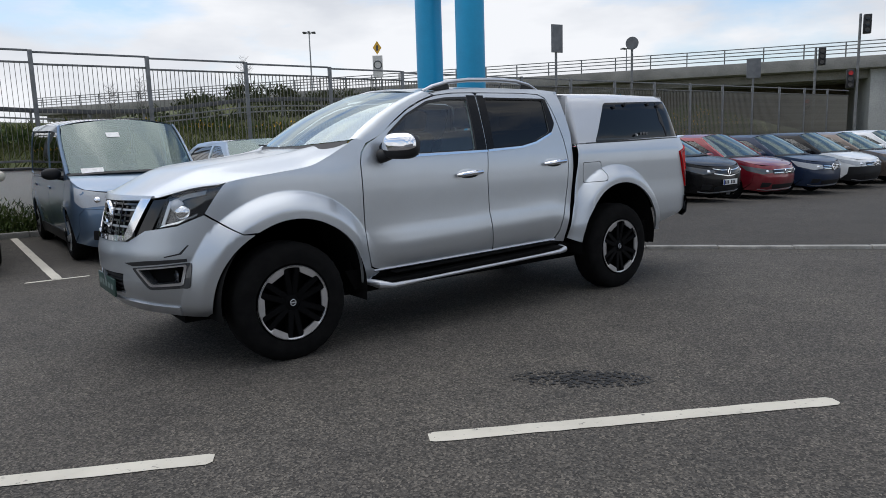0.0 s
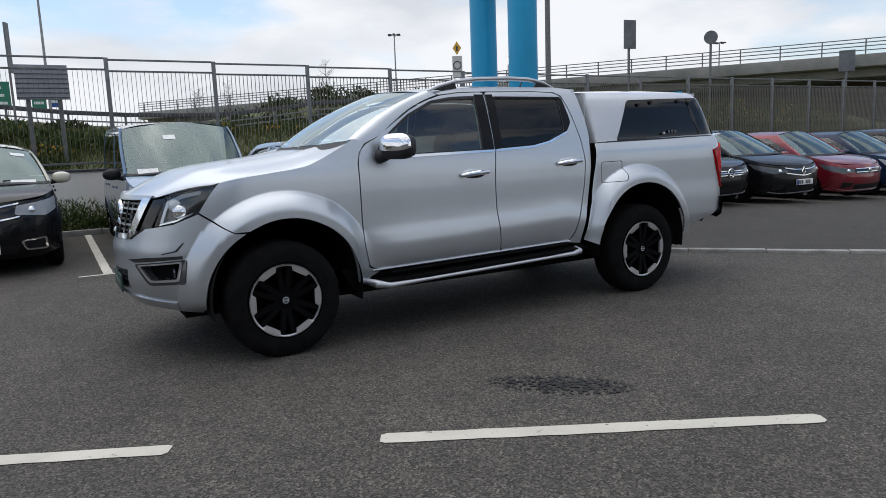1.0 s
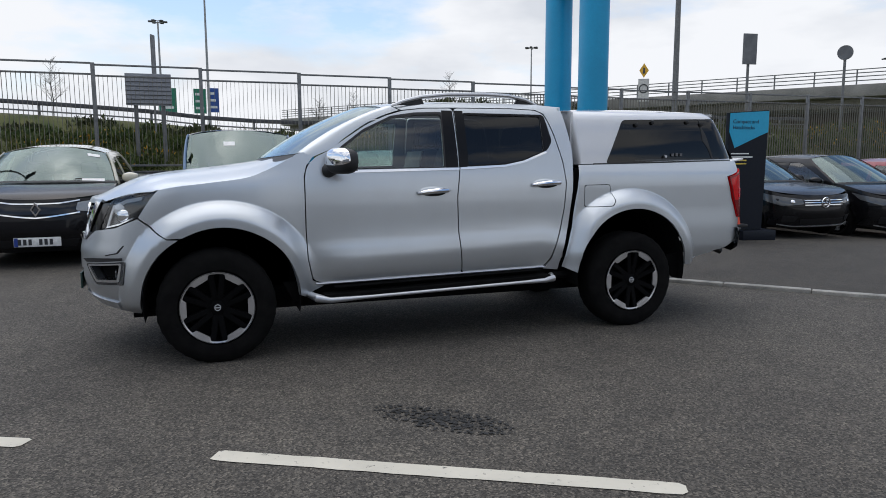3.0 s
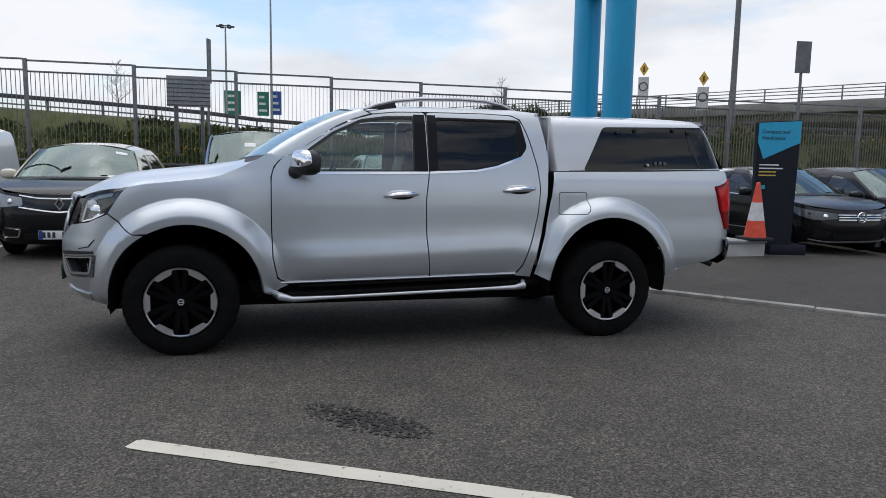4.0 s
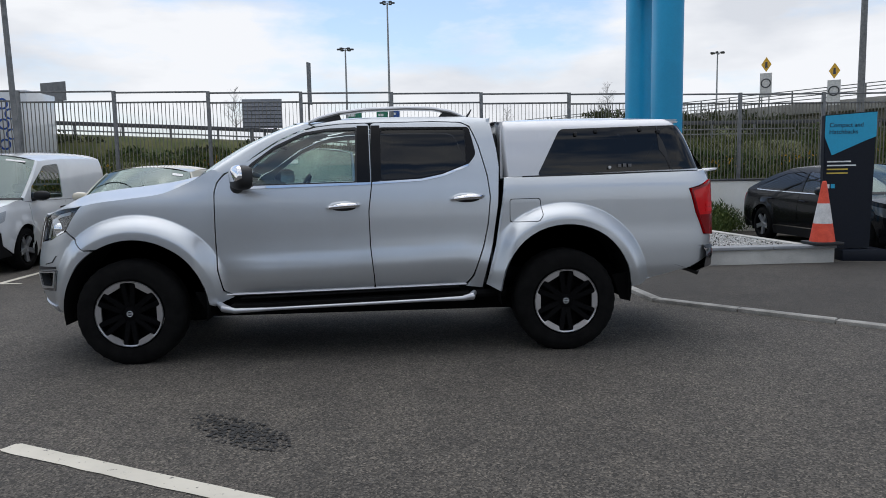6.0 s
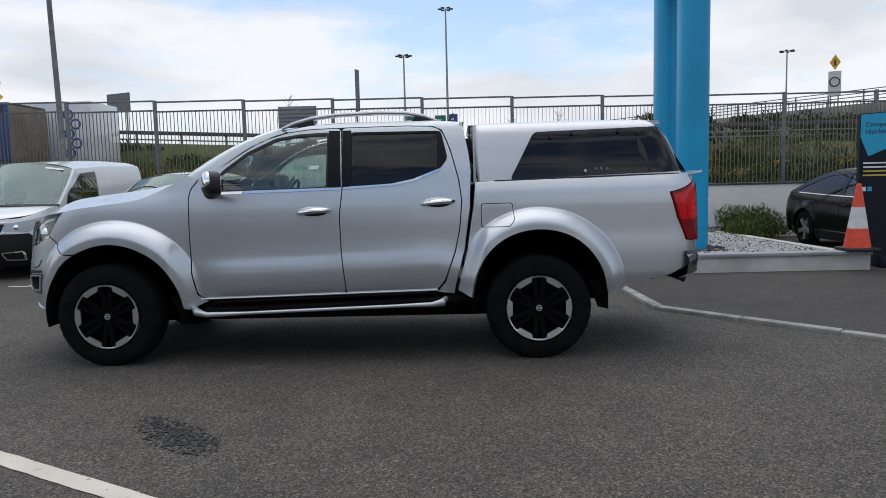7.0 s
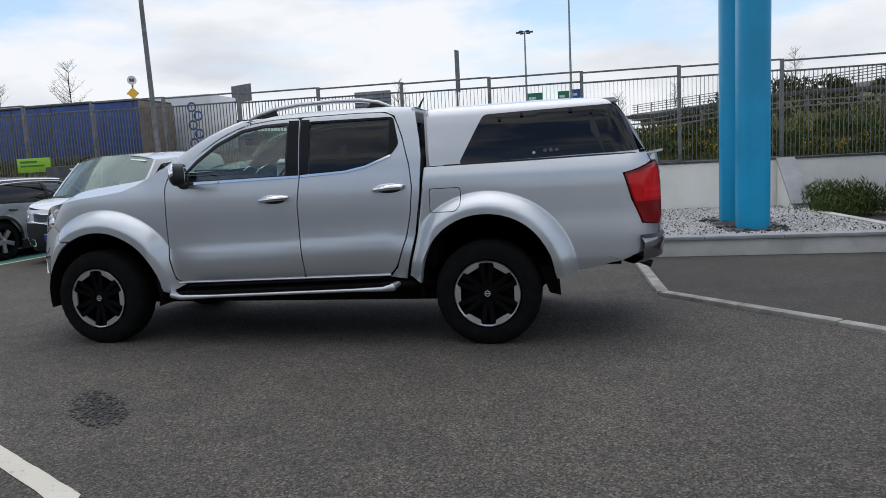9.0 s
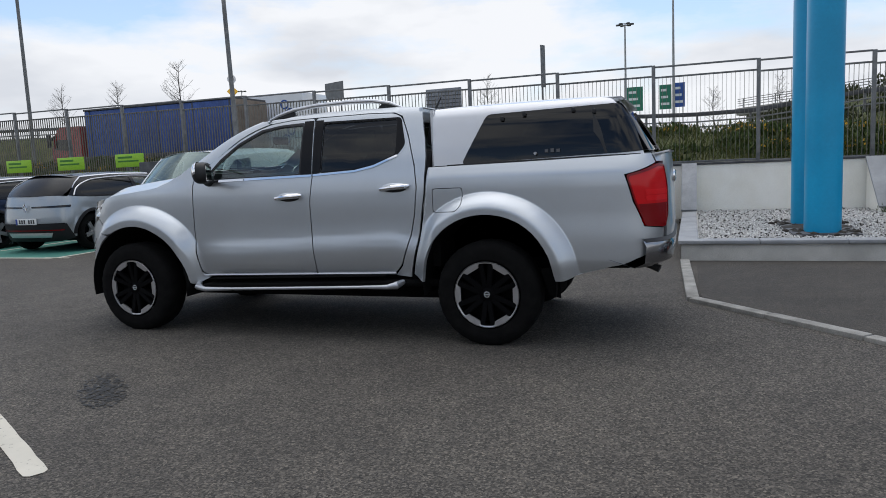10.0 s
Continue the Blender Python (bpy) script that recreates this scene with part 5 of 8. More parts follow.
    part("seat_cover_sheet", moved(box(0, 0.02, -0.22, 0.22, 0, 0.50, 0.008), Matrix.Translation((1.595, 0.36, 0.92)) @ Matrix.Rotation(radians(14), 4, "Y")), M_SEATLIGHT, t, "pale seat cover")
    da = bmesh.new()
    add_prism(da, [(0.52, 1.10), (0.60, 1.30), (0.86, 1.30), (0.96, 1.20), (0.93, 0.95), (0.60, 0.85)], -0.70, 0.70, 0.03)
    ds = part("dashboard", da, M_SEAT, t)
    part("paper", box(0.62, 0.82, -0.50, -0.22, 1.312, 1.316), plain("paper_white", (0.75, 0.75, 0.73), 0.7), ds, "white paper on the dashboard")
    sw = bmesh.new()
    add_revolve(sw, [(-0.014, 0.185), (0, 0.171), (0.014, 0.185), (0, 0.199), (-0.014, 0.185)], 32, "x")
    add_box(sw, -0.01, 0.03, -0.17, 0.17, -0.02, 0.02, 0.008)
    add_box(sw, -0.01, 0.03, -0.02, 0.02, -0.17, 0.0, 0.008)
    part("steering_wheel", moved(sw, Matrix.Translation((1.08, 0.36, 1.17)) @ Matrix.Rotation(radians(24), 4, "Y")), M_BLACK, t)
    part("rear_view_mirror", box(0.98, 1.01, -0.11, 0.11, 1.55, 1.62, 0.012), M_BLACK, t)
    # tailgate, rear bumper, exhaust
    rmid = sk.xs2 + sk.span
    tg = part("tailgate", skin_panel(sk, R((0.605, 0.70), (0.605, 1.26), (0.69, 1.262), (0.69, 1.31)) + [(rmid, 1.315), (rmid, 0.68)], lift=0.002, mirror=2, step=0.05), M_SILVER, t)
    part("tailgate_handle", box(4.385, 4.41, -0.16, 0.16, 1.10, 1.19, 0.015), M_CHROME, tg)
    rowsb = []
    for i in range(21):
        v = i / 20
        w = 0.83 * (1 - v) ** 0.8
        x = 4.41 - 0.17 * (w / 0.83) ** 6
        rowsb.append([(x - 0.25, -w, 0.615), (x - 0.08, -w, 0.558), (x - 0.012, -w, 0.59), (x, -w, 0.70), (x - 0.02, -w, 0.738), (x - 0.21, -w, 0.716)])
    part("rear_bumper", loft(rowsb), plain("dark_chrome", (0.30, 0.30, 0.31), 0.16, 1.0, vary=0.05), t, "dark chrome step bumper")
    part("step_pad", loft([[(r[3][0] + 0.003, r[3][1] * 0.99, 0.731), (r[3][0] - 0.02, r[3][1] * 0.99, 0.753), (r[5][0], r[5][1] * 0.99, 0.751)] for r in rowsb]), M_BLACK, t)
    part("tow_bracket", tube([(4.18, -0.50, 0.555), (4.26, -0.52, 0.53), (4.31, -0.53, 0.51)], [0.024, 0.026, 0.028], 12), M_BLACK, t, "black exhaust tip")
    part("chassis_rail", box(2.60, 3.9, -0.40, -0.32, 0.50, 0.575, 0.01), M_DARK, t)
    part("axle", tube([(3.15, -0.72, 0.372), (3.15, 0.72, 0.372)], [0.06, 0.06], 12), M_DARK, t)
    part("axle", tube([(0, -0.72, 0.372), (0, 0.72, 0.372)], [0.05, 0.05], 12), M_DARK, t)
    part("side_step_arm", tube([(2.47, -0.78, 0.43), (2.72, -0.70, 0.42)], 0.03, 8), M_DARK, t)
    for x in (0.0, 3.15):
        for side in (-1, 1):
            add_wheel(t, x, 0.87 * side, 0.372, 0.382, 0.255, 0.238, "truck", side)
    return t


def lens_bright():
    if "red_lens_bright" not in bpy.data.materials:
        return lens("red_lens_bright", (0.85, 0.012, 0.018), 0.2, 0.2)
    return bpy.data.materials["red_lens_bright"]


def build_canopy():
    """The hard canopy over the load bed: a thing of its own, resting on the bed's rails."""
    c = thing("truck_canopy", pose(0, 0.87, 0), "white-silver hard canopy with dark side windows, fitted on the truck bed", "canopy")
    wz = smooth_curve([(1.28, 0.762), (1.36, 0.752), (1.50, 0.722), (1.62, 0.690), (1.68, 0.66), (1.715, 0.60)])
    xt = smooth_curve([(1.28, 4.27), (1.32, 4.245), (1.68, 4.045), (1.715, 4.00)])
    xf = smooth_curve([(1.28, 2.725), (1.37, 2.712), (1.55, 2.690), (1.715, 2.675)])
    sk = Skin(lambda x, z: wz(z) + 0.010 * math.sin(min(1.0, max(0.0, (x - 2.7) / 1.4)) * math.pi), 2.76, lambda z: xf(z), 4.0, 3.90, lambda z: xt(z) + 0.05, 5.0, None, 0.9)
    win = rounded([(3.145, 1.640), (4.062, 1.662), (4.272, 1.340), (2.962, 1.296)], 0.035)
    for mir in (0, 1):
        def X(*pts):
            return [(sk.sx(x, z), z) for x, z in pts]
        outer = [(sk.fw(0.5, 1.29), 1.285)] + [(sk.fw(0.5, 1.70), 1.705)] + [(3.9, 1.712), (sk.rw(0.60, 1.712), 1.712), (sk.rw(0.62, 1.50), 1.50), (sk.rw(0.70, 1.31), 1.31)] + [(3.9, 1.305)]
        hole = [(sk.sx(x, z), z) for x, z in win]
        p = part("canopy_side", skin_panel(sk, outer, [hole], mirror=mir, step=0.05), M_CANOPY, c)
        part("base_seal", skin_panel(sk, [(sk.sx(x, z), z) for x, z in ((2.85, 1.287), (3.9, 1.307), (4.20, 1.309), (4.20, 1.319), (3.9, 1.317), (2.85, 1.297))], lift=0.003, turn=0.004, step=0.08, mirror=mir), M_BLACK, p, "black rubber base seal")
        part("side_window", skin_panel(sk, hole, lift=0.003, turn=0.008, step=0.07, mirror=mir), M_PRIVACY, p, "dark canopy side window")
        part("rear_edge", skin_panel(sk, [(sk.sx(4.068, 1.662), 1.662), (sk.rw(0.612, 1.664), 1.664), (sk.rw(0.665, 1.342), 1.342), (sk.sx(4.278, 1.342), 1.342)], lift=0.004, turn=0.01, step=0.04, mirror=mir), M_GLOSSBLACK, p, "black rear corner glass")
        side = -1 if mir == 0 else 1
        bx = [(3.262, 1.60), (3.42, 1.622), (3.76, 1.630), (3.90, 1.612)]
        for x, z in bx:
            y = sk.width(x, z) + 0.008
            part("hinge", box(x - 0.012, x + 0.012, min(y * side, (y + 0.012) * side), max(y * side, (y + 0.012) * side), z - 0.012, z + 0.018, 0.003), M_BLACK, p, "small black window hinge")
        y = sk.width(3.5, 1.345) + 0.008
        part("lock", tube([(3.505, y * side, 1.35), (3.505, (y + 0.02) * side, 1.35)], 0.011, 12), M_SATIN, p, "small window lock")
        for k in range(3):
            part("maker_mark", box(3.57 + 0.040 * k, 3.594 + 0.040 * k, min(y * side, (y + 0.003) * side), max(y * side, (y + 0.003) * side), 1.352, 1.374 + 0.004 * (k % 2)), plain("mark_grey", (0.11, 0.11, 0.115), 0.4), p)
        part("window_post", skin_panel(sk, [(sk.sx(3.885, 1.652), 1.652), (sk.sx(3.895, 1.652), 1.652), (sk.sx(3.99, 1.33), 1.33), (sk.sx(3.975, 1.33), 1.33)], lift=0.006, turn=0.004, mirror=mir), M_BLACK, p)
    rows = []
    zc = smooth_curve([(2.66, 1.725), (2.9, 1.745), (3.5, 1.755), (3.95, 1.742), (4.08, 1.715)])
    for i in range(25):
        u = i / 24
        row = []
        for j in range(13):
            wv = 1 - j / 12
            x = 2.672 + (4.06 + 0.015 - 2.672) * u
            f = wv ** 3
            row.append((x, -0.615 * wv - 0.012 * step01((u - 0.9) * 10) * wv, zc(x) * (1 - f) + 1.708 * f))
        rows.append(row)
    part("canopy_roof", thick(loft(rows), 0.004), M_CANOPY, c, angle=50)
    part("roof_spoiler", prism([(3.98, 1.705), (4.085, 1.70), (4.095, 1.685), (3.98, 1.668)], -0.62, 0.62, 0.008), M_CANOPY, c)
    rg = [[(4.055 + 0.205 * u, -(0.60 + 0.09 * u) * (1 - j / 8), 1.68 - 0.355 * u) for j in range(9)] for u in (0, 0.25, 0.5, 0.75, 1)]
    part("rear_window", loft(rg), M_PRIVACY, c, "dark canopy rear window")
    part("rear_handle", box(4.235, 4.275, -0.09, 0.09, 1.345, 1.375, 0.008), M_BLACK, c)
    part("rear_ledge", prism([(4.22, 1.31), (4.30, 1.318), (4.385, 1.335), (4.375, 1.318), (4.22, 1.295)], -0.68, 0.68, 0.004), M_CANOPY, c)
    inb = bmesh.new()
    add_box(inb, 2.70, 2.72, -0.66, 0.66, 1.28, 1.70)
    part("front_wall", inb, M_CANOPY, c)
    return c


build_truck()
build_canopy()


# ---- parked cars ----
M_LAMPGLASS = lens("car_headlamp", (0.50, 0.52, 0.54))
M_PLATE = plain("plate_white", (0.72, 0.72, 0.70), 0.4)
M_PLATEBAR = plain("plate_bar", (0.03, 0.03, 0.035), 0.5)
M_PLATEBLUE = plain("plate_blue", (0.02, 0.05, 0.25), 0.4)
M_SILLBLACK = plain("cladding_black", (0.009, 0.009, 0.010), 0.6, spec=0.3)


def emboss(parent, name, shape, x, z, size, mat):
    """A small flat badge on the front (shape: ring, diamond or bar)."""
    bm = bmesh.new()
    if shape == "diamond":
        o = [(0, 1.25), (0.85, 0), (0, -1.25), (-0.85, 0)]
        va = [[bm.verts.new((0.0, a * size * k, b * size * k)) for a, b in o] for k in (1.0, 0.55)]
        vb = [[bm.verts.new((-0.012, a * size * k, b * size * k)) for a, b in o] for k in (0.92, 0.63)]
        for i in range(4):
            j = (i + 1) % 4
            bm.faces.new((va[0][i], va[0][j], vb[0][j], vb[0][i]))
            bm.faces.new((vb[0][i], vb[0][j], vb[1][j], vb[1][i]))
            bm.faces.new((vb[1][i], vb[1][j], va[1][j], va[1][i]))
    else:
        add_revolve(bm, [(0, size), (-0.012, size * 0.93), (-0.012, size * 0.80), (0, size * 0.72)], 24, "x")
        if shape == "ring":
            add_box(bm, -0.012, 0, -size * 1.1, size * 1.1, -size * 0.18, size * 0.18)
        else:
            for k in range(3):
                b = bmesh.new()
                add_box(b, -0.010, 0, -size * 0.07, size * 0.07, 0, size * 0.9)
                moved(b, Matrix.Rotation(math.tau * k / 3, 4, "X"))
                me = bpy.data.meshes.new("tmp")
                b.to_mesh(me)
                b.free()
                bm.from_mesh(me)
                bpy.data.meshes.remove(me)
    bmesh.ops.recalc_face_normals(bm, faces=bm.faces)
    moved(bm, Matrix.Translation((x, 0, z)))
    return part(name, bm, mat, parent, "chrome badge", angle=25)


def plate(parent, x, z, facing=-1, sticker=M_PLATE):
    p = part("number_plate", box(min(x, x + 0.012 * facing), max(x, x + 0.012 * facing), -0.26, 0.26, z - 0.057, z + 0.057, 0.003), sticker, parent, "white number plate with dark bars")
    for k in range(7):
        if k in (3,):
            continue
        y = -0.17 + 0.058 * k
        part("plate_bar", box(min(x + 0.012 * facing, x + 0.015 * facing), max(x + 0.012 * facing, x + 0.015 * facing), y, y + 0.036, z - 0.036, z + 0.036), M_PLATEBAR, p)
    part("plate_band", box(min(x + 0.012 * facing, x + 0.0145 * facing), max(x + 0.012 * facing, x + 0.0145 * facing), 0.212 if facing < 0 else -0.256, 0.256 if facing < 0 else -0.212, z - 0.054, z + 0.054), M_PLATEBLUE, p)
    return p


def build_car(name, place, label, category, body, roof_paint=None, L=4.2, W=1.78, H=1.55, wb=2.6, fo=0.85, r=0.32, cowl=(1.05, 1.0), roof1=(1.75, 1.46), roof2=(3.2, 1.44), tail=(3.95, 1.02),
              hood0=0.80, belt=(0.95, 1.02), grille="bar", lamp=(0.40, 0.70, 0.62, 0.78), lower=None, van=False, plate_front=True, plate_z=0.445, plate_rear=False, clad=False, wheel="alloy", group="", step=0.075, dark_mirror=False, bright_trim=False, sweep=0.0, top=0.715, lamp_mat=None, glass_mat=None, badge="ring", strip=False, papers=()):
    """A parked car. x runs from its nose to its tail; the side line of the glass goes cowl, roof1, roof2, tail."""
    t = thing(name, place, label, category, group)
    hw = W / 2
    sill = 0.20
    zr1, zr2 = roof1[1], roof2[1]
    ztop = max(zr1, zr2)
    zb = belt[0]
    prof = smooth_curve([(sill - 0.05, hw * 0.93), (0.32, hw * 0.965), (0.50, hw * 0.99), (0.62, hw), (zb * 0.86, hw * 0.985), (zb, hw * 0.955), (zb + (ztop - zb) * 0.5, hw * (0.955 + top) / 2 * 1.035), (ztop, hw * top), (ztop + 0.05, hw * (top - 0.055))])
    nose = smooth_curve([(sill - 0.02, 0.14), (0.30, 0.05), (0.45, 0.0), (0.60, 0.01), (hood0, 0.085), (hood0 + 0.12, 0.22)])
    tailx = smooth_curve([(sill - 0.02, L - 0.14), (0.34, L - 0.03), (0.55, L), (0.75, L - 0.02), (tail[1], L - 0.10), (tail[1] + 0.3, L - 0.25)])
    ax1, ax2 = fo, fo + wb
    ar = r + 0.045

    def lip(x, z):
        b = 0.0
        for cx in (ax1, ax2):
            q = math.hypot(x - cx, z - r)
            if q < ar + 0.10:
                b = max(b, 0.022 * step01((ar + 0.10 - q) / 0.08))
        return b

    sk = Skin(lambda x, z: prof(z), 0.62, nose, 2.6, L - 0.50, tailx, 2.8, lip, 1.0)

    def X(*pts):
        return [(sk.sx(x, z), z) for x, z in pts]

    mid, rmid = sk.xs1 - sk.span, sk.xs2 + sk.span
    beltz = smooth_curve([(cowl[0] + 0.1, belt[0]), (roof2[0], (belt[0] + belt[1]) / 2), (tail[0], belt[1])])
    hood = smooth_curve([(0.10, hood0 - 0.03), (0.35, hood0 + 0.06), (cowl[0], cowl[1] - 0.02), (cowl[0] + 0.3, belt[0] + 0.01)])
    a1, a2 = arc(ax1, r, ar, 186, -6, 18), arc(ax2, r, ar, 186, -6, 18)
    xd1, xd2 = cowl[0] + 0.20, (cowl[0] + 0.20 + ax2 - ar) * 0.5 + 0.12
    xd3 = ax2 - ar * 0.35
    rp = roof_paint or body
    g = 0.006
    for mir in (0, 1):
        wing = X((xd1 - g, sill)) + X(*a1[::-1]) + X((0.36, 0.42), (0.33, 0.60), (0.34, hood(0.34))) + X(*[(0.34 + (cowl[0] - 0.34) * k / 6, hood(0.34 + (cowl[0] - 0.34) * k / 6)) for k in range(1, 7)]) + X((cowl[0] + 0.10, belt[0]), (xd1 - g, belt[0] + 0.0))
        part("front_wing", skin_panel(sk, wing, step=step, mirror=mir), body, t)
        d1 = part("front_door", skin_panel(sk, [(xd1 + g, sill), (xd1 + g, beltz(xd1)), (xd2 - g, beltz(xd2)), (xd2 - g, sill)], step=step, mirror=mir), body, t)
        if van:
            d2 = part("load_side", skin_panel(sk, [(xd2 + g, sill), (xd2 + g, beltz(xd2))] + [(xd2 + g + (tail[0] - xd2) * k / 4, beltz(xd2 + (tail[0] - xd2) * k / 4)) for k in range(1, 5)] + X((L - 0.06, tail[1] - 0.2), (L - 0.05, 0.50), (L - 0.3, sill + 0.02)) + X(*a2[::-1]) + [(xd2 + 0.3, sill)], step=step, mirror=mir), body, t)
        else:
            d2 = part("rear_door", skin_panel(sk, [(xd2 + g, sill), (xd2 + g, beltz(xd2)), (xd3 - g, beltz(xd3)), (xd3 - g, r + ar * 0.96), (ax2 - ar - 0.01, sill + 0.25), (ax2 - ar - 0.03, sill)], step=step, mirror=mir), body, t)
            part("rear_quarter", skin_panel(sk, [(xd3 + g, beltz(xd3))] + [(xd3 + (tail[0] - xd3) * k / 4, beltz(xd3 + (tail[0] - xd3) * k / 4)) for k in range(1, 5)] + X((L - 0.22, tail[1] - 0.14), (L - 0.16, 0.55), (L - 0.20, sill + 0.04)) + X(*a2[::-1][:14]), step=step, mirror=mir), body, t)
        for d, hx in ((d1, xd2 - 0.26), (d2, (xd3 - 0.22) if not van else xd2 + 0.10)):
            hz = beltz(hx) - 0.12
            sd = -1 if mir == 0 else 1
            y = (prof(hz) + 0.02) * sd
            part("handle", tube([(hx, y, hz), (hx + 0.18, y, hz + 0.01)], 0.014, 6), M_SILLBLACK if van or clad else body, d)
        part("sill", skin_panel(sk, [(ax1 + ar + 0.01, sill - 0.02), (ax1 + ar + 0.01, sill + 0.13), (ax2 - ar - 0.01, sill + 0.13), (ax2 - ar - 0.01, sill - 0.02)], lift=0.008, step=step, mirror=mir), M_SILLBLACK, t)
        if clad:
            for cx in (ax1, ax2):
                part("arch_trim", skin_panel(sk, X(*arc(cx, r, ar + 0.055, 180, 0, 16)) + X(*arc(cx, r, ar, 0, 180, 16)), lift=0.008, step=step, mirror=mir), M_SILLBLACK, t)
        if bright_trim:
            xa, xb = cowl[0] + 0.30, tail[0] - 0.35
            run = [xa + (xb - xa) * k / 10 for k in range(11)]
            part("belt_trim", skin_panel(sk, [(x, beltz(x) + 0.012) for x in run] + [(x, beltz(x) + 0.028) for x in run[::-1]], lift=0.006, turn=0.006, step=step, mirror=mir), M_CHROME, t, "chrome window trim")
            part("sill_trim", skin_panel(sk, [(ax1 + ar + 0.03, sill + 0.135), (ax1 + ar + 0.03, sill + 0.150), (ax2 - ar - 0.03, sill + 0.150), (ax2 - ar - 0.03, sill + 0.135)], lift=0.012, turn=0.006, step=step, mirror=mir), M_CHROME, t, "chrome sill strip")
        # glass house side
        A = [(cowl[0] + 0.06, belt[0] + 0.005), (cowl[0] + 0.10, cowl[1] + 0.02), roof1]
        n = 5
        roofl = [(roof1[0] + (roof2[0] - roof1[0]) * k / n, zr1 + (zr2 - zr1) * k / n + 0.025 * math.sin(math.pi * k / n)) for k in range(n + 1)]
        D = [(roof2[0] + (tail[0] - roof2[0]) * k / 3, zr2 + (tail[1] - zr2) * (k / 3) ** 1.25) for k in range(1, 4)]
        frame_o = [(A[0][0], beltz(A[0][0]) + 0.006), A[1]] + roofl + D + [(tail[0], beltz(tail[0]) + 0.006)] + [(tail[0] + (A[0][0] - tail[0]) * k / 6, beltz(tail[0] + (A[0][0] - tail[0]) * k / 6) + 0.006) for k in range(1, 6)]
        slope = (zr1 - cowl[1]) / (roof1[0] - cowl[0])
        zl, zh = 0.035, 0.075
        wx0 = cowl[0] + 0.28
        w1 = [(wx0, beltz(wx0) + zl), (xd2 - 0.05, beltz(xd2) + zl), (xd2 - 0.04, zr1 + (zr2 - zr1) * (xd2 - roof1[0]) / (roof2[0] - roof1[0]) - zh + 0.02), (roof1[0] + 0.12, zr1 - zh), (wx0 + 0.06, min(zr1 - zh, cowl[1] + slope * (wx0 + 0.06 - cowl[0]) - 0.10))]
        if van:
            wins = [(w1, M_GLASS)]
        else:
            xe = tail[0] - 0.32
            ze = beltz(xe)
            w2 = [(xd2 + 0.05, beltz(xd2) + zl), (xe - 0.04, ze + zl), (xe, ze + 0.08), (min(roof2[0] - 0.05, xe), zr2 - zh + 0.005), (xd2 + 0.05, zr1 + (zr2 - zr1) * (xd2 - roof1[0]) / (roof2[0] - roof1[0]) - zh + 0.02)]
            wins = [(w1, M_GLASS), (w2, glass_mat or M_PRIVACY)]
        wins = [(rounded(w, 0.035, 3), m) for w, m in wins]
        fr = part("window_frame", skin_panel(sk, frame_o, [w for w, m in wins], step=step, mirror=mir), rp, t)
        for w, m in wins:
            part("side_glass", skin_panel(sk, w, lift=-0.008, turn=0, step=0.12, mirror=mir), m, fr, "side window glass")
        sd = -1 if mir == 0 else 1
        if strip:
            arch = [(w1[0][0], w1[0][1]), (w1[4][0] - 0.02, w1[4][1] + 0.02), (w1[3][0] - 0.02, w1[3][1] + 0.03), (xd2, w1[2][1] + 0.03), (w2[3][0] - 0.25, w2[3][1] + 0.022), (w2[3][0] - 0.02, w2[3][1] - 0.02), (w2[2][0] + 0.10, w2[2][1] + 0.06), (w2[1][0] + 0.22, w2[1][1])]
            arch_z = smooth_curve(arch)
            curve_z = [(x, (sk.width(x, arch_z(x)) + 0.006) * sd, arch_z(x)) for x in (arch[0][0] + (arch[-1][0] - arch[0][0]) * k / 28 for k in range(29))]
            part("window_trim", tube(curve_z, 0.014, 8), M_RIMCUT, fr, "bright silver line over the windows")
        mb = bmesh.new()
        bmesh.ops.create_uvsphere(mb, u_segments=16, v_segments=10, radius=1)
        for v in mb.verts:
            v.co.x = min(math.copysign(abs(v.co.x) ** 0.7, v.co.x), 0.6)
            v.co.z = math.copysign(abs(v.co.z) ** 0.75, v.co.z)
        moved(mb, Matrix.Translation((cowl[0] + 0.36, (hw + 0.085) * sd, belt[0] + 0.09)) @ Matrix.Diagonal((0.10, 0.115, 0.075, 1)))
        mo = part("door_mirror", mb, rp if roof_paint else (M_SILLBLACK if van or dark_mirror else body), t)
        part("mirror_foot", tube([(cowl[0] + 0.32, (hw - 0.06) * sd, belt[0] + 0.03), (cowl[0] + 0.34, (hw + 0.03) * sd, belt[0] + 0.05)], 0.03, 8), M_SILLBLACK, mo)
        # lamps
        y0, y1, z0, z1 = lamp
        hl = [(sk.fw(y0, z0 + 0.03), z0 + 0.03), (sk.fw(y0, z1 - 0.03), z1 - 0.03)] + X((0.36 + sweep * 0.5, z1 + 0.035 + sweep * 0.15), (0.46 + sweep, z1 + 0.06 + sweep * 0.22), (0.40 + sweep * 0.4, z0 + 0.07 + sweep * 0.12)) + [(sk.fw(y1, z0), z0)]
        h = part("headlamp", skin_panel(sk, rounded(hl, 0.02, 2), lift=0.004, turn=0.02, step=step, mirror=mir), lamp_mat or M_LAMPGLASS, t, "clear headlamp")
        hz = (z0 + z1) / 2
        s0 = sk.fw((y0 + y1) / 2 + 0.02, hz)
        b = bmesh.new()
        add_revolve(b, [(-0.012, 0.0), (-0.010, 0.022), (0.0, 0.036)], 16, "x")
        nn, pp = sk.normal(s0, hz), sk.at(s0, hz)
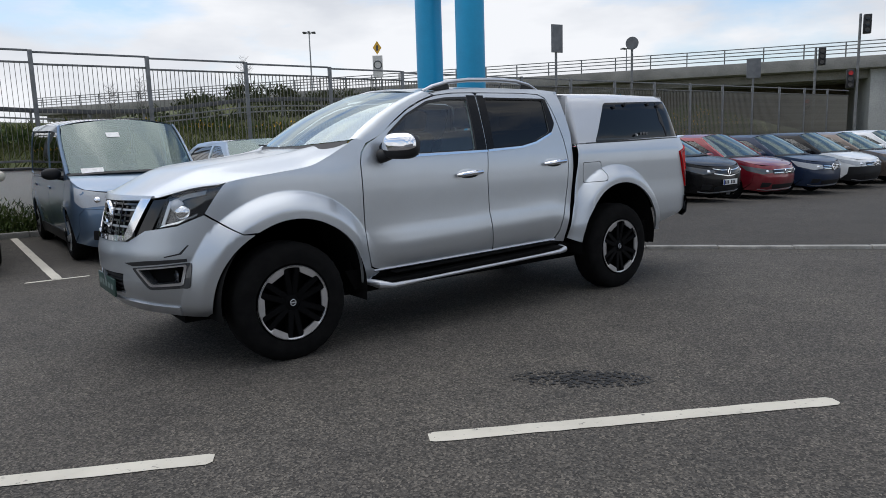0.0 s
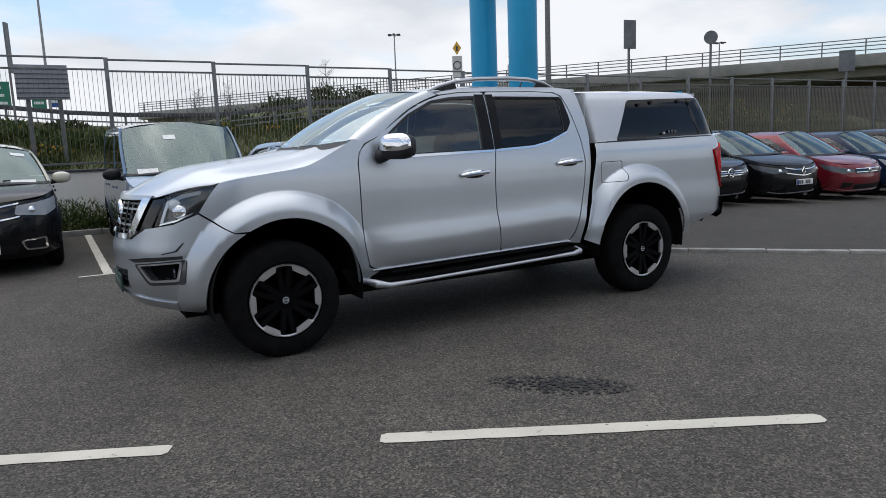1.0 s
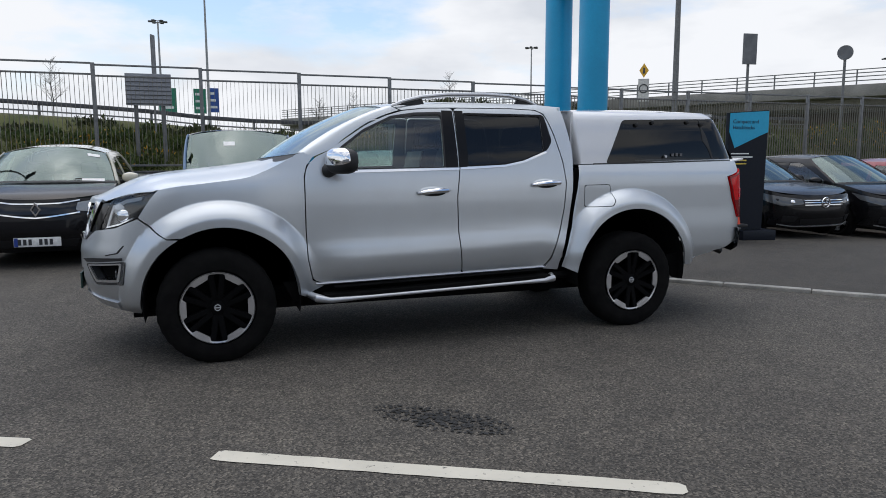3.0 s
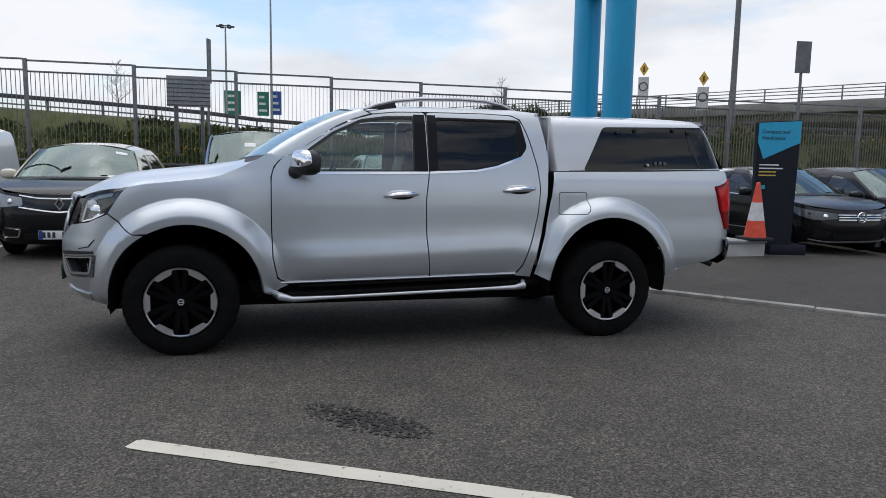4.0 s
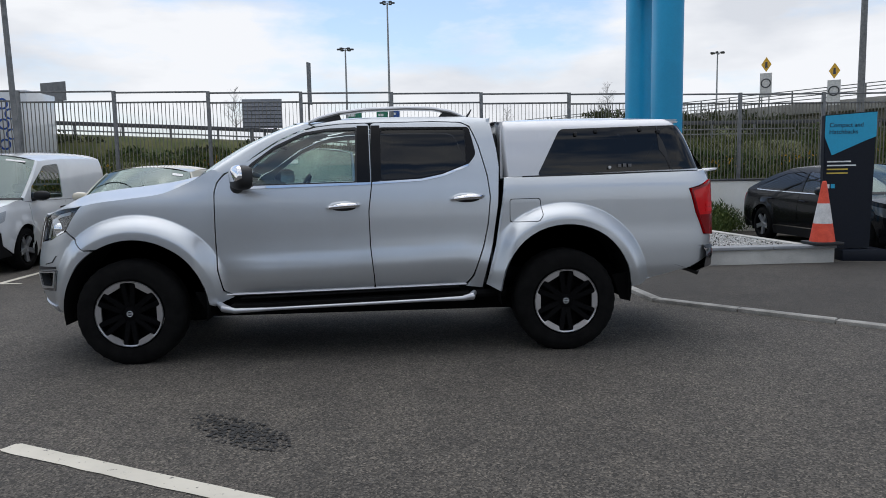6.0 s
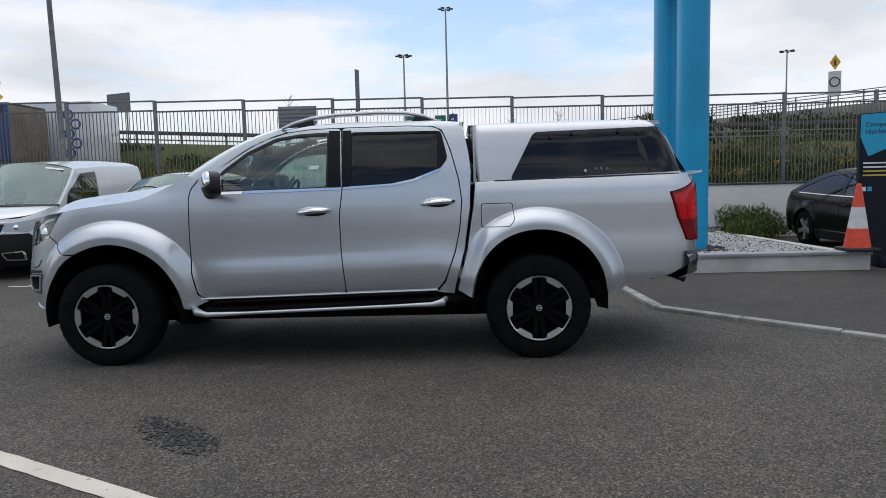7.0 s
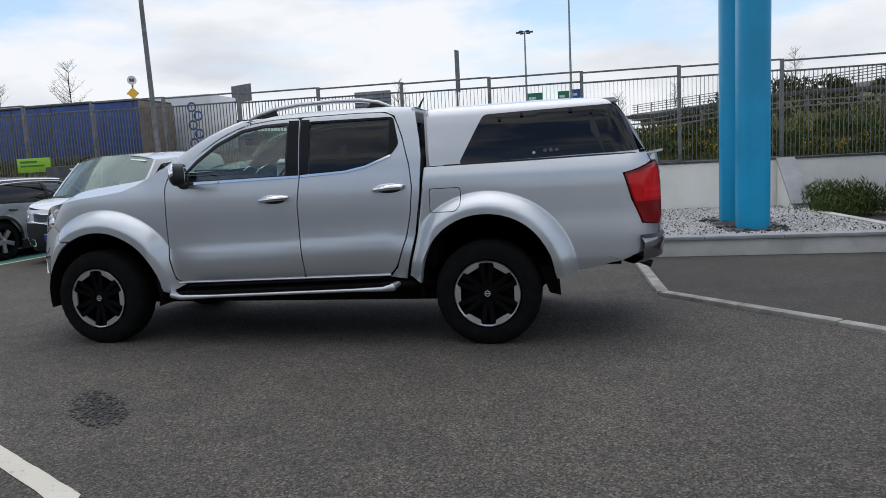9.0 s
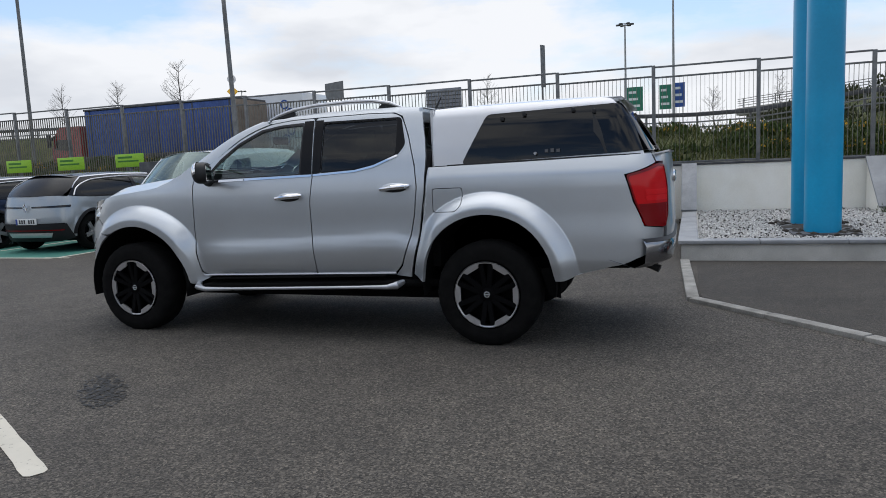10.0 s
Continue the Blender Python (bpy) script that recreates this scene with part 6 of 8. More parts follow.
        moved(b, Matrix.Translation(pp + nn * 0.006) @ (-nn).to_track_quat("X", "Z").to_matrix().to_4x4())
        if mir:
            moved(b, Matrix.Diagonal((1, -1, 1, 1)))
        part("bulb_lens", b, M_CHROME, h)
        tl = [(sk.rw(hw * 0.93, tail[1] - 0.17), tail[1] - 0.17), (sk.rw(hw * 0.93, tail[1] - 0.215), tail[1] - 0.215), (sk.rw(hw * 0.12, tail[1] - 0.215), tail[1] - 0.215), (sk.rw(hw * 0.12, tail[1] - 0.185), tail[1] - 0.185)] if strip else X((L - 0.34, tail[1] - 0.08), (L - 0.22, tail[1] - 0.30)) + [(sk.rw(hw * 0.62, tail[1] - 0.30), tail[1] - 0.30), (sk.rw(hw * 0.62, tail[1] - 0.14), tail[1] - 0.14)]
        part("tail_lamp", skin_panel(sk, rounded(tl, 0.02, 2), lift=0.006, turn=0.02, step=step, mirror=mir), M_GLOSSBLACK if strip else M_REDLENS, t, "dark light bar" if strip else "red tail lamp")
        # fog pocket
        fp = [(sk.fw(hw * 0.80, 0.30), 0.30), (sk.fw(hw * 0.80, 0.42), 0.42), (sk.fw(hw * 0.55, 0.40), 0.40), (sk.fw(hw * 0.60, 0.31), 0.31)]
        fo_ = part("fog_pocket", skin_panel(sk, rounded(fp, 0.02, 2), lift=0.004, turn=0.01, step=step, mirror=mir), M_SILLBLACK, t)
        if grille == "swoosh" and not sweep:
            part("fog_trim", skin_panel(sk, rounded([(sk.fw(hw * 0.82, 0.285), 0.285), (sk.fw(hw * 0.82, 0.435), 0.435), (sk.fw(hw * 0.52, 0.415), 0.415), (sk.fw(hw * 0.57, 0.295), 0.295)], 0.03, 2), [rounded([(sk.fw(hw * 0.795, 0.305), 0.305), (sk.fw(hw * 0.795, 0.418), 0.418), (sk.fw(hw * 0.55, 0.40), 0.40), (sk.fw(hw * 0.59, 0.312), 0.312)], 0.02, 2)], lift=0.010, turn=0.012, step=step, mirror=mir), M_CHROME, fo_, "chrome fog lamp surround")
        for cx in (ax1, ax2):
            lb = bmesh.new()
            rim_pts = arc(cx, r, ar + 0.003, -20, 200, 20)
            lo = [(lb.verts.new((px, (hw - 0.40) * sd, pz)), lb.verts.new((px, (hw - 0.015) * sd, pz))) for px, pz in rim_pts]
            for a, bb in zip(lo, lo[1:]):
                lb.faces.new((a[0], a[1], bb[1], bb[0]))
            lb.faces.new([a[0] for a in lo])
            part("arch_liner", lb, M_DARK, t)
            add_wheel(t, cx, (hw - 0.03) * sd, r, r, 0.205, r * 0.66, wheel, sd)
    low = lower or body
    # front and rear skins
    split = lamp[2] - 0.02
    part("front_bumper", skin_panel(sk, X((ax1 - ar - 0.005, sill + 0.06), (0.355, 0.42), (0.325, 0.60)) + [(sk.fw(hw * 0.88, split), split), (mid, split), (mid, sill), (sk.fw(hw * 0.7, sill), sill)], step=step, mirror=2), low, t)
    part("nose_panel", skin_panel(sk, X((0.332, 0.605), (0.334, hood(0.34) - 0.006)) + [(sk.fw(hw * 0.75, hood0 + 0.01), hood0 + 0.01), (mid, hood0 - 0.012), (mid, split + 0.004), (sk.fw(hw * 0.88, split + 0.004), split + 0.004)], step=step, mirror=2), body, t)
    part("rear_bumper", skin_panel(sk, X((ax2 + ar + 0.005, sill + 0.08), (L - 0.18, 0.55)) + [(sk.rw(hw * 0.9, 0.55), 0.55), (rmid, 0.55), (rmid, sill + 0.02), (sk.rw(hw * 0.7, sill + 0.02), sill + 0.02)], lift=0.006, step=step, mirror=2), low if clad or van else body, t)
    part("tailgate", skin_panel(sk, X((L - 0.16, 0.56), (L - 0.22, tail[1] - 0.14), (L - 0.30, tail[1] - 0.02)) + [(sk.rw(hw * 0.75, tail[1]), tail[1]), (rmid, tail[1] + 0.01), (rmid, 0.56), (sk.rw(hw * 0.9, 0.56), 0.56)], step=step, mirror=2), body, t)
    # grille
    gz0, gz1 = lamp[2] - 0.005, lamp[3] - 0.03
    gw = lamp[0] + 0.02
    gp = part("grille", skin_panel(sk, [(mid, gz0), (mid, gz1)] + [(sk.fw(gw, gz1), gz1), (sk.fw(gw * 0.92, gz0), gz0)], lift=0.005, turn=0.012, step=step, mirror=2), M_GLOSSBLACK, t, "gloss black grille")
    if grille == "star":
        for k in range(3):
            z = gz0 + 0.02 + (gz1 - gz0 - 0.04) * k / 2
            part("grille_bar", skin_panel(sk, [(mid, z - 0.006), (mid, z + 0.006), (sk.fw(gw * 0.93, z + 0.006), z + 0.006), (sk.fw(gw * 0.93, z - 0.006), z - 0.006)], lift=0.012, turn=0.008, step=0.1, mirror=2), M_CHROME, gp)
        emboss(gp, "emblem", "star", nose((gz0 + gz1) / 2) - 0.02, (gz0 + gz1) / 2, 0.095, M_CHROME)
    elif grille == "swoosh":
        for zz, dz in ((gz0 - 0.012, 0.0), (gz1 - 0.0, 0.0)):
            pts_l = [(mid, zz - 0.035 - 0.008), (mid, zz - 0.035 + 0.008)] if zz < gz1 - 0.05 else [(mid, zz - 0.02), (mid, zz - 0.006)]
            part("grille_bar", skin_panel(sk, pts_l + [(sk.fw(gw * 0.55, zz + 0.0), zz + 0.0), (sk.fw(gw * 1.05, zz + 0.035), zz + 0.035), (sk.fw(gw * 1.05, zz + 0.02), zz + 0.02), (sk.fw(gw * 0.55, zz - 0.016), zz - 0.016)], lift=0.014, turn=0.01, step=0.06, mirror=2), M_CHROME, gp, "chrome grille line")
        emboss(gp, "emblem", "diamond", nose((gz0 + gz1) / 2) - 0.014, (gz0 + gz1) / 2 - 0.01, 0.075, M_CHROME)
    else:
        for k in range(2):
            z = gz0 + 0.03 + 0.07 * k
            part("grille_bar", skin_panel(sk, [(mid, z - 0.007), (mid, z + 0.007), (sk.fw(gw * 0.9, z + 0.007), z + 0.007), (sk.fw(gw * 0.9, z - 0.007), z - 0.007)], lift=0.012, turn=0.008, step=0.1, mirror=2), M_CHROME, gp)
        emboss(gp, "emblem", badge, nose((gz0 + gz1) / 2) - 0.014, (gz0 + gz1) / 2, 0.055 if badge == "ring" else 0.075, M_CHROME)
    part("lower_grille", skin_panel(sk, [(mid, 0.26), (mid, 0.36), (sk.fw(hw * 0.52, 0.36), 0.36), (sk.fw(hw * 0.47, 0.26), 0.26)], lift=0.004, turn=0.01, step=step, mirror=2), M_SILLBLACK, t, "black lower grille")
    if sweep:
        part("lower_trim", skin_panel(sk, [(mid, 0.222), (mid, 0.236), (sk.fw(hw * 0.60, 0.240), 0.240), (sk.fw(hw * 0.84, 0.275), 0.275), (sk.fw(hw * 0.84, 0.262), 0.262), (sk.fw(hw * 0.60, 0.226), 0.226)], lift=0.008, turn=0.01, step=step, mirror=2), M_SATIN, t, "satin silver lip")
    if plate_front:
        plate(t, nose(plate_z) - 0.012, plate_z, -1)
    if strip:
        part("rear_insert", skin_panel(sk, [(rmid, 0.30), (rmid, 0.385), (sk.rw(hw * 0.62, 0.385), 0.385), (sk.rw(hw * 0.56, 0.30), 0.30)], lift=0.012, turn=0.012, step=step, mirror=2), M_SATIN, t, "satin silver bumper insert")
        part("reflector_line", skin_panel(sk, [(rmid, 0.425), (rmid, 0.440), (sk.rw(hw * 0.84, 0.440), 0.440), (sk.rw(hw * 0.84, 0.425), 0.425)], lift=0.012, turn=0.008, step=step, mirror=2), M_REDDARK, t, "thin red reflector line")
        emboss(t, "emblem", "diamond", L + 0.006, tail[1] - 0.20, 0.07, M_CHROME)
        for mir in (0, 1):
            arch_o = [(p, z + 0.012) for p, z in roofl] + [(p, z + 0.012) for p, z in D[:2]]
            part("roof_trim", skin_panel(sk, arch_o + [(p, z - 0.020) for p, z in arch_o[::-1]], lift=0.006, turn=0.006, step=step, mirror=mir), M_SATIN, t, "satin silver roof line")
    if plate_rear:
        plate(t, L + 0.004, 0.60, 1)
    # shells across the car
    def shell(side, centre, pw=2.3):
        rows = []
        for (sx_, sz_), (cx_, cz_) in zip(side, centre):
            x0, w0 = sk.base(sk.sx(sx_, sz_), sz_)
            rows.append([(x0 + (cx_ - x0) * (1 - wv ** pw), -(w0 - 0.004) * wv, sz_ + (cz_ - sz_) * (1 - wv ** pw)) for wv in [1 - j / 10 for j in range(11)]])
        return rows
    n = 10
    hs = [(0.30 + (cowl[0] + 0.04 - 0.30) * k / n, hood(0.30 + (cowl[0] + 0.04 - 0.30) * k / n) + 0.004) for k in range(n + 1)]
    hc = [(0.085 + (cowl[0] - 0.16 - 0.085) * k / n, hood0 - 0.008 + (cowl[1] + 0.02 - hood0) * (k / n) ** 0.62) for k in range(n + 1)]
    part("bonnet", thick(loft(shell(hs, hc)), 0.004), body, t, angle=50)
    rs = [(roof1[0] + (roof2[0] - roof1[0]) * k / 8, zr1 + (zr2 - zr1) * k / 8 + 0.025 * math.sin(math.pi * k / 8)) for k in range(9)]
    rc = [(roof1[0] - 0.10 + (roof2[0] + 0.08 - roof1[0] + 0.10) * k / 8, zr1 + (zr2 - zr1) * k / 8 + (H - ztop) * (0.55 + 0.45 * math.sin(math.pi * (0.15 + 0.7 * k / 8)))) for k in range(9)]
    ws = [(cowl[0] + 0.08 + (roof1[0] - cowl[0] - 0.08) * k / 8, cowl[1] + (zr1 - cowl[1]) * k / 8) for k in range(9)]
    wc = [(cowl[0] - 0.18 + (roof1[0] - 0.10 - cowl[0] + 0.18) * k / 8, cowl[1] + 0.02 + (rc[0][1] - cowl[1] - 0.02) * k / 8 + 0.02 * math.sin(math.pi * k / 8)) for k in range(9)]
    wr = shell(ws, wc)
    part("windscreen", loft(wr), M_SCREEN, t, "windscreen glass")
    for i, j, side, pw, ph in papers:
        a, b, c = Vector(wr[i][j]), Vector(wr[i + 1][j]), Vector(wr[i][j - 1])
        for v in (a, b, c):
            v.y *= side
        up, ac = (b - a).normalized(), (c - a).normalized()
        nn = ac.cross(up).normalized()
        if nn.x > 0:
            nn = -nn
        o = a + nn * 0.004
        bm = bmesh.new()
        q = [bm.verts.new(o + ac * (pw * k) + up * (ph * m_)) for k, m_ in ((0, 0), (1, 0), (1, 1), (0, 1))]
        e = [bm.verts.new(v.co - nn * 0.003) for v in q]
        bm.faces.new(q), bm.faces.new(e[::-1])
        for k in range(4):
            bm.faces.new((q[k], e[k], e[(k + 1) % 4], q[(k + 1) % 4]))
        bmesh.ops.recalc_face_normals(bm, faces=bm.faces)
        part("screen_sticker", bm, M_PLATE, t, "white paper on the windscreen", smooth=False)
    for side in (1, -1):
        part("screen_pillar", loft([[(p[0][0] - 0.012, (p[0][1] - 0.012) * side, p[0][2]), (p[0][0] - 0.03, p[0][1] * 0.985 * side, p[0][2] + 0.022), (p[1][0] * 0.35 + p[0][0] * 0.65 - 0.004, (p[1][1] * 0.35 + p[0][1] * 0.65) * side, p[1][2] * 0.35 + p[0][2] * 0.65 + 0.012)] for p in wr], both=False), rp, t)
    part("wiper", tube([(wr[0][6][0] + 0.04, wr[0][6][1], wr[0][6][2] + 0.03), (wr[0][2][0] + 0.06, wr[0][2][1], wr[0][2][2] + 0.035)], 0.010, 6), M_SILLBLACK, t)
    part("scuttle", loft([[(p[0] - 0.09, p[1], p[2] - 0.012), (p[0] + 0.015, p[1], p[2] + 0.012)] for p in wr[0]]), M_SILLBLACK, t)
    part("roof", thick(loft(shell(rs, rc, 3.0)), 0.004), rp, t, angle=50)
    gs = [(roof2[0] + (tail[0] - roof2[0]) * k / 6, zr2 + (tail[1] - zr2) * (k / 6) ** 1.25) for k in range(7)]
    gc = [(rc[-1][0] + (tail[0] + 0.14 - rc[-1][0]) * k / 6, rc[-1][1] + (tail[1] + 0.01 - rc[-1][1]) * (k / 6) ** 1.3) for k in range(7)]
    part("rear_glass", loft(shell(gs, gc)), body if van else M_PILLARBLACK if strip else M_PRIVACY, t)
    if not van:
        part("rear_spoiler", loft([[(p[0] - 0.02, p[1] * 0.96, p[2] + 0.008), (p[0] + 0.10, p[1] * 0.90, p[2] - 0.008), (p[0] + 0.02, p[1] * 0.92, p[2] - 0.03)] for p in shell(gs, gc)[0]]), rp, t)
    # inside
    sh = bmesh.new()
    add_box(sh, ax1 + ar + 0.03, ax2 - ar - 0.03, -hw + 0.10, hw - 0.10, 0.18, 0.42)
    part("floor_pan", sh, M_DARK, t, smooth=False)
    part("engine_bay", box(0.20, cowl[0] + 0.1, -hw + 0.42, hw - 0.42, 0.2, hood0 - 0.05), M_DARK, t, smooth=False)
    part("boot_box", box(ax2 - 0.2, L - 0.30, -hw + 0.45, hw - 0.45, 0.22, belt[1] - 0.10), M_DARK, t, smooth=False)
    da = prism([(cowl[0] - 0.10, 0.80), (cowl[0], belt[0] - 0.01), (cowl[0] + 0.35, belt[0] - 0.02), (cowl[0] + 0.42, belt[0] - 0.12), (cowl[0] + 0.38, 0.6), (cowl[0], 0.6)], -hw + 0.13, hw - 0.13, 0.02)
    part("dashboard", da, M_SEAT, t)
    for x in ((cowl[0] + 0.85,) if van else (cowl[0] + 0.85, cowl[0] + 1.65)):
        for y in (-0.36, 0.36):
            s = part("seat", moved(box(0, 0.12, -0.23, 0.23, 0, 0.56, 0.04), Matrix.Translation((x, y, 0.60)) @ Matrix.Rotation(radians(12), 4, "Y")), M_SEAT, t)
            part("headrest", box(x + 0.13, x + 0.21, y - 0.12, y + 0.12, 1.16, 1.31, 0.03), M_SEAT, s)
    for sd in (-1, 1):
        part("door_lining", box(xd1, xd3, (hw - 0.11) * sd - 0.01, (hw - 0.11) * sd + 0.01, 0.4, belt[0] - 0.03), M_SEAT, t, smooth=False)
    return t


def facing_yard(x, y, z=0.0, turn=0.0):
    """Nose at (x, y), looking out to -y."""
    return pose(x, y, z, 0, 0, 90 + turn)


HATCH = dict(L=4.44, W=1.77, H=1.54, wb=2.70, fo=0.92, r=0.325, cowl=(1.02, 0.99), roof1=(1.85, 1.455), roof2=(3.25, 1.44), tail=(4.05, 1.02), hood0=0.78, belt=(0.94, 1.02), lamp=(0.44, 0.70, 0.625, 0.735), sweep=0.20, lamp_mat=lens("dark_headlamp", (0.10, 0.105, 0.11)))
P_MPV = paint("blue_grey_paint", (0.13, 0.195, 0.285), 0.6, 0.33, 0.08)
P_BLACK = paint("black_paint", (0.006, 0.006, 0.007), 0.0, 0.25, 0.1, coat=0.28, dirt=0.02)
P_CREAM = paint("cream_paint", (0.60, 0.56, 0.45), 0.0, 0.35, 0.02)
P_WHITE = paint("white_paint", (0.72, 0.73, 0.73), 0.0, 0.35, 0.02)
P_RED = paint("red_paint", (0.19, 0.010, 0.020), 0.35, 0.32, 0.08)
P_NAVY = paint("navy_paint", (0.012, 0.024, 0.055), 0.2, 0.30, 0.08, coat=0.4, dirt=0.04)
P_GREY = paint("grey_paint", (0.33, 0.36, 0.38), 0.6, 0.33, 0.08)
P_BROWN = paint("bronze_paint", (0.11, 0.085, 0.07), 0.5, 0.33, 0.08)
P_SILV = paint("light_blue_silver_paint", (0.42, 0.47, 0.52), 0.5, 0.33, 0.06)

build_car("people_carrier", facing_yard(0.47, 4.95), "blue-grey tall people carrier parked nose out", "car", P_MPV, L=4.69, W=1.70, H=1.88, wb=2.86, fo=0.88, r=0.315, top=0.85, cowl=(0.80, 1.08), roof1=(1.56, 1.70), roof2=(4.10, 1.775), tail=(4.52, 1.05), hood0=0.86, belt=(1.0, 1.02), lamp=(0.42, 0.76, 0.69, 0.88), lamp_mat=M_LAMPGLASS, glass_mat=M_PRIVACY, dark_mirror=True, wheel="plain", papers=((5, 9, -1, 0.16, 0.10), (0, 5, -1, 0.26, 0.09)))
build_car("small_crossover", facing_yard(-2.04, 4.95), "black small crossover car with cream roof parked nose out", "car", P_BLACK, P_CREAM, L=4.12, W=1.78, H=1.60, wb=2.60, fo=0.85, r=0.335, cowl=(0.95, 1.04), plate_z=0.335, roof1=(1.60, 1.435), roof2=(3.15, 1.475), tail=(3.82, 1.08), hood0=0.86, belt=(1.0, 1.06), grille="swoosh", lamp=(0.44, 0.74, 0.68, 0.84), lamp_mat=M_LAMPGREY, clad=True, papers=((6, 4, 1, 0.16, 0.07), (0, 5, 1, 0.28, 0.06)))
build_car("delivery_van", facing_yard(-4.62, 5.00), "white panel van with black bumper parked nose out", "van", P_WHITE, L=4.49, W=1.86, H=1.90, wb=2.72, fo=0.92, r=0.33, top=0.83, cowl=(0.92, 1.08), roof1=(1.64, 1.665), roof2=(4.10, 1.755), tail=(4.42, 1.10), hood0=0.90, belt=(1.03, 1.06), grille="swoosh", lamp=(0.52, 0.80, 0.70, 0.86), lower=M_SILLBLACK, van=True, clad=False, papers=((7, 5, 1, 0.28, 0.04),))
build_car("electric_hatchback", facing_yard(-7.20, 9.15, 0, 180), "grey electric hatchback with black roof on a green charging bay", "car", P_GREY, P_BLACK, L=4.20, W=1.78, H=1.50, wb=2.68, fo=0.80, r=0.35, cowl=(0.95, 0.98), roof1=(1.70, 1.42), roof2=(3.50, 1.40), tail=(3.98, 1.06), lower=M_SILLBLACK, hood0=0.84, belt=(0.97, 1.06), clad=True, plate_front=False, plate_rear=True, strip=True, wheel="plain")
build_car("electric_hatchback", facing_yard(-9.75, 9.15, 0, 180), "dark electric hatchback on a green charging bay", "car", P_NAVY, P_BLACK, L=4.20, W=1.78, H=1.50, wb=2.68, fo=0.80, r=0.35, cowl=(0.95, 0.98), roof1=(1.70, 1.42), roof2=(3.50, 1.40), tail=(3.98, 1.06), lower=M_SILLBLACK, hood0=0.84, belt=(0.97, 1.06), clad=True, plate_front=False, plate_rear=True, strip=True, wheel="plain")
build_car("hatchback", facing_yard(2.85, 5.35), "pale blue-silver hatchback parked nose out behind the truck", "car", P_SILV, **dict(HATCH, H=1.50))
build_car("saloon_car", facing_yard(9.88, 4.35, ground_z(9.9, 5)), "black saloon car with chrome grille bars parked nose out", "car", P_BLACK, L=4.69, W=1.81, H=1.44, wb=2.84, fo=0.80, r=0.33, cowl=(1.25, 0.95), roof1=(2.05, 1.37), roof2=(3.15, 1.36), tail=(4.30, 1.0), hood0=0.76, belt=(0.90, 0.98), grille="star", lamp=(0.42, 0.74, 0.58, 0.72), plate_front=False, wheel="plain", bright_trim=True, sweep=0.12, lamp_mat=bpy.data.materials["dark_headlamp"], group="row of parked cars")
ROW = [(11.95, P_BLACK, "black hatchback parked in a row, nose out", True), (14.25, P_RED, "dark red hatchback parked in a row, nose out", False), (16.55, P_NAVY, "navy hatchback parked in a row, nose out", False), (18.9, P_WHITE, "white hatchback with black nose parked in a row", False), (21.2, P_BROWN, "bronze-brown hatchback parked in a row", False), (23.5, P_WHITE, "white hatchback parked in a row", False), (25.8, P_GREY, "grey hatchback parked in a row", False), (28.1, P_BLACK, "black hatchback parked in a row", False)]
ROWKIND = [dict(grille="swoosh", roof1=(1.90, 1.44), tail=(4.15, 1.04)), dict(badge="ring", lamp=(0.46, 0.70, 0.60, 0.72)), dict(grille="star", lamp_mat=M_LAMPGLASS, hood0=0.82, lamp=(0.42, 0.68, 0.63, 0.77)), dict(lower=M_SILLBLACK, badge="ring", lamp_mat=M_LAMPGLASS)]
for k, (x, pnt, lab, pf) in enumerate(ROW):
    build_car("hatchback", facing_yard(x, 4.25 - 0.02 * k, ground_z(x, 5)), lab, "car", pnt, P_BLACK if k == 3 else None, **{**HATCH, **dict(H=1.54 + 0.02 * (k % 2), plate_front=pf, group="row of parked cars", step=0.10), **ROWKIND[k % 4]})


# ---- totem, cone, small things in the yard ----
def text_mesh(body, size, mat, name):
    cu = bpy.data.curves.new(name, "FONT")
    cu.body, cu.size, cu.extrude = body, size, 0.002
    ob = bpy.data.objects.new(name, cu)
    scene.collection.objects.link(ob)
    bpy.context.view_layer.update()
    me = bpy.data.meshes.new_from_object(ob.evaluated_get(bpy.context.evaluated_depsgraph_get()))
    bpy.data.objects.remove(ob)
    me.materials.clear()
    me.materials.append(mat)
    return me


M_TOTEM = plain("totem_dark", (0.007, 0.010, 0.017), 0.45, spec=0.2)
M_CYAN = plain("totem_cyan", (0.010, 0.34, 0.56), 0.4, vary=0.05)
M_CYANDARK = plain("totem_text", (0.008, 0.05, 0.09), 0.5)
M_YELLOW = plain("totem_yellow", (0.55, 0.40, 0.06), 0.5)
M_WHITEPRINT = plain("white_print", (0.7, 0.72, 0.72), 0.5)
M_ORANGE = surface("cone_orange", (0.62, 0.055, 0.022), (0.75, 0.085, 0.035), 9, 0.55, 0, 60, 0.05, 0.001, grain=0.12)
M_CONEWHITE = surface("cone_sleeve", (0.52, 0.51, 0.49), (0.68, 0.67, 0.65), 9, 0.5, 0, 60, 0.05, 0.001, grain=0.12)
M_LIME = plain("lime_sign", (0.30, 0.56, 0.03), 0.45)


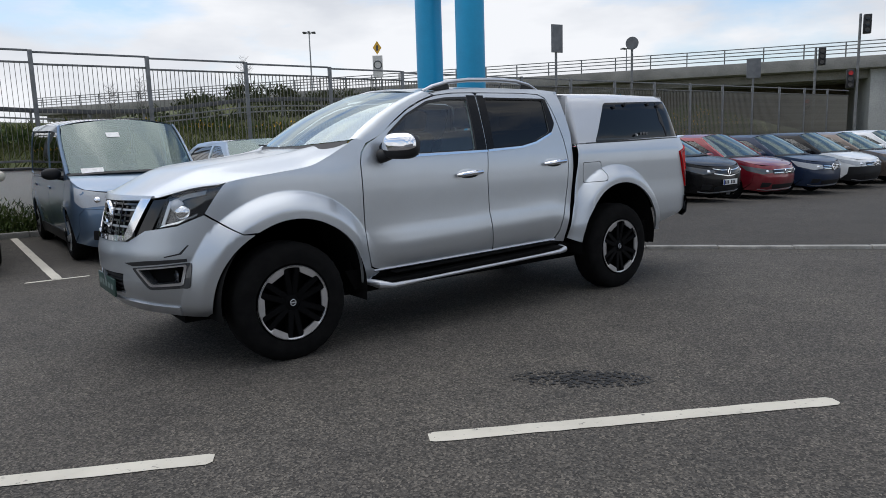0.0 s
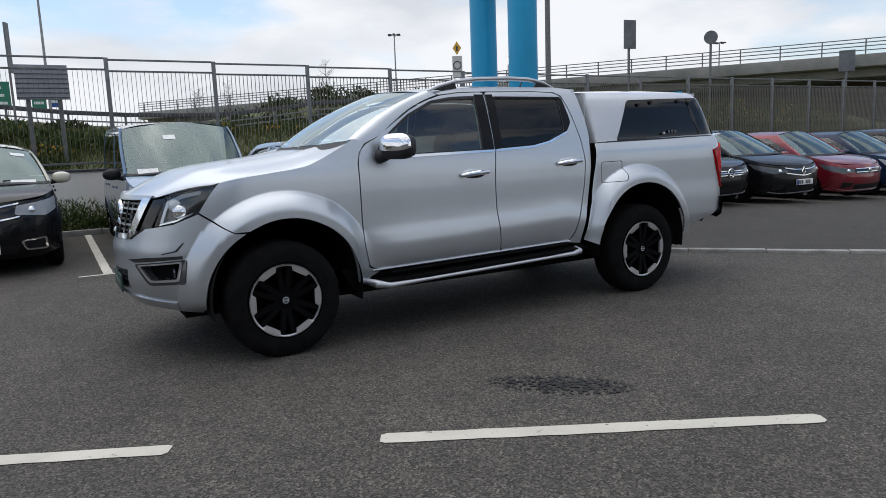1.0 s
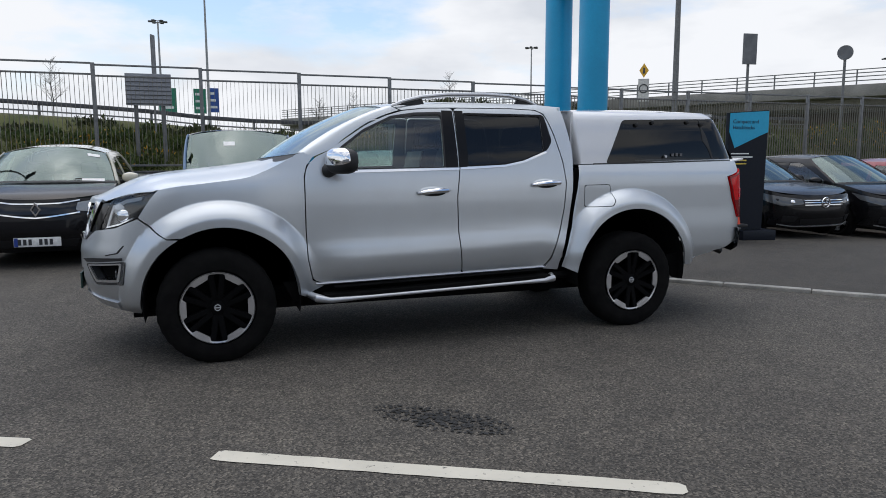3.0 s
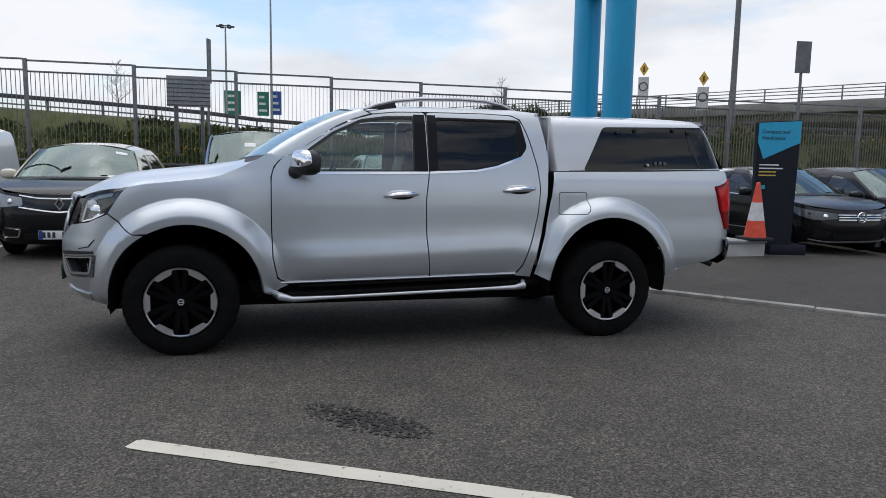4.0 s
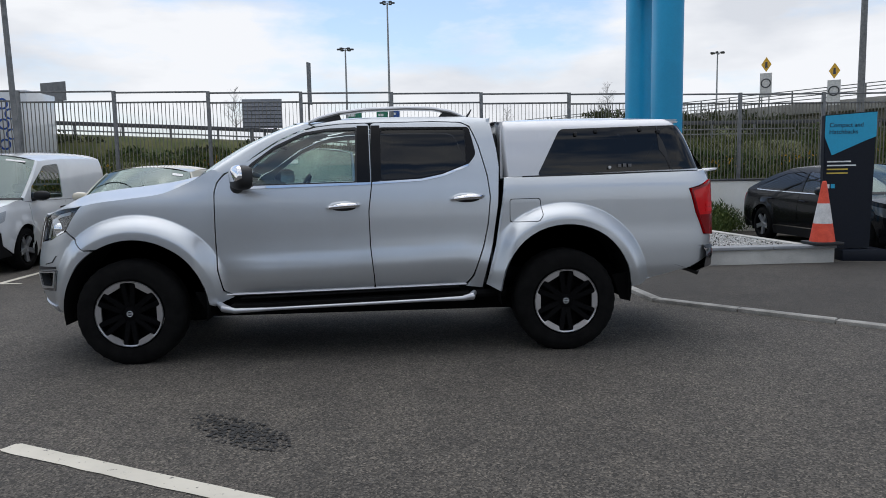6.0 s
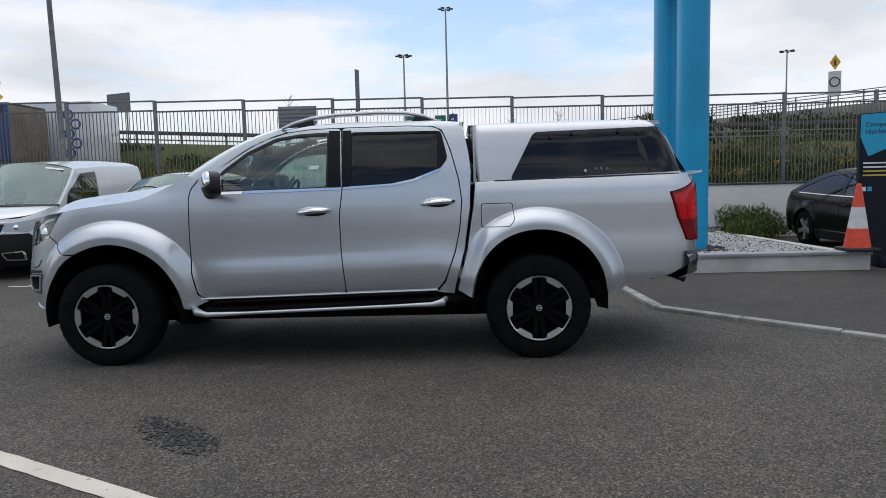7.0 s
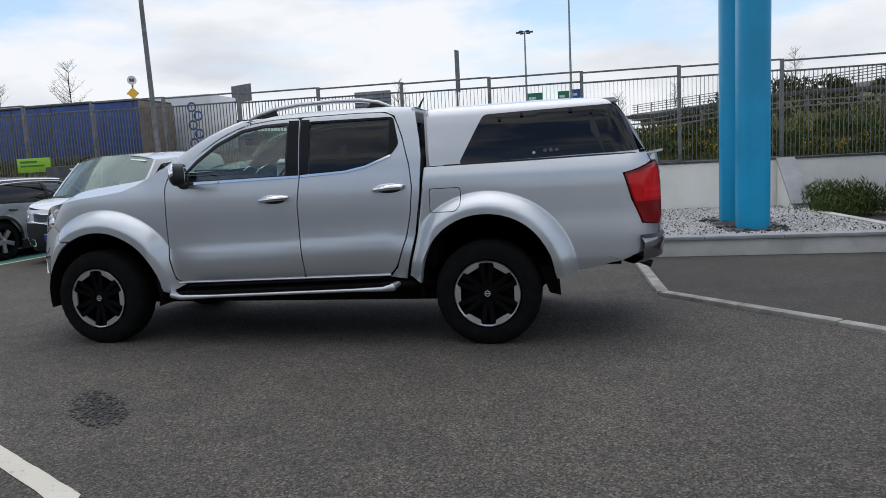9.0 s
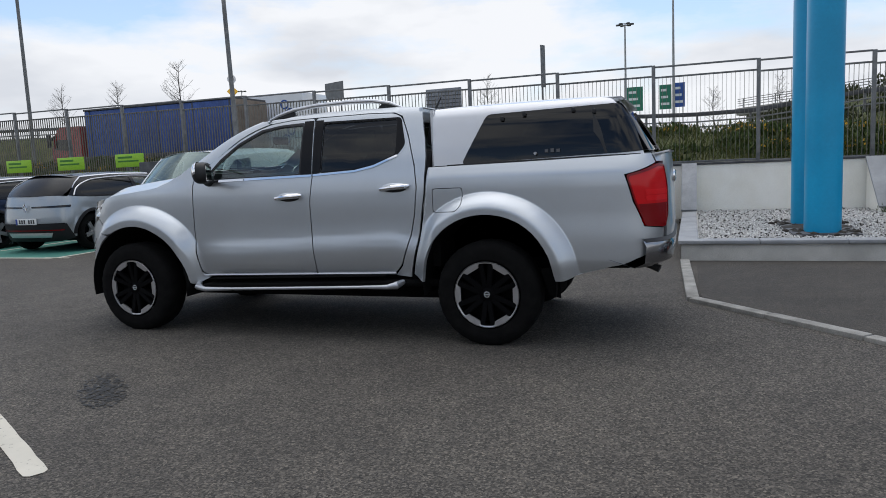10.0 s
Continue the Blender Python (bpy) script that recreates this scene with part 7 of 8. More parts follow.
def build_totem():
    t = thing("display_totem", pose(8.42, 4.65, 0.0, 0, 0, -6), "dark display totem with a cyan panel reading Compact and Hatchbacks", "totem sign")
    w = 0.365
    part("plinth", box(-0.12, 0.50, -0.20, 0.20, -0.03, 0.15, 0.01), M_TOTEM, t, "black base block")
    part("panel", prism([(-w + 0.02, 0.16), (w - 0.03, 0.16), (w, 2.12), (-w, 2.07)], -0.05, 0.05, 0.008), M_TOTEM, t, "dark blue panel")
    part("cyan_field", prism([(-w + 0.004, 1.76), (-w + 0.11, 1.50), (w - 0.16, 1.70), (w - 0.006, 1.76), (w - 0.004, 2.105), (-w + 0.006, 2.06)], -0.056, -0.052), M_CYAN, t, "cyan upper field", smooth=False)
    for k, s in enumerate(("Compact and", "Hatchbacks")):
        ob = part("lettering", text_mesh(s, 0.088, M_CYANDARK, "lettering"), None, t)
        ob.matrix_local = pose(-w + 0.06, -0.0585, 1.90 - 0.095 * k, 90, 0, 0)
    for k, (x1, z, m) in enumerate(((0.02, 1.40, M_WHITEPRINT), (0.09, 1.345, M_WHITEPRINT), (-0.02, 1.29, M_YELLOW), (-0.02, 1.235, M_YELLOW))):
        part("text_bar", box(-w + 0.05, x1, -0.0545, -0.0515, z, z + 0.020), m, t)
    for k in range(2):
        part("text_bar", box(-w + 0.04 + 0.075 * k, -w + 0.095 + 0.075 * k, -0.0545, -0.0515, 1.03, 1.09), (M_WHITEPRINT, M_CYAN)[k], t)


build_totem()


def build_cone():
    c = thing("traffic_cone", pose(7.90, 4.36, 0.25), "orange and white traffic cone on the planter wall", "traffic cone")
    bm = box(-0.20, 0.20, -0.20, 0.20, 0.0, 0.045, 0.012)
    part("base", bm, M_BLACK, c, "black rubber base")
    for z0, z1, m in ((0.045, 0.30, M_ORANGE), (0.30, 0.58, M_CONEWHITE), (0.58, 0.88, M_ORANGE)):
        f = lambda z: 0.165 - (0.165 - 0.028) * (z - 0.045) / 0.835
        b = bmesh.new()
        add_revolve(b, [(z0, f(z0) + 0.001), (z1, f(z1) + 0.001)] + ([(z1 + 0.012, f(z1) * 0.6), (z1 + 0.012, 0.0)] if z1 > 0.8 else []), 32, "z")
        part("cone_band", b, m, c, "white sleeve" if m is M_CONEWHITE else "orange band")


build_cone()


def build_ev_signs():
    for x in (-12.7, -10.85, -8.9):
        s = thing("bay_sign", pose(x, 9.45, 0), "lime green charging bay sign on a grey post", "sign", "charging signs")
        part("post", tube([(0, 0.03, 0), (0, 0.03, 1.75)], 0.03, 8), M_GALV, s)
        part("board", box(-0.45, 0.45, -0.012, 0.012, 1.62, 1.95, 0.004), M_LIME, s, "lime green board")
        part("text_bar", box(-0.36, 0.1, -0.016, -0.013, 1.84, 1.89), plain("sign_green_dark", (0.05, 0.2, 0.02), 0.5), s)
        part("text_bar", box(-0.36, 0.3, -0.016, -0.013, 1.75, 1.79), bpy.data.materials["sign_green_dark"], s)
    b = thing("charge_post", pose(-8.0, 9.42, 0), "dark charging cabinet by the wall", "cabinet")
    part("body", box(-0.45, 0.45, -0.15, 0.2, 0, 1.72, 0.02), M_RAILDARK, b)
    part("label", box(0.2, 0.3, -0.156, -0.151, 1.62, 1.66), M_WHITEPRINT, b)


build_ev_signs()


def lamp_pole(x, y, h, r, name="lamp_post", label="grey steel lamp post", z=0.0, lean=0.0):
    p = thing(name, pose(x, y, z), label, "lamp post")
    part("pole", tube([(0, 0, -0.3), (0, 0, 1.2), (lean * 0.5, 0, h * 0.5), (lean, 0, h)], [r * 1.35, r * 1.2, r, r * 0.75], 12), M_GALV, p)
    part("door", box(-0.04, 0.04, -r * 1.3 - 0.006, -r * 1.1, 0.5, 1.0, 0.004), M_GALV, p)
    part("lantern", box(-0.15, 0.65, -0.14, 0.14, h, h + 0.12, 0.04), M_GALV, p)
    return p


lamp_pole(-5.26, 8.95, 9.5, 0.048, lean=-0.15)
lamp_pole(26.7, 31.0, 17.0, 0.16, z=0.5)
lamp_pole(-19.2, 15.5, 13.0, 0.06, z=1.0)


# ---- leaves, shrubs, grass ----
def leaf_material(name, a, b, c):
    m, nt, p = nodes_of(name)
    g = nt.nodes.new("ShaderNodeNewGeometry")
    nt.links.new(ramp_node(nt, g.outputs["Random Per Island"], [(0.0, a), (0.55, b), (1.0, c)]), p.inputs["Base Color"])
    p.inputs["Roughness"].default_value = 0.75
    p.inputs["Specular IOR Level"].default_value = 0.25
    return m


M_GRASS = leaf_material("rough_grass", (0.045, 0.062, 0.014), (0.080, 0.100, 0.024), (0.135, 0.125, 0.042))
M_GORSE = leaf_material("gorse_leaf", (0.026, 0.048, 0.012), (0.050, 0.078, 0.018), (0.085, 0.105, 0.026))
M_BLOOM = leaf_material("gorse_bloom", (0.40, 0.22, 0.012), (0.50, 0.30, 0.02), (0.28, 0.14, 0.02))
M_JUNIPER = leaf_material("juniper_leaf", (0.028, 0.050, 0.012), (0.062, 0.095, 0.020), (0.12, 0.145, 0.04))
M_HILLBUSH = leaf_material("hill_bush", (0.025, 0.035, 0.014), (0.045, 0.055, 0.02), (0.07, 0.07, 0.03))
M_BARK = surface("bark", (0.05, 0.045, 0.04), (0.10, 0.09, 0.08), 12, 0.9, 0, 60, 0.4, 0.01)


def scatter(name, spots, mats, label, category, seed, kind="stuff", group=""):
    """Many small blades or leaves as one mesh. spots: (x, y, z, length, width, lean, material index)."""
    rnd = random.Random(seed)
    vs, fs, mi = [], [], []
    for x, y, z, ln, wd, lean, k in spots:
        a, b = rnd.uniform(0, math.tau), rnd.uniform(0, math.tau)
        c, s = math.cos(a) * wd, math.sin(a) * wd
        dx, dy = math.cos(b) * lean * ln, math.sin(b) * lean * ln
        i = len(vs)
        up = ln * math.sqrt(max(0.05, 1 - min(0.95, lean * lean)))
        vs += [(x - c, y - s, z), (x + c, y + s, z), (x + dx * 0.5 + c * 0.8, y + dy * 0.5 + s * 0.8, z + up * 0.6), (x + dx, y + dy, z + up), (x + dx * 0.5 - c * 0.8, y + dy * 0.5 - s * 0.8, z + up * 0.6)]
        fs.append((i, i + 1, i + 2, i + 3, i + 4))
        mi.append(k)
    me = bpy.data.meshes.new(name)
    me.from_pydata(vs, [], fs)
    for m in mats:
        me.materials.append(m)
    me.polygons.foreach_set("material_index", mi)
    return tagged(new(name, me), label, category, group, kind)


RAIL_Y = 32.3
rail_top = smooth_curve([(-60, 5.6), (-18, 4.55), (-13.5, 4.35), (-2, 3.72), (1, 3.42), (6, 3.3), (14, 4.0), (40, 4.0)])


def bank_z(x, y):
    """The low grass bank behind the fence, the road's bed, and the embankment beyond the road."""
    u = step01((y - 10.4) / 3.4)
    z = 1.0 + (0.82 + 0.33 * step01((x - 8) / 5)) * u + 0.10 * noise.noise(Vector((x * 0.4, y * 0.5, 0)))
    z += (1.36 - z) * step01((y - 15.5) / 2.5)
    z += (rail_top(x) - 0.62 - 1.36) * step01((y - 29.7) / 2.6) * step01((9 - x) / 6)
    hill = 3.0 * step01((y - 26) / 16) * step01((x - 4) / 12) * step01((34 - x) / 10)
    far = 1.2 * step01((y - 34) / 40) * step01((30 - x) / 30)
    return z + hill + far - 2.4 * step01((x - 26) / 14) * step01((y - 10) / 2) * 0.6


def build_bank():
    xs = [-900, -300, -120, -70] + [-45 + 1.5 * k for k in range(54)] + [45, 60, 90, 160, 400, 900]
    ys = [10.37, 10.9, 11.5, 12.2, 13.0, 13.8, 15, 16, 17.5, 19, 22, 26, 29, 29.7, 30.2, 30.7, 31.2, 31.7, 32.3, 34, 36, 40, 46, 60, 90, 150, 400, 1200]
    bm = bmesh.new()
    g = [[bm.verts.new((x, y, bank_z(x, y))) for y in ys] for x in xs]
    for a, b in zip(g, g[1:]):
        for j in range(len(ys) - 1):
            bm.faces.new((a[j], b[j], b[j + 1], a[j + 1]))
    single("grass_bank", bm, M_GRASSBED, "rough grass bank rising behind the fence", "bank", kind="structure")
    rd = bmesh.new()
    ys2 = [18.5, 21, 24, 27, 29.5]
    g = [[rd.verts.new((x, y, 1.46)) for y in ys2] for x in (-200, -80, -30, -10, 3, 12, 20, 26)]
    for a, b in zip(g, g[1:]):
        for j in range(4):
            rd.faces.new((a[j], b[j], b[j + 1], a[j + 1]))
    single("road", rd, M_ASPHALT, "grey asphalt road on the bank behind the fence", "road", kind="structure")
    rnd = random.Random(11)
    spots = []
    for k in range(26000):
        x, y = rnd.uniform(-27, 27), 10.45 + 3.4 * rnd.random() ** 0.8
        patch = noise.noise(Vector((x * 0.35, y * 0.6, 3)))
        if patch < -0.25 and rnd.random() < 0.5:
            continue
        h = rnd.uniform(0.16, 0.46) * (1 + 0.5 * patch)
        spots.append((x, y, bank_z(x, y) - 0.02, h, rnd.uniform(0.005, 0.012), rnd.uniform(0.3, 0.85), 0))
    scatter("long_grass", spots, [M_GRASS], "long rough green and straw-coloured grass on the bank", "grass", 1)
    # gorse clumps
    n = 0
    for k in range(150):
        x, y = rnd.uniform(-25, 25), rnd.uniform(10.9, 13.6)
        if noise.noise(Vector((x * 0.21, 7, 0))) < -0.12 and rnd.random() < 0.7:
            continue
        rx, rz = rnd.uniform(0.45, 1.0), rnd.uniform(0.30, 0.68) * (0.45 + 0.55 * step01((x - 8) / 5))
        bloom = rnd.random() < 0.5
        spots = []
        for j in range(420):
            a, e = rnd.uniform(0, math.tau), math.asin(rnd.uniform(-0.1, 1))
            rr = rnd.uniform(0.55, 1.08)
            px, py, pz = x + rx * rr * math.cos(a) * math.cos(e), y + rx * 0.7 * rr * math.sin(a) * math.cos(e), rz * rr * math.sin(e)
            up = bloom and rnd.random() < 0.26 and pz > rz * 0.30
            spots.append((px, py, bank_z(x, y) + pz, rnd.uniform(0.06, 0.15) * (0.6 if up else 1), rnd.uniform(0.012, 0.028), rnd.uniform(0.2, 0.9), 1 if up else 0))
        scatter("gorse_bush", spots, [M_GORSE, M_BLOOM], "gorse bush with yellow flowers on the bank" if bloom else "dark green gorse bush on the bank", "bush", k, "", "gorse bushes")


build_bank()


def shrub(x, y, rx, ry, rz, seed, count=1500):
    """A low spreading juniper: arching sprays of fine leaves."""
    rnd = random.Random(seed)
    spots = []
    for j in range(count * 2):
        a, e = rnd.uniform(0, math.tau), math.asin(rnd.uniform(0, 1))
        rr = rnd.uniform(0.35, 1.05) * (1 + 0.22 * noise.noise(Vector((math.cos(a) * 2, math.sin(a) * 2, seed))))
        spots.append((x + rx * rr * math.cos(a) * math.cos(e), y + ry * rr * math.sin(a) * math.cos(e), 0.02 + rz * rr * math.sin(e), rnd.uniform(0.05, 0.12), rnd.uniform(0.006, 0.013), rnd.uniform(0.4, 0.95), 0))
    scatter("juniper_shrub", spots, [M_JUNIPER], "low spreading green juniper shrub at the wall's foot", "shrub", seed, "", "shrubs along the wall")


rs = random.Random(21)
for k, x in enumerate([-12.3, -11.0, -9.6, -8.2, -6.9, -5.4, -4.0, -3.2, -1.9, -0.9, 0.3, 1.6, 2.8]):
    shrub(x, 9.72, rs.uniform(0.65, 0.95), 0.42, rs.uniform(0.42, 0.62), 40 + k)
shrub(8.25, 9.2, 0.75, 0.75, 0.62, 70, 2400)
shrub(8.85, 9.55, 0.6, 0.5, 0.55, 71, 1600)
shrub(7.95, 8.2, 0.32, 0.6, 0.40, 72, 1200)
for k, x in enumerate([10.5, 12.4, 14.3, 16.8, 19.2]):
    shrub(x, 9.75, 0.9, 0.4, 0.5, 80 + k, 900)
sb = bmesh.new()
add_box(sb, -26, 4.34, 9.30, FENCE_Y - 0.14, -0.2, 0.02)
single("planting_strip", sb, M_SOIL, "strip of dark soil along the wall's foot", "soil", kind="structure", smooth=False)
kerb_run([(-16.0, 9.25), (4.30, 9.25)], 0.12, 0.09, 1.2, "bay_kerb")


# ---- road barrier, masts, signs behind the fence ----
def build_barrier():
    for i in range(-22, 16):
        x = 2.4 * i
        zt, zn = rail_top(x), rail_top(x + 2.4)
        b = thing("road_barrier", pose(x, RAIL_Y, 0), "dark steel road barrier rails on posts beyond the road", "barrier", "road barriers")
        part("post", box(-0.05, 0.05, -0.05, 0.05, zt - 1.0, zt + 0.02, 0.006), M_GALV, b)
        for z, h, m in ((0, 0.20, M_RAILDARK), (-0.36, 0.07, M_GALV), (-0.62, 0.07, M_GALV)):
            r = box(0.0, 2.4, -0.12, -0.055, -h / 2, h / 2, 0.008)
            for v in r.verts:
                v.co.z += zt - 0.08 + z + (zn - zt) * v.co.x / 2.4
            part("rail", r, m, b)


build_barrier()


# mast steel with the distance haze put into its colour as a lighter grey
M_MASTHAZE = surface("hazed_mast_steel", (0.26, 0.265, 0.27), (0.34, 0.345, 0.35), 1.5, 0.6, 0.1, 30, 0.1, 0.002, grain=0.1)


def high_mast(x, y, h, r=0.22):
    m = thing("high_mast_light", pose(x, y, 0), "tall thin grey road lighting mast with a ring of lamps", "light mast", "lighting masts")
    part("pole", tube([(0, 0, 0), (0, 0, h)], [r * 1.25, r * 0.6], 8), M_MASTHAZE, m)
    part("ring", tube([(0.9 * math.cos(k * math.tau / 12), 0.9 * math.sin(k * math.tau / 12), h) for k in range(13)], 0.08, 6), M_MASTHAZE, m)
    for k in range(6):
        a = k * math.tau / 6
        part("lamp", moved(box(-0.38, 0.38, -0.25, 0.25, -0.16, 0.12, 0.05), Matrix.Translation((1.2 * math.cos(a), 1.2 * math.sin(a), h)) @ Matrix.Rotation(a, 4, "Z")), M_RAILDARK, m)


for x, y, h in ((73.0, 146.5, 27.0), (-6.8, 130.0, 25.3), (-132.0, 190.0, 28.0), (150.0, 118.0, 24.0)):
    high_mast(x, y, h)
high_mast(1.2, 146.0, 37.6, 0.26)

M_SIGNBACK = surface("sign_back_grey", (0.12, 0.125, 0.13), (0.18, 0.185, 0.19), 4, 0.5, 0.2, 40, 0.05, 0.001, grain=0.1)
M_AMBER = plain("amber_sign", (0.72, 0.40, 0.03), 0.4)
M_SIGNGREEN = plain("road_sign_green", (0.01, 0.17, 0.10), 0.4)
M_SIGNBLUE = plain("road_sign_blue", (0.015, 0.07, 0.30), 0.4)


def road_sign(x, y, z0, z1, w, h, mat, label, shape="box", posts=1, turn=0.0, bars=0, barmat=None):
    s = thing("road_sign", pose(x, y, z0, 0, 0, turn), label, "road sign", "road signs")
    for k in range(posts):
        px = 0 if posts == 1 else (-w * 0.3 + w * 0.6 * k / (posts - 1))
        part("post", tube([(px, 0.03, 0), (px, 0.03, z1 - z0)], 0.04 + 0.004 * h, 8), M_GALV, s)
    zc = z1 - z0 - h / 2
    if shape == "round":
        b = bmesh.new()
        add_revolve(b, [(-0.02, 0.0), (-0.02, w / 2), (0.02, w / 2), (0.02, 0.0)], 28, "y")
        moved(b, Matrix.Translation((0, -0.03, zc)))
    elif shape == "diamond":
        b = prism([(0, -w * 0.7), (w * 0.7, 0), (0, w * 0.7), (-w * 0.7, 0)], -0.04, 0.0)
        moved(b, Matrix.Translation((0, -0.02, zc)))
    else:
        b = box(-w / 2, w / 2, -0.05, -0.01, zc - h / 2, zc + h / 2, 0.006)
    part("board", b, mat, s, smooth=False)
    for k in range(bars):
        z = zc + h * 0.28 - k * h * 0.56 / max(1, bars - 1)
        part("text_bar", box(-w * 0.36, w * (0.1 + 0.22 * ((k * 7) % 3) / 2), -0.056, -0.052, z - h * 0.05, z + h * 0.05), barmat or M_WHITEPRINT, s)
    return s


s = road_sign(-1.10, 11.5, 1.2, 3.14, 0.90, 0.66, surface("ribbed_sheet_grey", (0.24, 0.25, 0.27), (0.32, 0.33, 0.35), 4, 0.5, 0.1, 40, 0.05, 0.001, grain=0.1), "back of a ribbed grey road sign behind the fence", posts=2)
for k in range(7):
    part("rib", box(-0.45, 0.45, -0.060, -0.052, 1.31 + 0.09 * k, 1.325 + 0.09 * k), M_RAILDARK, s)
road_sign(-6.7, 150.0, 2.0, 15.9, 3.4, 5.0, M_SIGNGREEN, "large green direction sign far down the road", bars=3, posts=2)
road_sign(-0.5, 150.0, 2.0, 15.9, 2.4, 5.0, M_SIGNGREEN, "large green direction sign far down the road", bars=3, posts=2)
road_sign(2.2, 152.0, 2.0, 16.3, 2.2, 5.0, M_SIGNBLUE, "large blue direction sign far down the road", bars=3, posts=2)
road_sign(-1.95, 28.0, 1.4, 6.6, 0.34, 1.9, M_SIGNBACK, "tall narrow grey sign seen nearly edge-on", turn=68)
road_sign(-17.0, 36.0, 1.4, 6.9, 1.9, 1.05, M_SIGNBACK, "back of a dark grey direction sign on two posts", posts=2, turn=-25)
road_sign(16.5, 13.7, 0.8, 5.25, 0.48, 0.95, M_SIGNBACK, "back of a grey rectangular sign on a tall post", turn=-8)
road_sign(19.6, 12.9, 0.6, 4.92, 0.46, 0.46, M_SIGNBACK, "back of a round grey sign on a tall post", "round", turn=-50)
road_sign(26.3, 12.0, 0.2, 4.35, 0.55, 0.8, M_SIGNBACK, "back of a pale grey sign on a post", turn=-55)
for x, y, z in ((33.4, 53.0, 7.6), (36.5, 48.5, 6.4)):
    s = road_sign(x, y, 1.0, z + 1.85, 0.92, 1.95, M_CONEWHITE, "white road sign with a round mark under an amber diamond", posts=2, turn=-30)
    rg = bmesh.new()
    add_revolve(rg, [(-0.07, 0.30), (-0.08, 0.35), (-0.07, 0.40), (-0.055, 0.40)], 24, "y")
    part("ring_mark", moved(rg, Matrix.Translation((0, 0, z - 1.0 + 1.0))), M_RAILDARK, s)
    part("diamond", moved(prism([(0, -0.62), (0.40, 0), (0, 0.62), (-0.40, 0)], -0.05, 0.0), Matrix.Translation((0, -0.02, z - 1.0 + 2.55))), M_AMBER, s, "amber diamond board", smooth=False)
    part("figure_mark", moved(prism([(-0.10, -0.26), (0.10, -0.26), (0.07, 0.22), (-0.07, 0.22)], -0.006, 0.0), Matrix.Translation((0, -0.075, z - 1.0 + 2.55))), M_RAILDARK, s, "dark figure on the diamond", smooth=False)
s = road_sign(-19.2, 28.3, 1.4, 6.75, 0.46, 0.46, M_CONEWHITE, "round speed sign over an amber diamond sign", "round", turn=30)
part("diamond", moved(prism([(0, -0.30), (0.30, 0), (0, 0.30), (-0.30, 0)], -0.05, -0.01), Matrix.Translation((0, -0.02, 4.45))), M_AMBER, s, "amber diamond board", smooth=False)
for k in range(2):
    part("text_bar", box(-0.11 + 0.12 * k, -0.01 + 0.12 * k, -0.058, -0.052, 5.04, 5.20), M_RAILDARK, s)


def traffic_light(x, y, z0, h, turn):
    t = thing("traffic_light", pose(x, y, z0, 0, 0, turn), "black traffic light heads on a grey pole", "traffic light", "traffic lights")
    part("pole", tube([(0, 0, 0), (0, 0, h)], [0.07, 0.055], 10), M_GALV, t)
    for k, (dx, z) in enumerate(((0.28, h - 0.9), (-0.28, h - 3.3))):
        hd = part("signal_head", box(dx - 0.16, dx + 0.16, -0.14, 0.12, z, z + 0.85, 0.03), M_BLACK, t)
        for j in range(3):
            b = bmesh.new()
            add_revolve(b, [(-0.20, 0.105), (-0.15, 0.10), (-0.148, 0.0)], 16, "y")
            part("signal_lens", moved(b, Matrix.Translation((dx, 0, z + 0.16 + 0.265 * j))), M_REDLENS if j == 2 and k == 1 else M_GLOSSBLACK, hd)


traffic_light(33.2, 10.9, -0.4, 6.9, -60)
traffic_light(34.4, 13.4, -0.6, 6.0, -60)


# ---- overpass ----
def build_bridge():
    M_DECK = surface("bridge_concrete", (0.20, 0.195, 0.18), (0.31, 0.30, 0.275), 0.5, 0.85, 0, 12, 0.3, 0.02)
    b = thing("overpass", pose(51.0, 30.3, 0, 0, 0, -57), "weathered concrete road overpass with steel railings", "bridge")
    x0, x1 = -75, 70
    part("parapet", box(x0, x1, -0.25, 0.15, 5.95, 6.85, 0.02), M_DECK, b, "concrete edge beam")
    part("deck", box(x0, x1, 0.16, 11, 5.9, 6.5), M_DECK, b)
    for y in (1.2, 4.2, 7.2):
        part("girder", box(x0, 12, y, y + 0.8, 5.25, 5.89, 0.02), M_DECK, b)
    for k in range(49):
        x = x0 + 1 + 2.9 * k
        part("rail_post", box(x, x + 0.09, -0.05, 0.05, 6.85, 7.95), M_GALV, b)
    for z in (7.15, 7.45, 7.72, 7.98):
        part("rail", box(x0, x1, -0.04, 0.03, z - 0.035, z + 0.035), M_GALV, b)
    part("abutment", box(12, 70, 0.4, 11, -4, 5.88, 0.03), surface("abutment_concrete", (0.30, 0.30, 0.29), (0.42, 0.42, 0.40), 0.4, 0.85, 0, 10, 0.2, 0.02), b, "pale concrete abutment wall")
    part("pier", box(-24, -22.8, 1.0, 9.5, -3, 5.24, 0.05), M_DECK, b)
    part("back_bank", box(-75, 12, 10.5, 11, -3, 5.895), surface("brown_earth", (0.10, 0.082, 0.058), (0.19, 0.16, 0.115), 0.6, 0.95, 0, 6, 0.4, 0.03), b, "bare brown earth bank")


build_bridge()


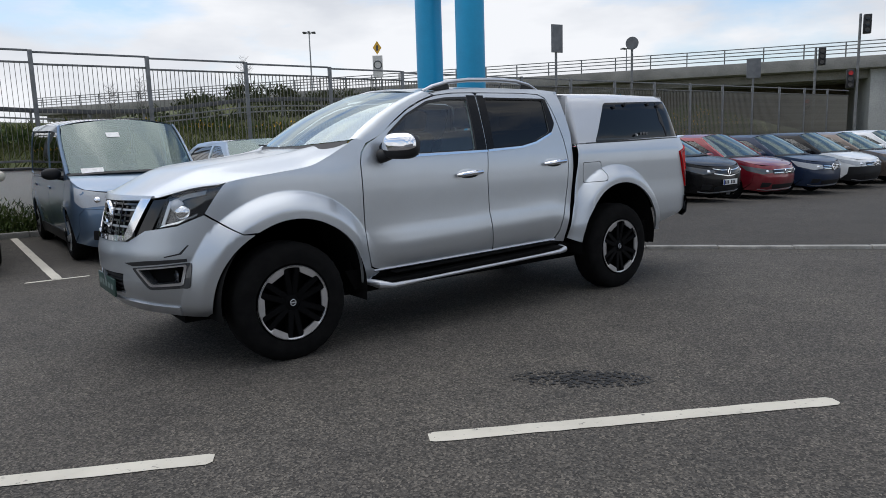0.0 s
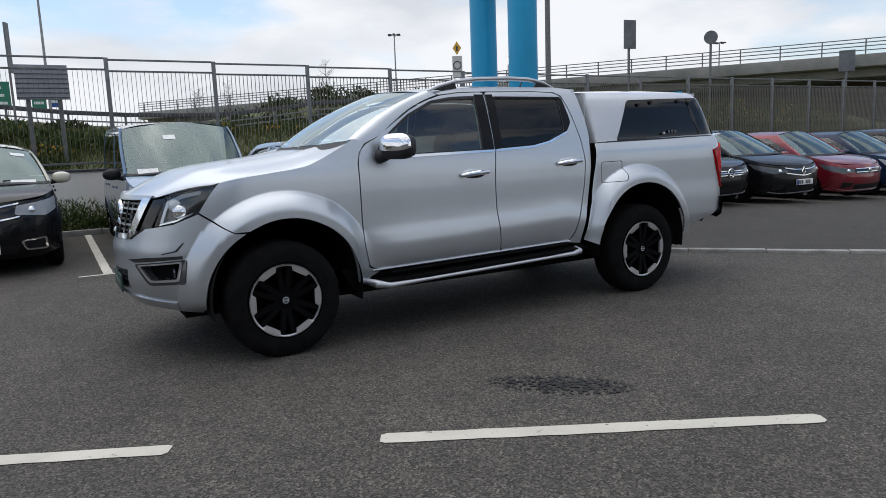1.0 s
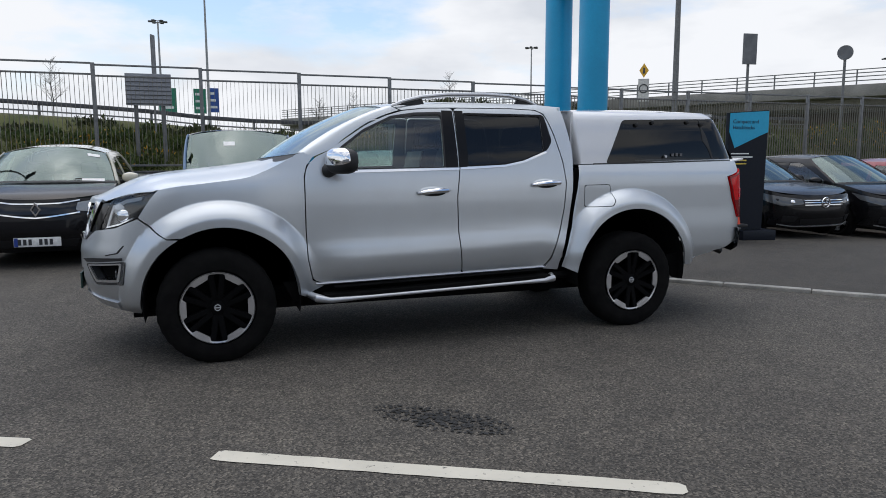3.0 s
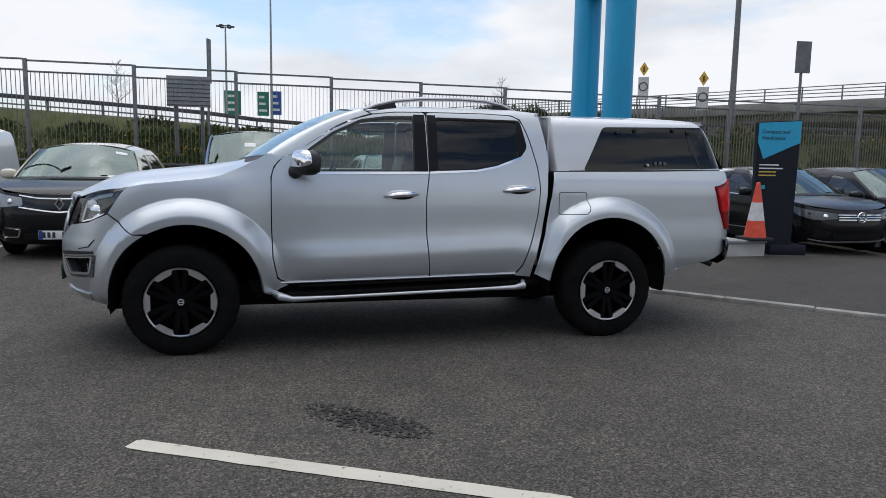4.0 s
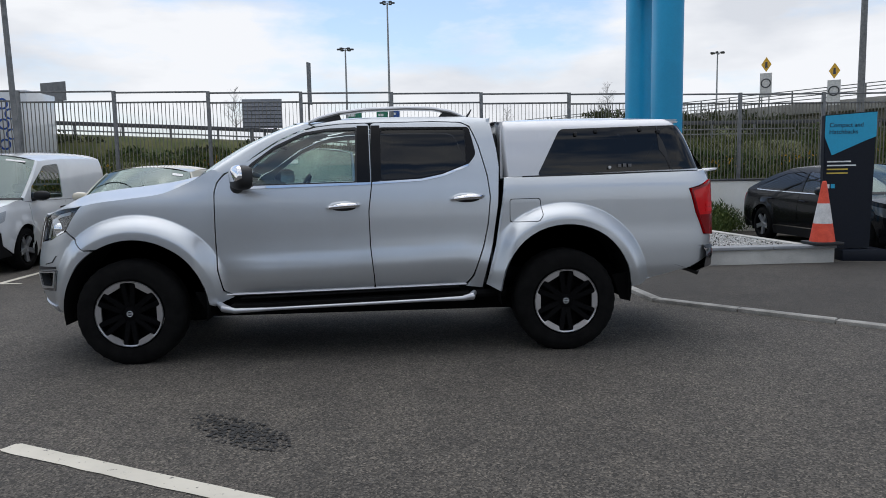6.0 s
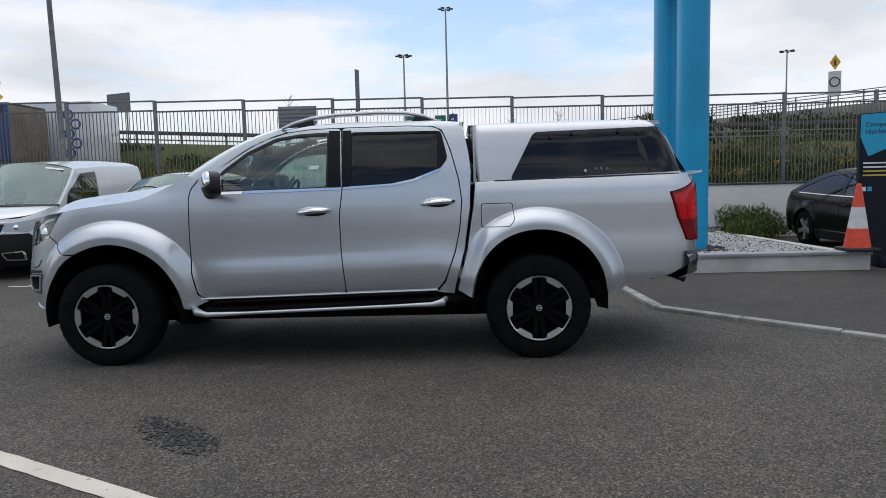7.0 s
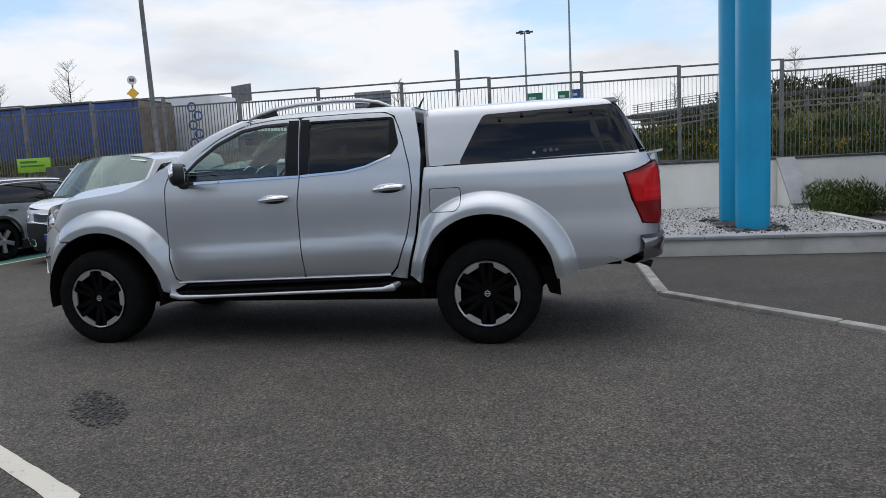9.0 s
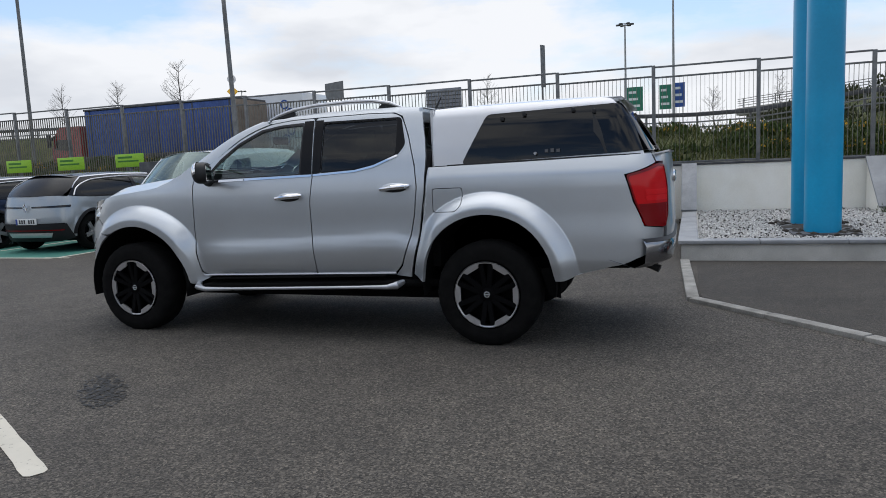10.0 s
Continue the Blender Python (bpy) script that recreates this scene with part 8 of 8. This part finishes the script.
# ---- vehicles on the road ----
P_LORRYWHITE = paint("lorry_white_paint", (0.66, 0.67, 0.67), 0.0, 0.4, 0.02)
P_LORRYRED = paint("lorry_red_paint", (0.24, 0.012, 0.014), 0.0, 0.4, 0.02)
M_CURTAIN = surface("blue_curtain", (0.028, 0.060, 0.19), (0.035, 0.095, 0.34), 0.9, 0.6, 0, 14, 0.2, 0.02, stretch=(1.6, 1, 0.35), grain=0.35)


def lorry_cab(t, x0, w, z0, z1, body, low):
    """A high lorry cab, its nose at x0, looking to -x."""
    c = part("cab", prism([(x0, z0 + 0.5), (x0 + 0.02, z0 + 1.5), (x0 + 0.22, z1 - 0.55), (x0 + 0.5, z1 - 0.05), (x0 + 0.9, z1), (x0 + 2.0, z1), (x0 + 2.05, z0 + 0.55)], -w, w, 0.06), body, t)
    part("windscreen", prism([(x0 + 0.012, z0 + 1.55), (x0 + 0.20, z1 - 0.60), (x0 + 0.19, z1 - 0.60), (x0 + 0.002, z0 + 1.55)], -w + 0.12, w - 0.12), M_GLOSSBLACK, c, "dark windscreen")
    part("sun_visor", prism([(x0 - 0.10, z1 - 0.62), (x0 + 0.30, z1 - 0.42), (x0 + 0.28, z1 - 0.36), (x0 - 0.12, z1 - 0.52)], -w + 0.05, w - 0.05, 0.01), M_BLACK, c)
    for s in (-1, 1):
        part("side_window", prism([(x0 + 0.28, z0 + 1.50), (x0 + 0.42, z1 - 0.62), (x0 + 1.15, z1 - 0.62), (x0 + 1.15, z0 + 1.42)], w * s - 0.01, w * s + 0.01, 0.004), M_GLOSSBLACK, c, "dark side window")
        part("side_window", prism([(x0 + 1.30, z1 - 1.20), (x0 + 1.30, z1 - 0.62), (x0 + 1.85, z1 - 0.62), (x0 + 1.85, z1 - 1.20)], w * s - 0.01, w * s + 0.008, 0.004), body, c)
        part("mirror", box(x0 + 0.05, x0 + 0.25, (w + 0.18) * s - 0.06, (w + 0.18) * s + 0.06, z0 + 1.6, z0 + 2.25, 0.03), M_BLACK, c)
    part("bumper", box(x0 - 0.05, x0 + 1.9, -w - 0.01, w + 0.01, z0 + 0.25, z0 + 0.95, 0.06), low, c)
    return c


def lorry_wheels(t, xs, w, z0, r=0.50):
    for x in xs:
        for s in (-1, 1):
            add_wheel(t, x, (w - 0.02) * s, z0 + r, r, 0.30, 0.29, "plain", s)


ROAD_Z = 1.465
t = thing("curtain_lorry", pose(-23.7, 23.6, ROAD_Z), "box lorry with a faded blue curtain side on the road", "lorry")
lorry_cab(t, -2.4, 1.22, 0, 2.6, P_LORRYRED, P_LORRYRED)
part("load_floor", box(-0.2, 8.8, -1.24, 1.24, 0.85, 1.05, 0.01), M_RAILDARK, t)
part("load_body", box(0, 8.8, -1.22, 1.22, 1.06, 3.26, 0.03), M_CURTAIN, t, "blue curtain side")
part("roof_rail", box(-0.02, 8.82, -1.26, 1.26, 3.265, 3.36, 0.02), M_RAILDARK, t)
part("rear_frame", box(8.805, 8.87, -1.26, 1.26, 0.9, 3.26, 0.02), surface("rusty_brown_frame", (0.12, 0.09, 0.07), (0.22, 0.18, 0.14), 2.0, 0.8, 0, 30, 0.2, 0.004), t, "rusty brown rear frame")
for k in range(5):
    part("curtain_strap", box(0.3 + 2.05 * k, 0.37 + 2.05 * k, -1.235, -1.222, 0.9, 3.24), M_RAILDARK, t)
lorry_wheels(t, (-1.5, 6.2, 7.3), 1.2, 0)

t = thing("box_lorry", pose(-22.0, 27.0, ROAD_Z), "white articulated box lorry with a blue sign on the road", "lorry")
lorry_cab(t, -0.2, 1.22, 0, 3.0, P_LORRYWHITE, P_LORRYWHITE)
part("load_body", box(2.3, 8.6, -1.25, 1.25, 1.0, 3.75, 0.03), P_LORRYWHITE, t, "white box body")
part("panel_mark", box(2.6, 3.9, -1.262, -1.254, 3.05, 3.45), M_SIGNBLUE, t, "blue sign panel")
for k in range(5):
    rg = bmesh.new()
    add_revolve(rg, [(-1.256, 0.16), (-1.262, 0.20), (-1.256, 0.24)], 20, "y")
    part("ring_mark", moved(rg, Matrix.Translation((7.6 + 0.3 * (k % 2), 0, 1.5 + 0.42 * k))), M_SIGNBLUE, t)
lorry_wheels(t, (0.9, 6.4, 7.5), 1.2, 0)


# ---- bare trees and far bushes ----
def bare_tree(x, y, z, h, seed):
    rnd = random.Random(seed)
    t = thing("bare_tree", pose(x, y, z), "leafless young tree with fine twigs beside the road", "tree", "bare trees")
    part("trunk", tube([(0, 0, -0.5), (0.05, 0, h * 0.35), (-0.05, 0, h * 0.7), (0.05, 0.05, h)], [h * 0.010, h * 0.008, h * 0.005, h * 0.0015], 7), M_BARK, t)
    bm = bmesh.new()
    for k in range(34):
        zz = h * rnd.uniform(0.28, 0.95)
        a = rnd.uniform(0, math.tau)
        ln = (h - zz) * 0.35 + h * 0.09
        d = Vector((math.cos(a), math.sin(a), rnd.uniform(0.5, 1.1))).normalized()
        p0 = Vector((0, 0, zz))
        p1 = p0 + d * ln * 0.5 + Vector((0, 0, 0.05 * ln))
        p2 = p0 + d * ln + Vector((0, 0, 0.18 * ln))
        add_tube(bm, [p0, p1, p2], [h * 0.003, h * 0.002, h * 0.0008], 4)
        for j in range(7):
            q = p0.lerp(p2, rnd.uniform(0.3, 1.0))
            e = Vector((rnd.uniform(-1, 1), rnd.uniform(-1, 1), rnd.uniform(0, 1))).normalized()
            add_tube(bm, [q, q + e * ln * 0.28], [h * 0.0012, h * 0.0006], 3)
    part("crown", bm, M_BARK, t, "fine bare twigs")


for k, (x, y, h) in enumerate(((-33.7, 41.6, 5.9), (-37.5, 39.0, 4.3), (-41.0, 37.0, 4.1), (9.5, 42.0, 3.0), (-8.0, 40.0, 3.4), (5.5, 31.0, 2.6), (17.0, 44.0, 3.2))):
    bare_tree(x, y, bank_z(x, y), h, 60 + k)

rh = random.Random(77)
for k in range(46):
    x, y = rh.uniform(8, 30), rh.uniform(31, 44)
    rx, rz = rh.uniform(0.8, 2.0), rh.uniform(0.5, 1.3)
    spots = []
    for j in range(260):
        a, e, rr = rh.uniform(0, math.tau), math.asin(rh.uniform(0, 1)), rh.uniform(0.5, 1.05)
        spots.append((x + rx * rr * math.cos(a) * math.cos(e), y + rx * rr * math.sin(a) * math.cos(e), bank_z(x, y) + rz * rr * math.sin(e), rh.uniform(0.15, 0.4), rh.uniform(0.03, 0.08), rh.uniform(0.2, 0.9), 0))
    scatter("far_bush", spots, [M_HILLBUSH], "brown-green scrub bush on the far slope", "bush", k, "", "scrub on the slope")

rk = random.Random(78)
for k in range(34):
    x, y = rk.uniform(-34, 5), rk.uniform(30.2, 31.9)
    rx, rz = rk.uniform(0.6, 1.5), rk.uniform(0.25, 0.6)
    spots = []
    for j in range(200):
        a, e, rr = rk.uniform(0, math.tau), math.asin(rk.uniform(0, 1)), rk.uniform(0.5, 1.05)
        spots.append((x + rx * rr * math.cos(a) * math.cos(e), y + 0.6 * rx * rr * math.sin(a) * math.cos(e), bank_z(x, y) - 0.05 + rz * rr * math.sin(e), rk.uniform(0.12, 0.3), rk.uniform(0.03, 0.07), rk.uniform(0.2, 0.9), 0))
    scatter("far_bush", spots, [(M_HILLBUSH, M_GORSE)[k % 2]], "low green scrub bush on the road's embankment", "bush", 200 + k, "", "scrub on the slope")
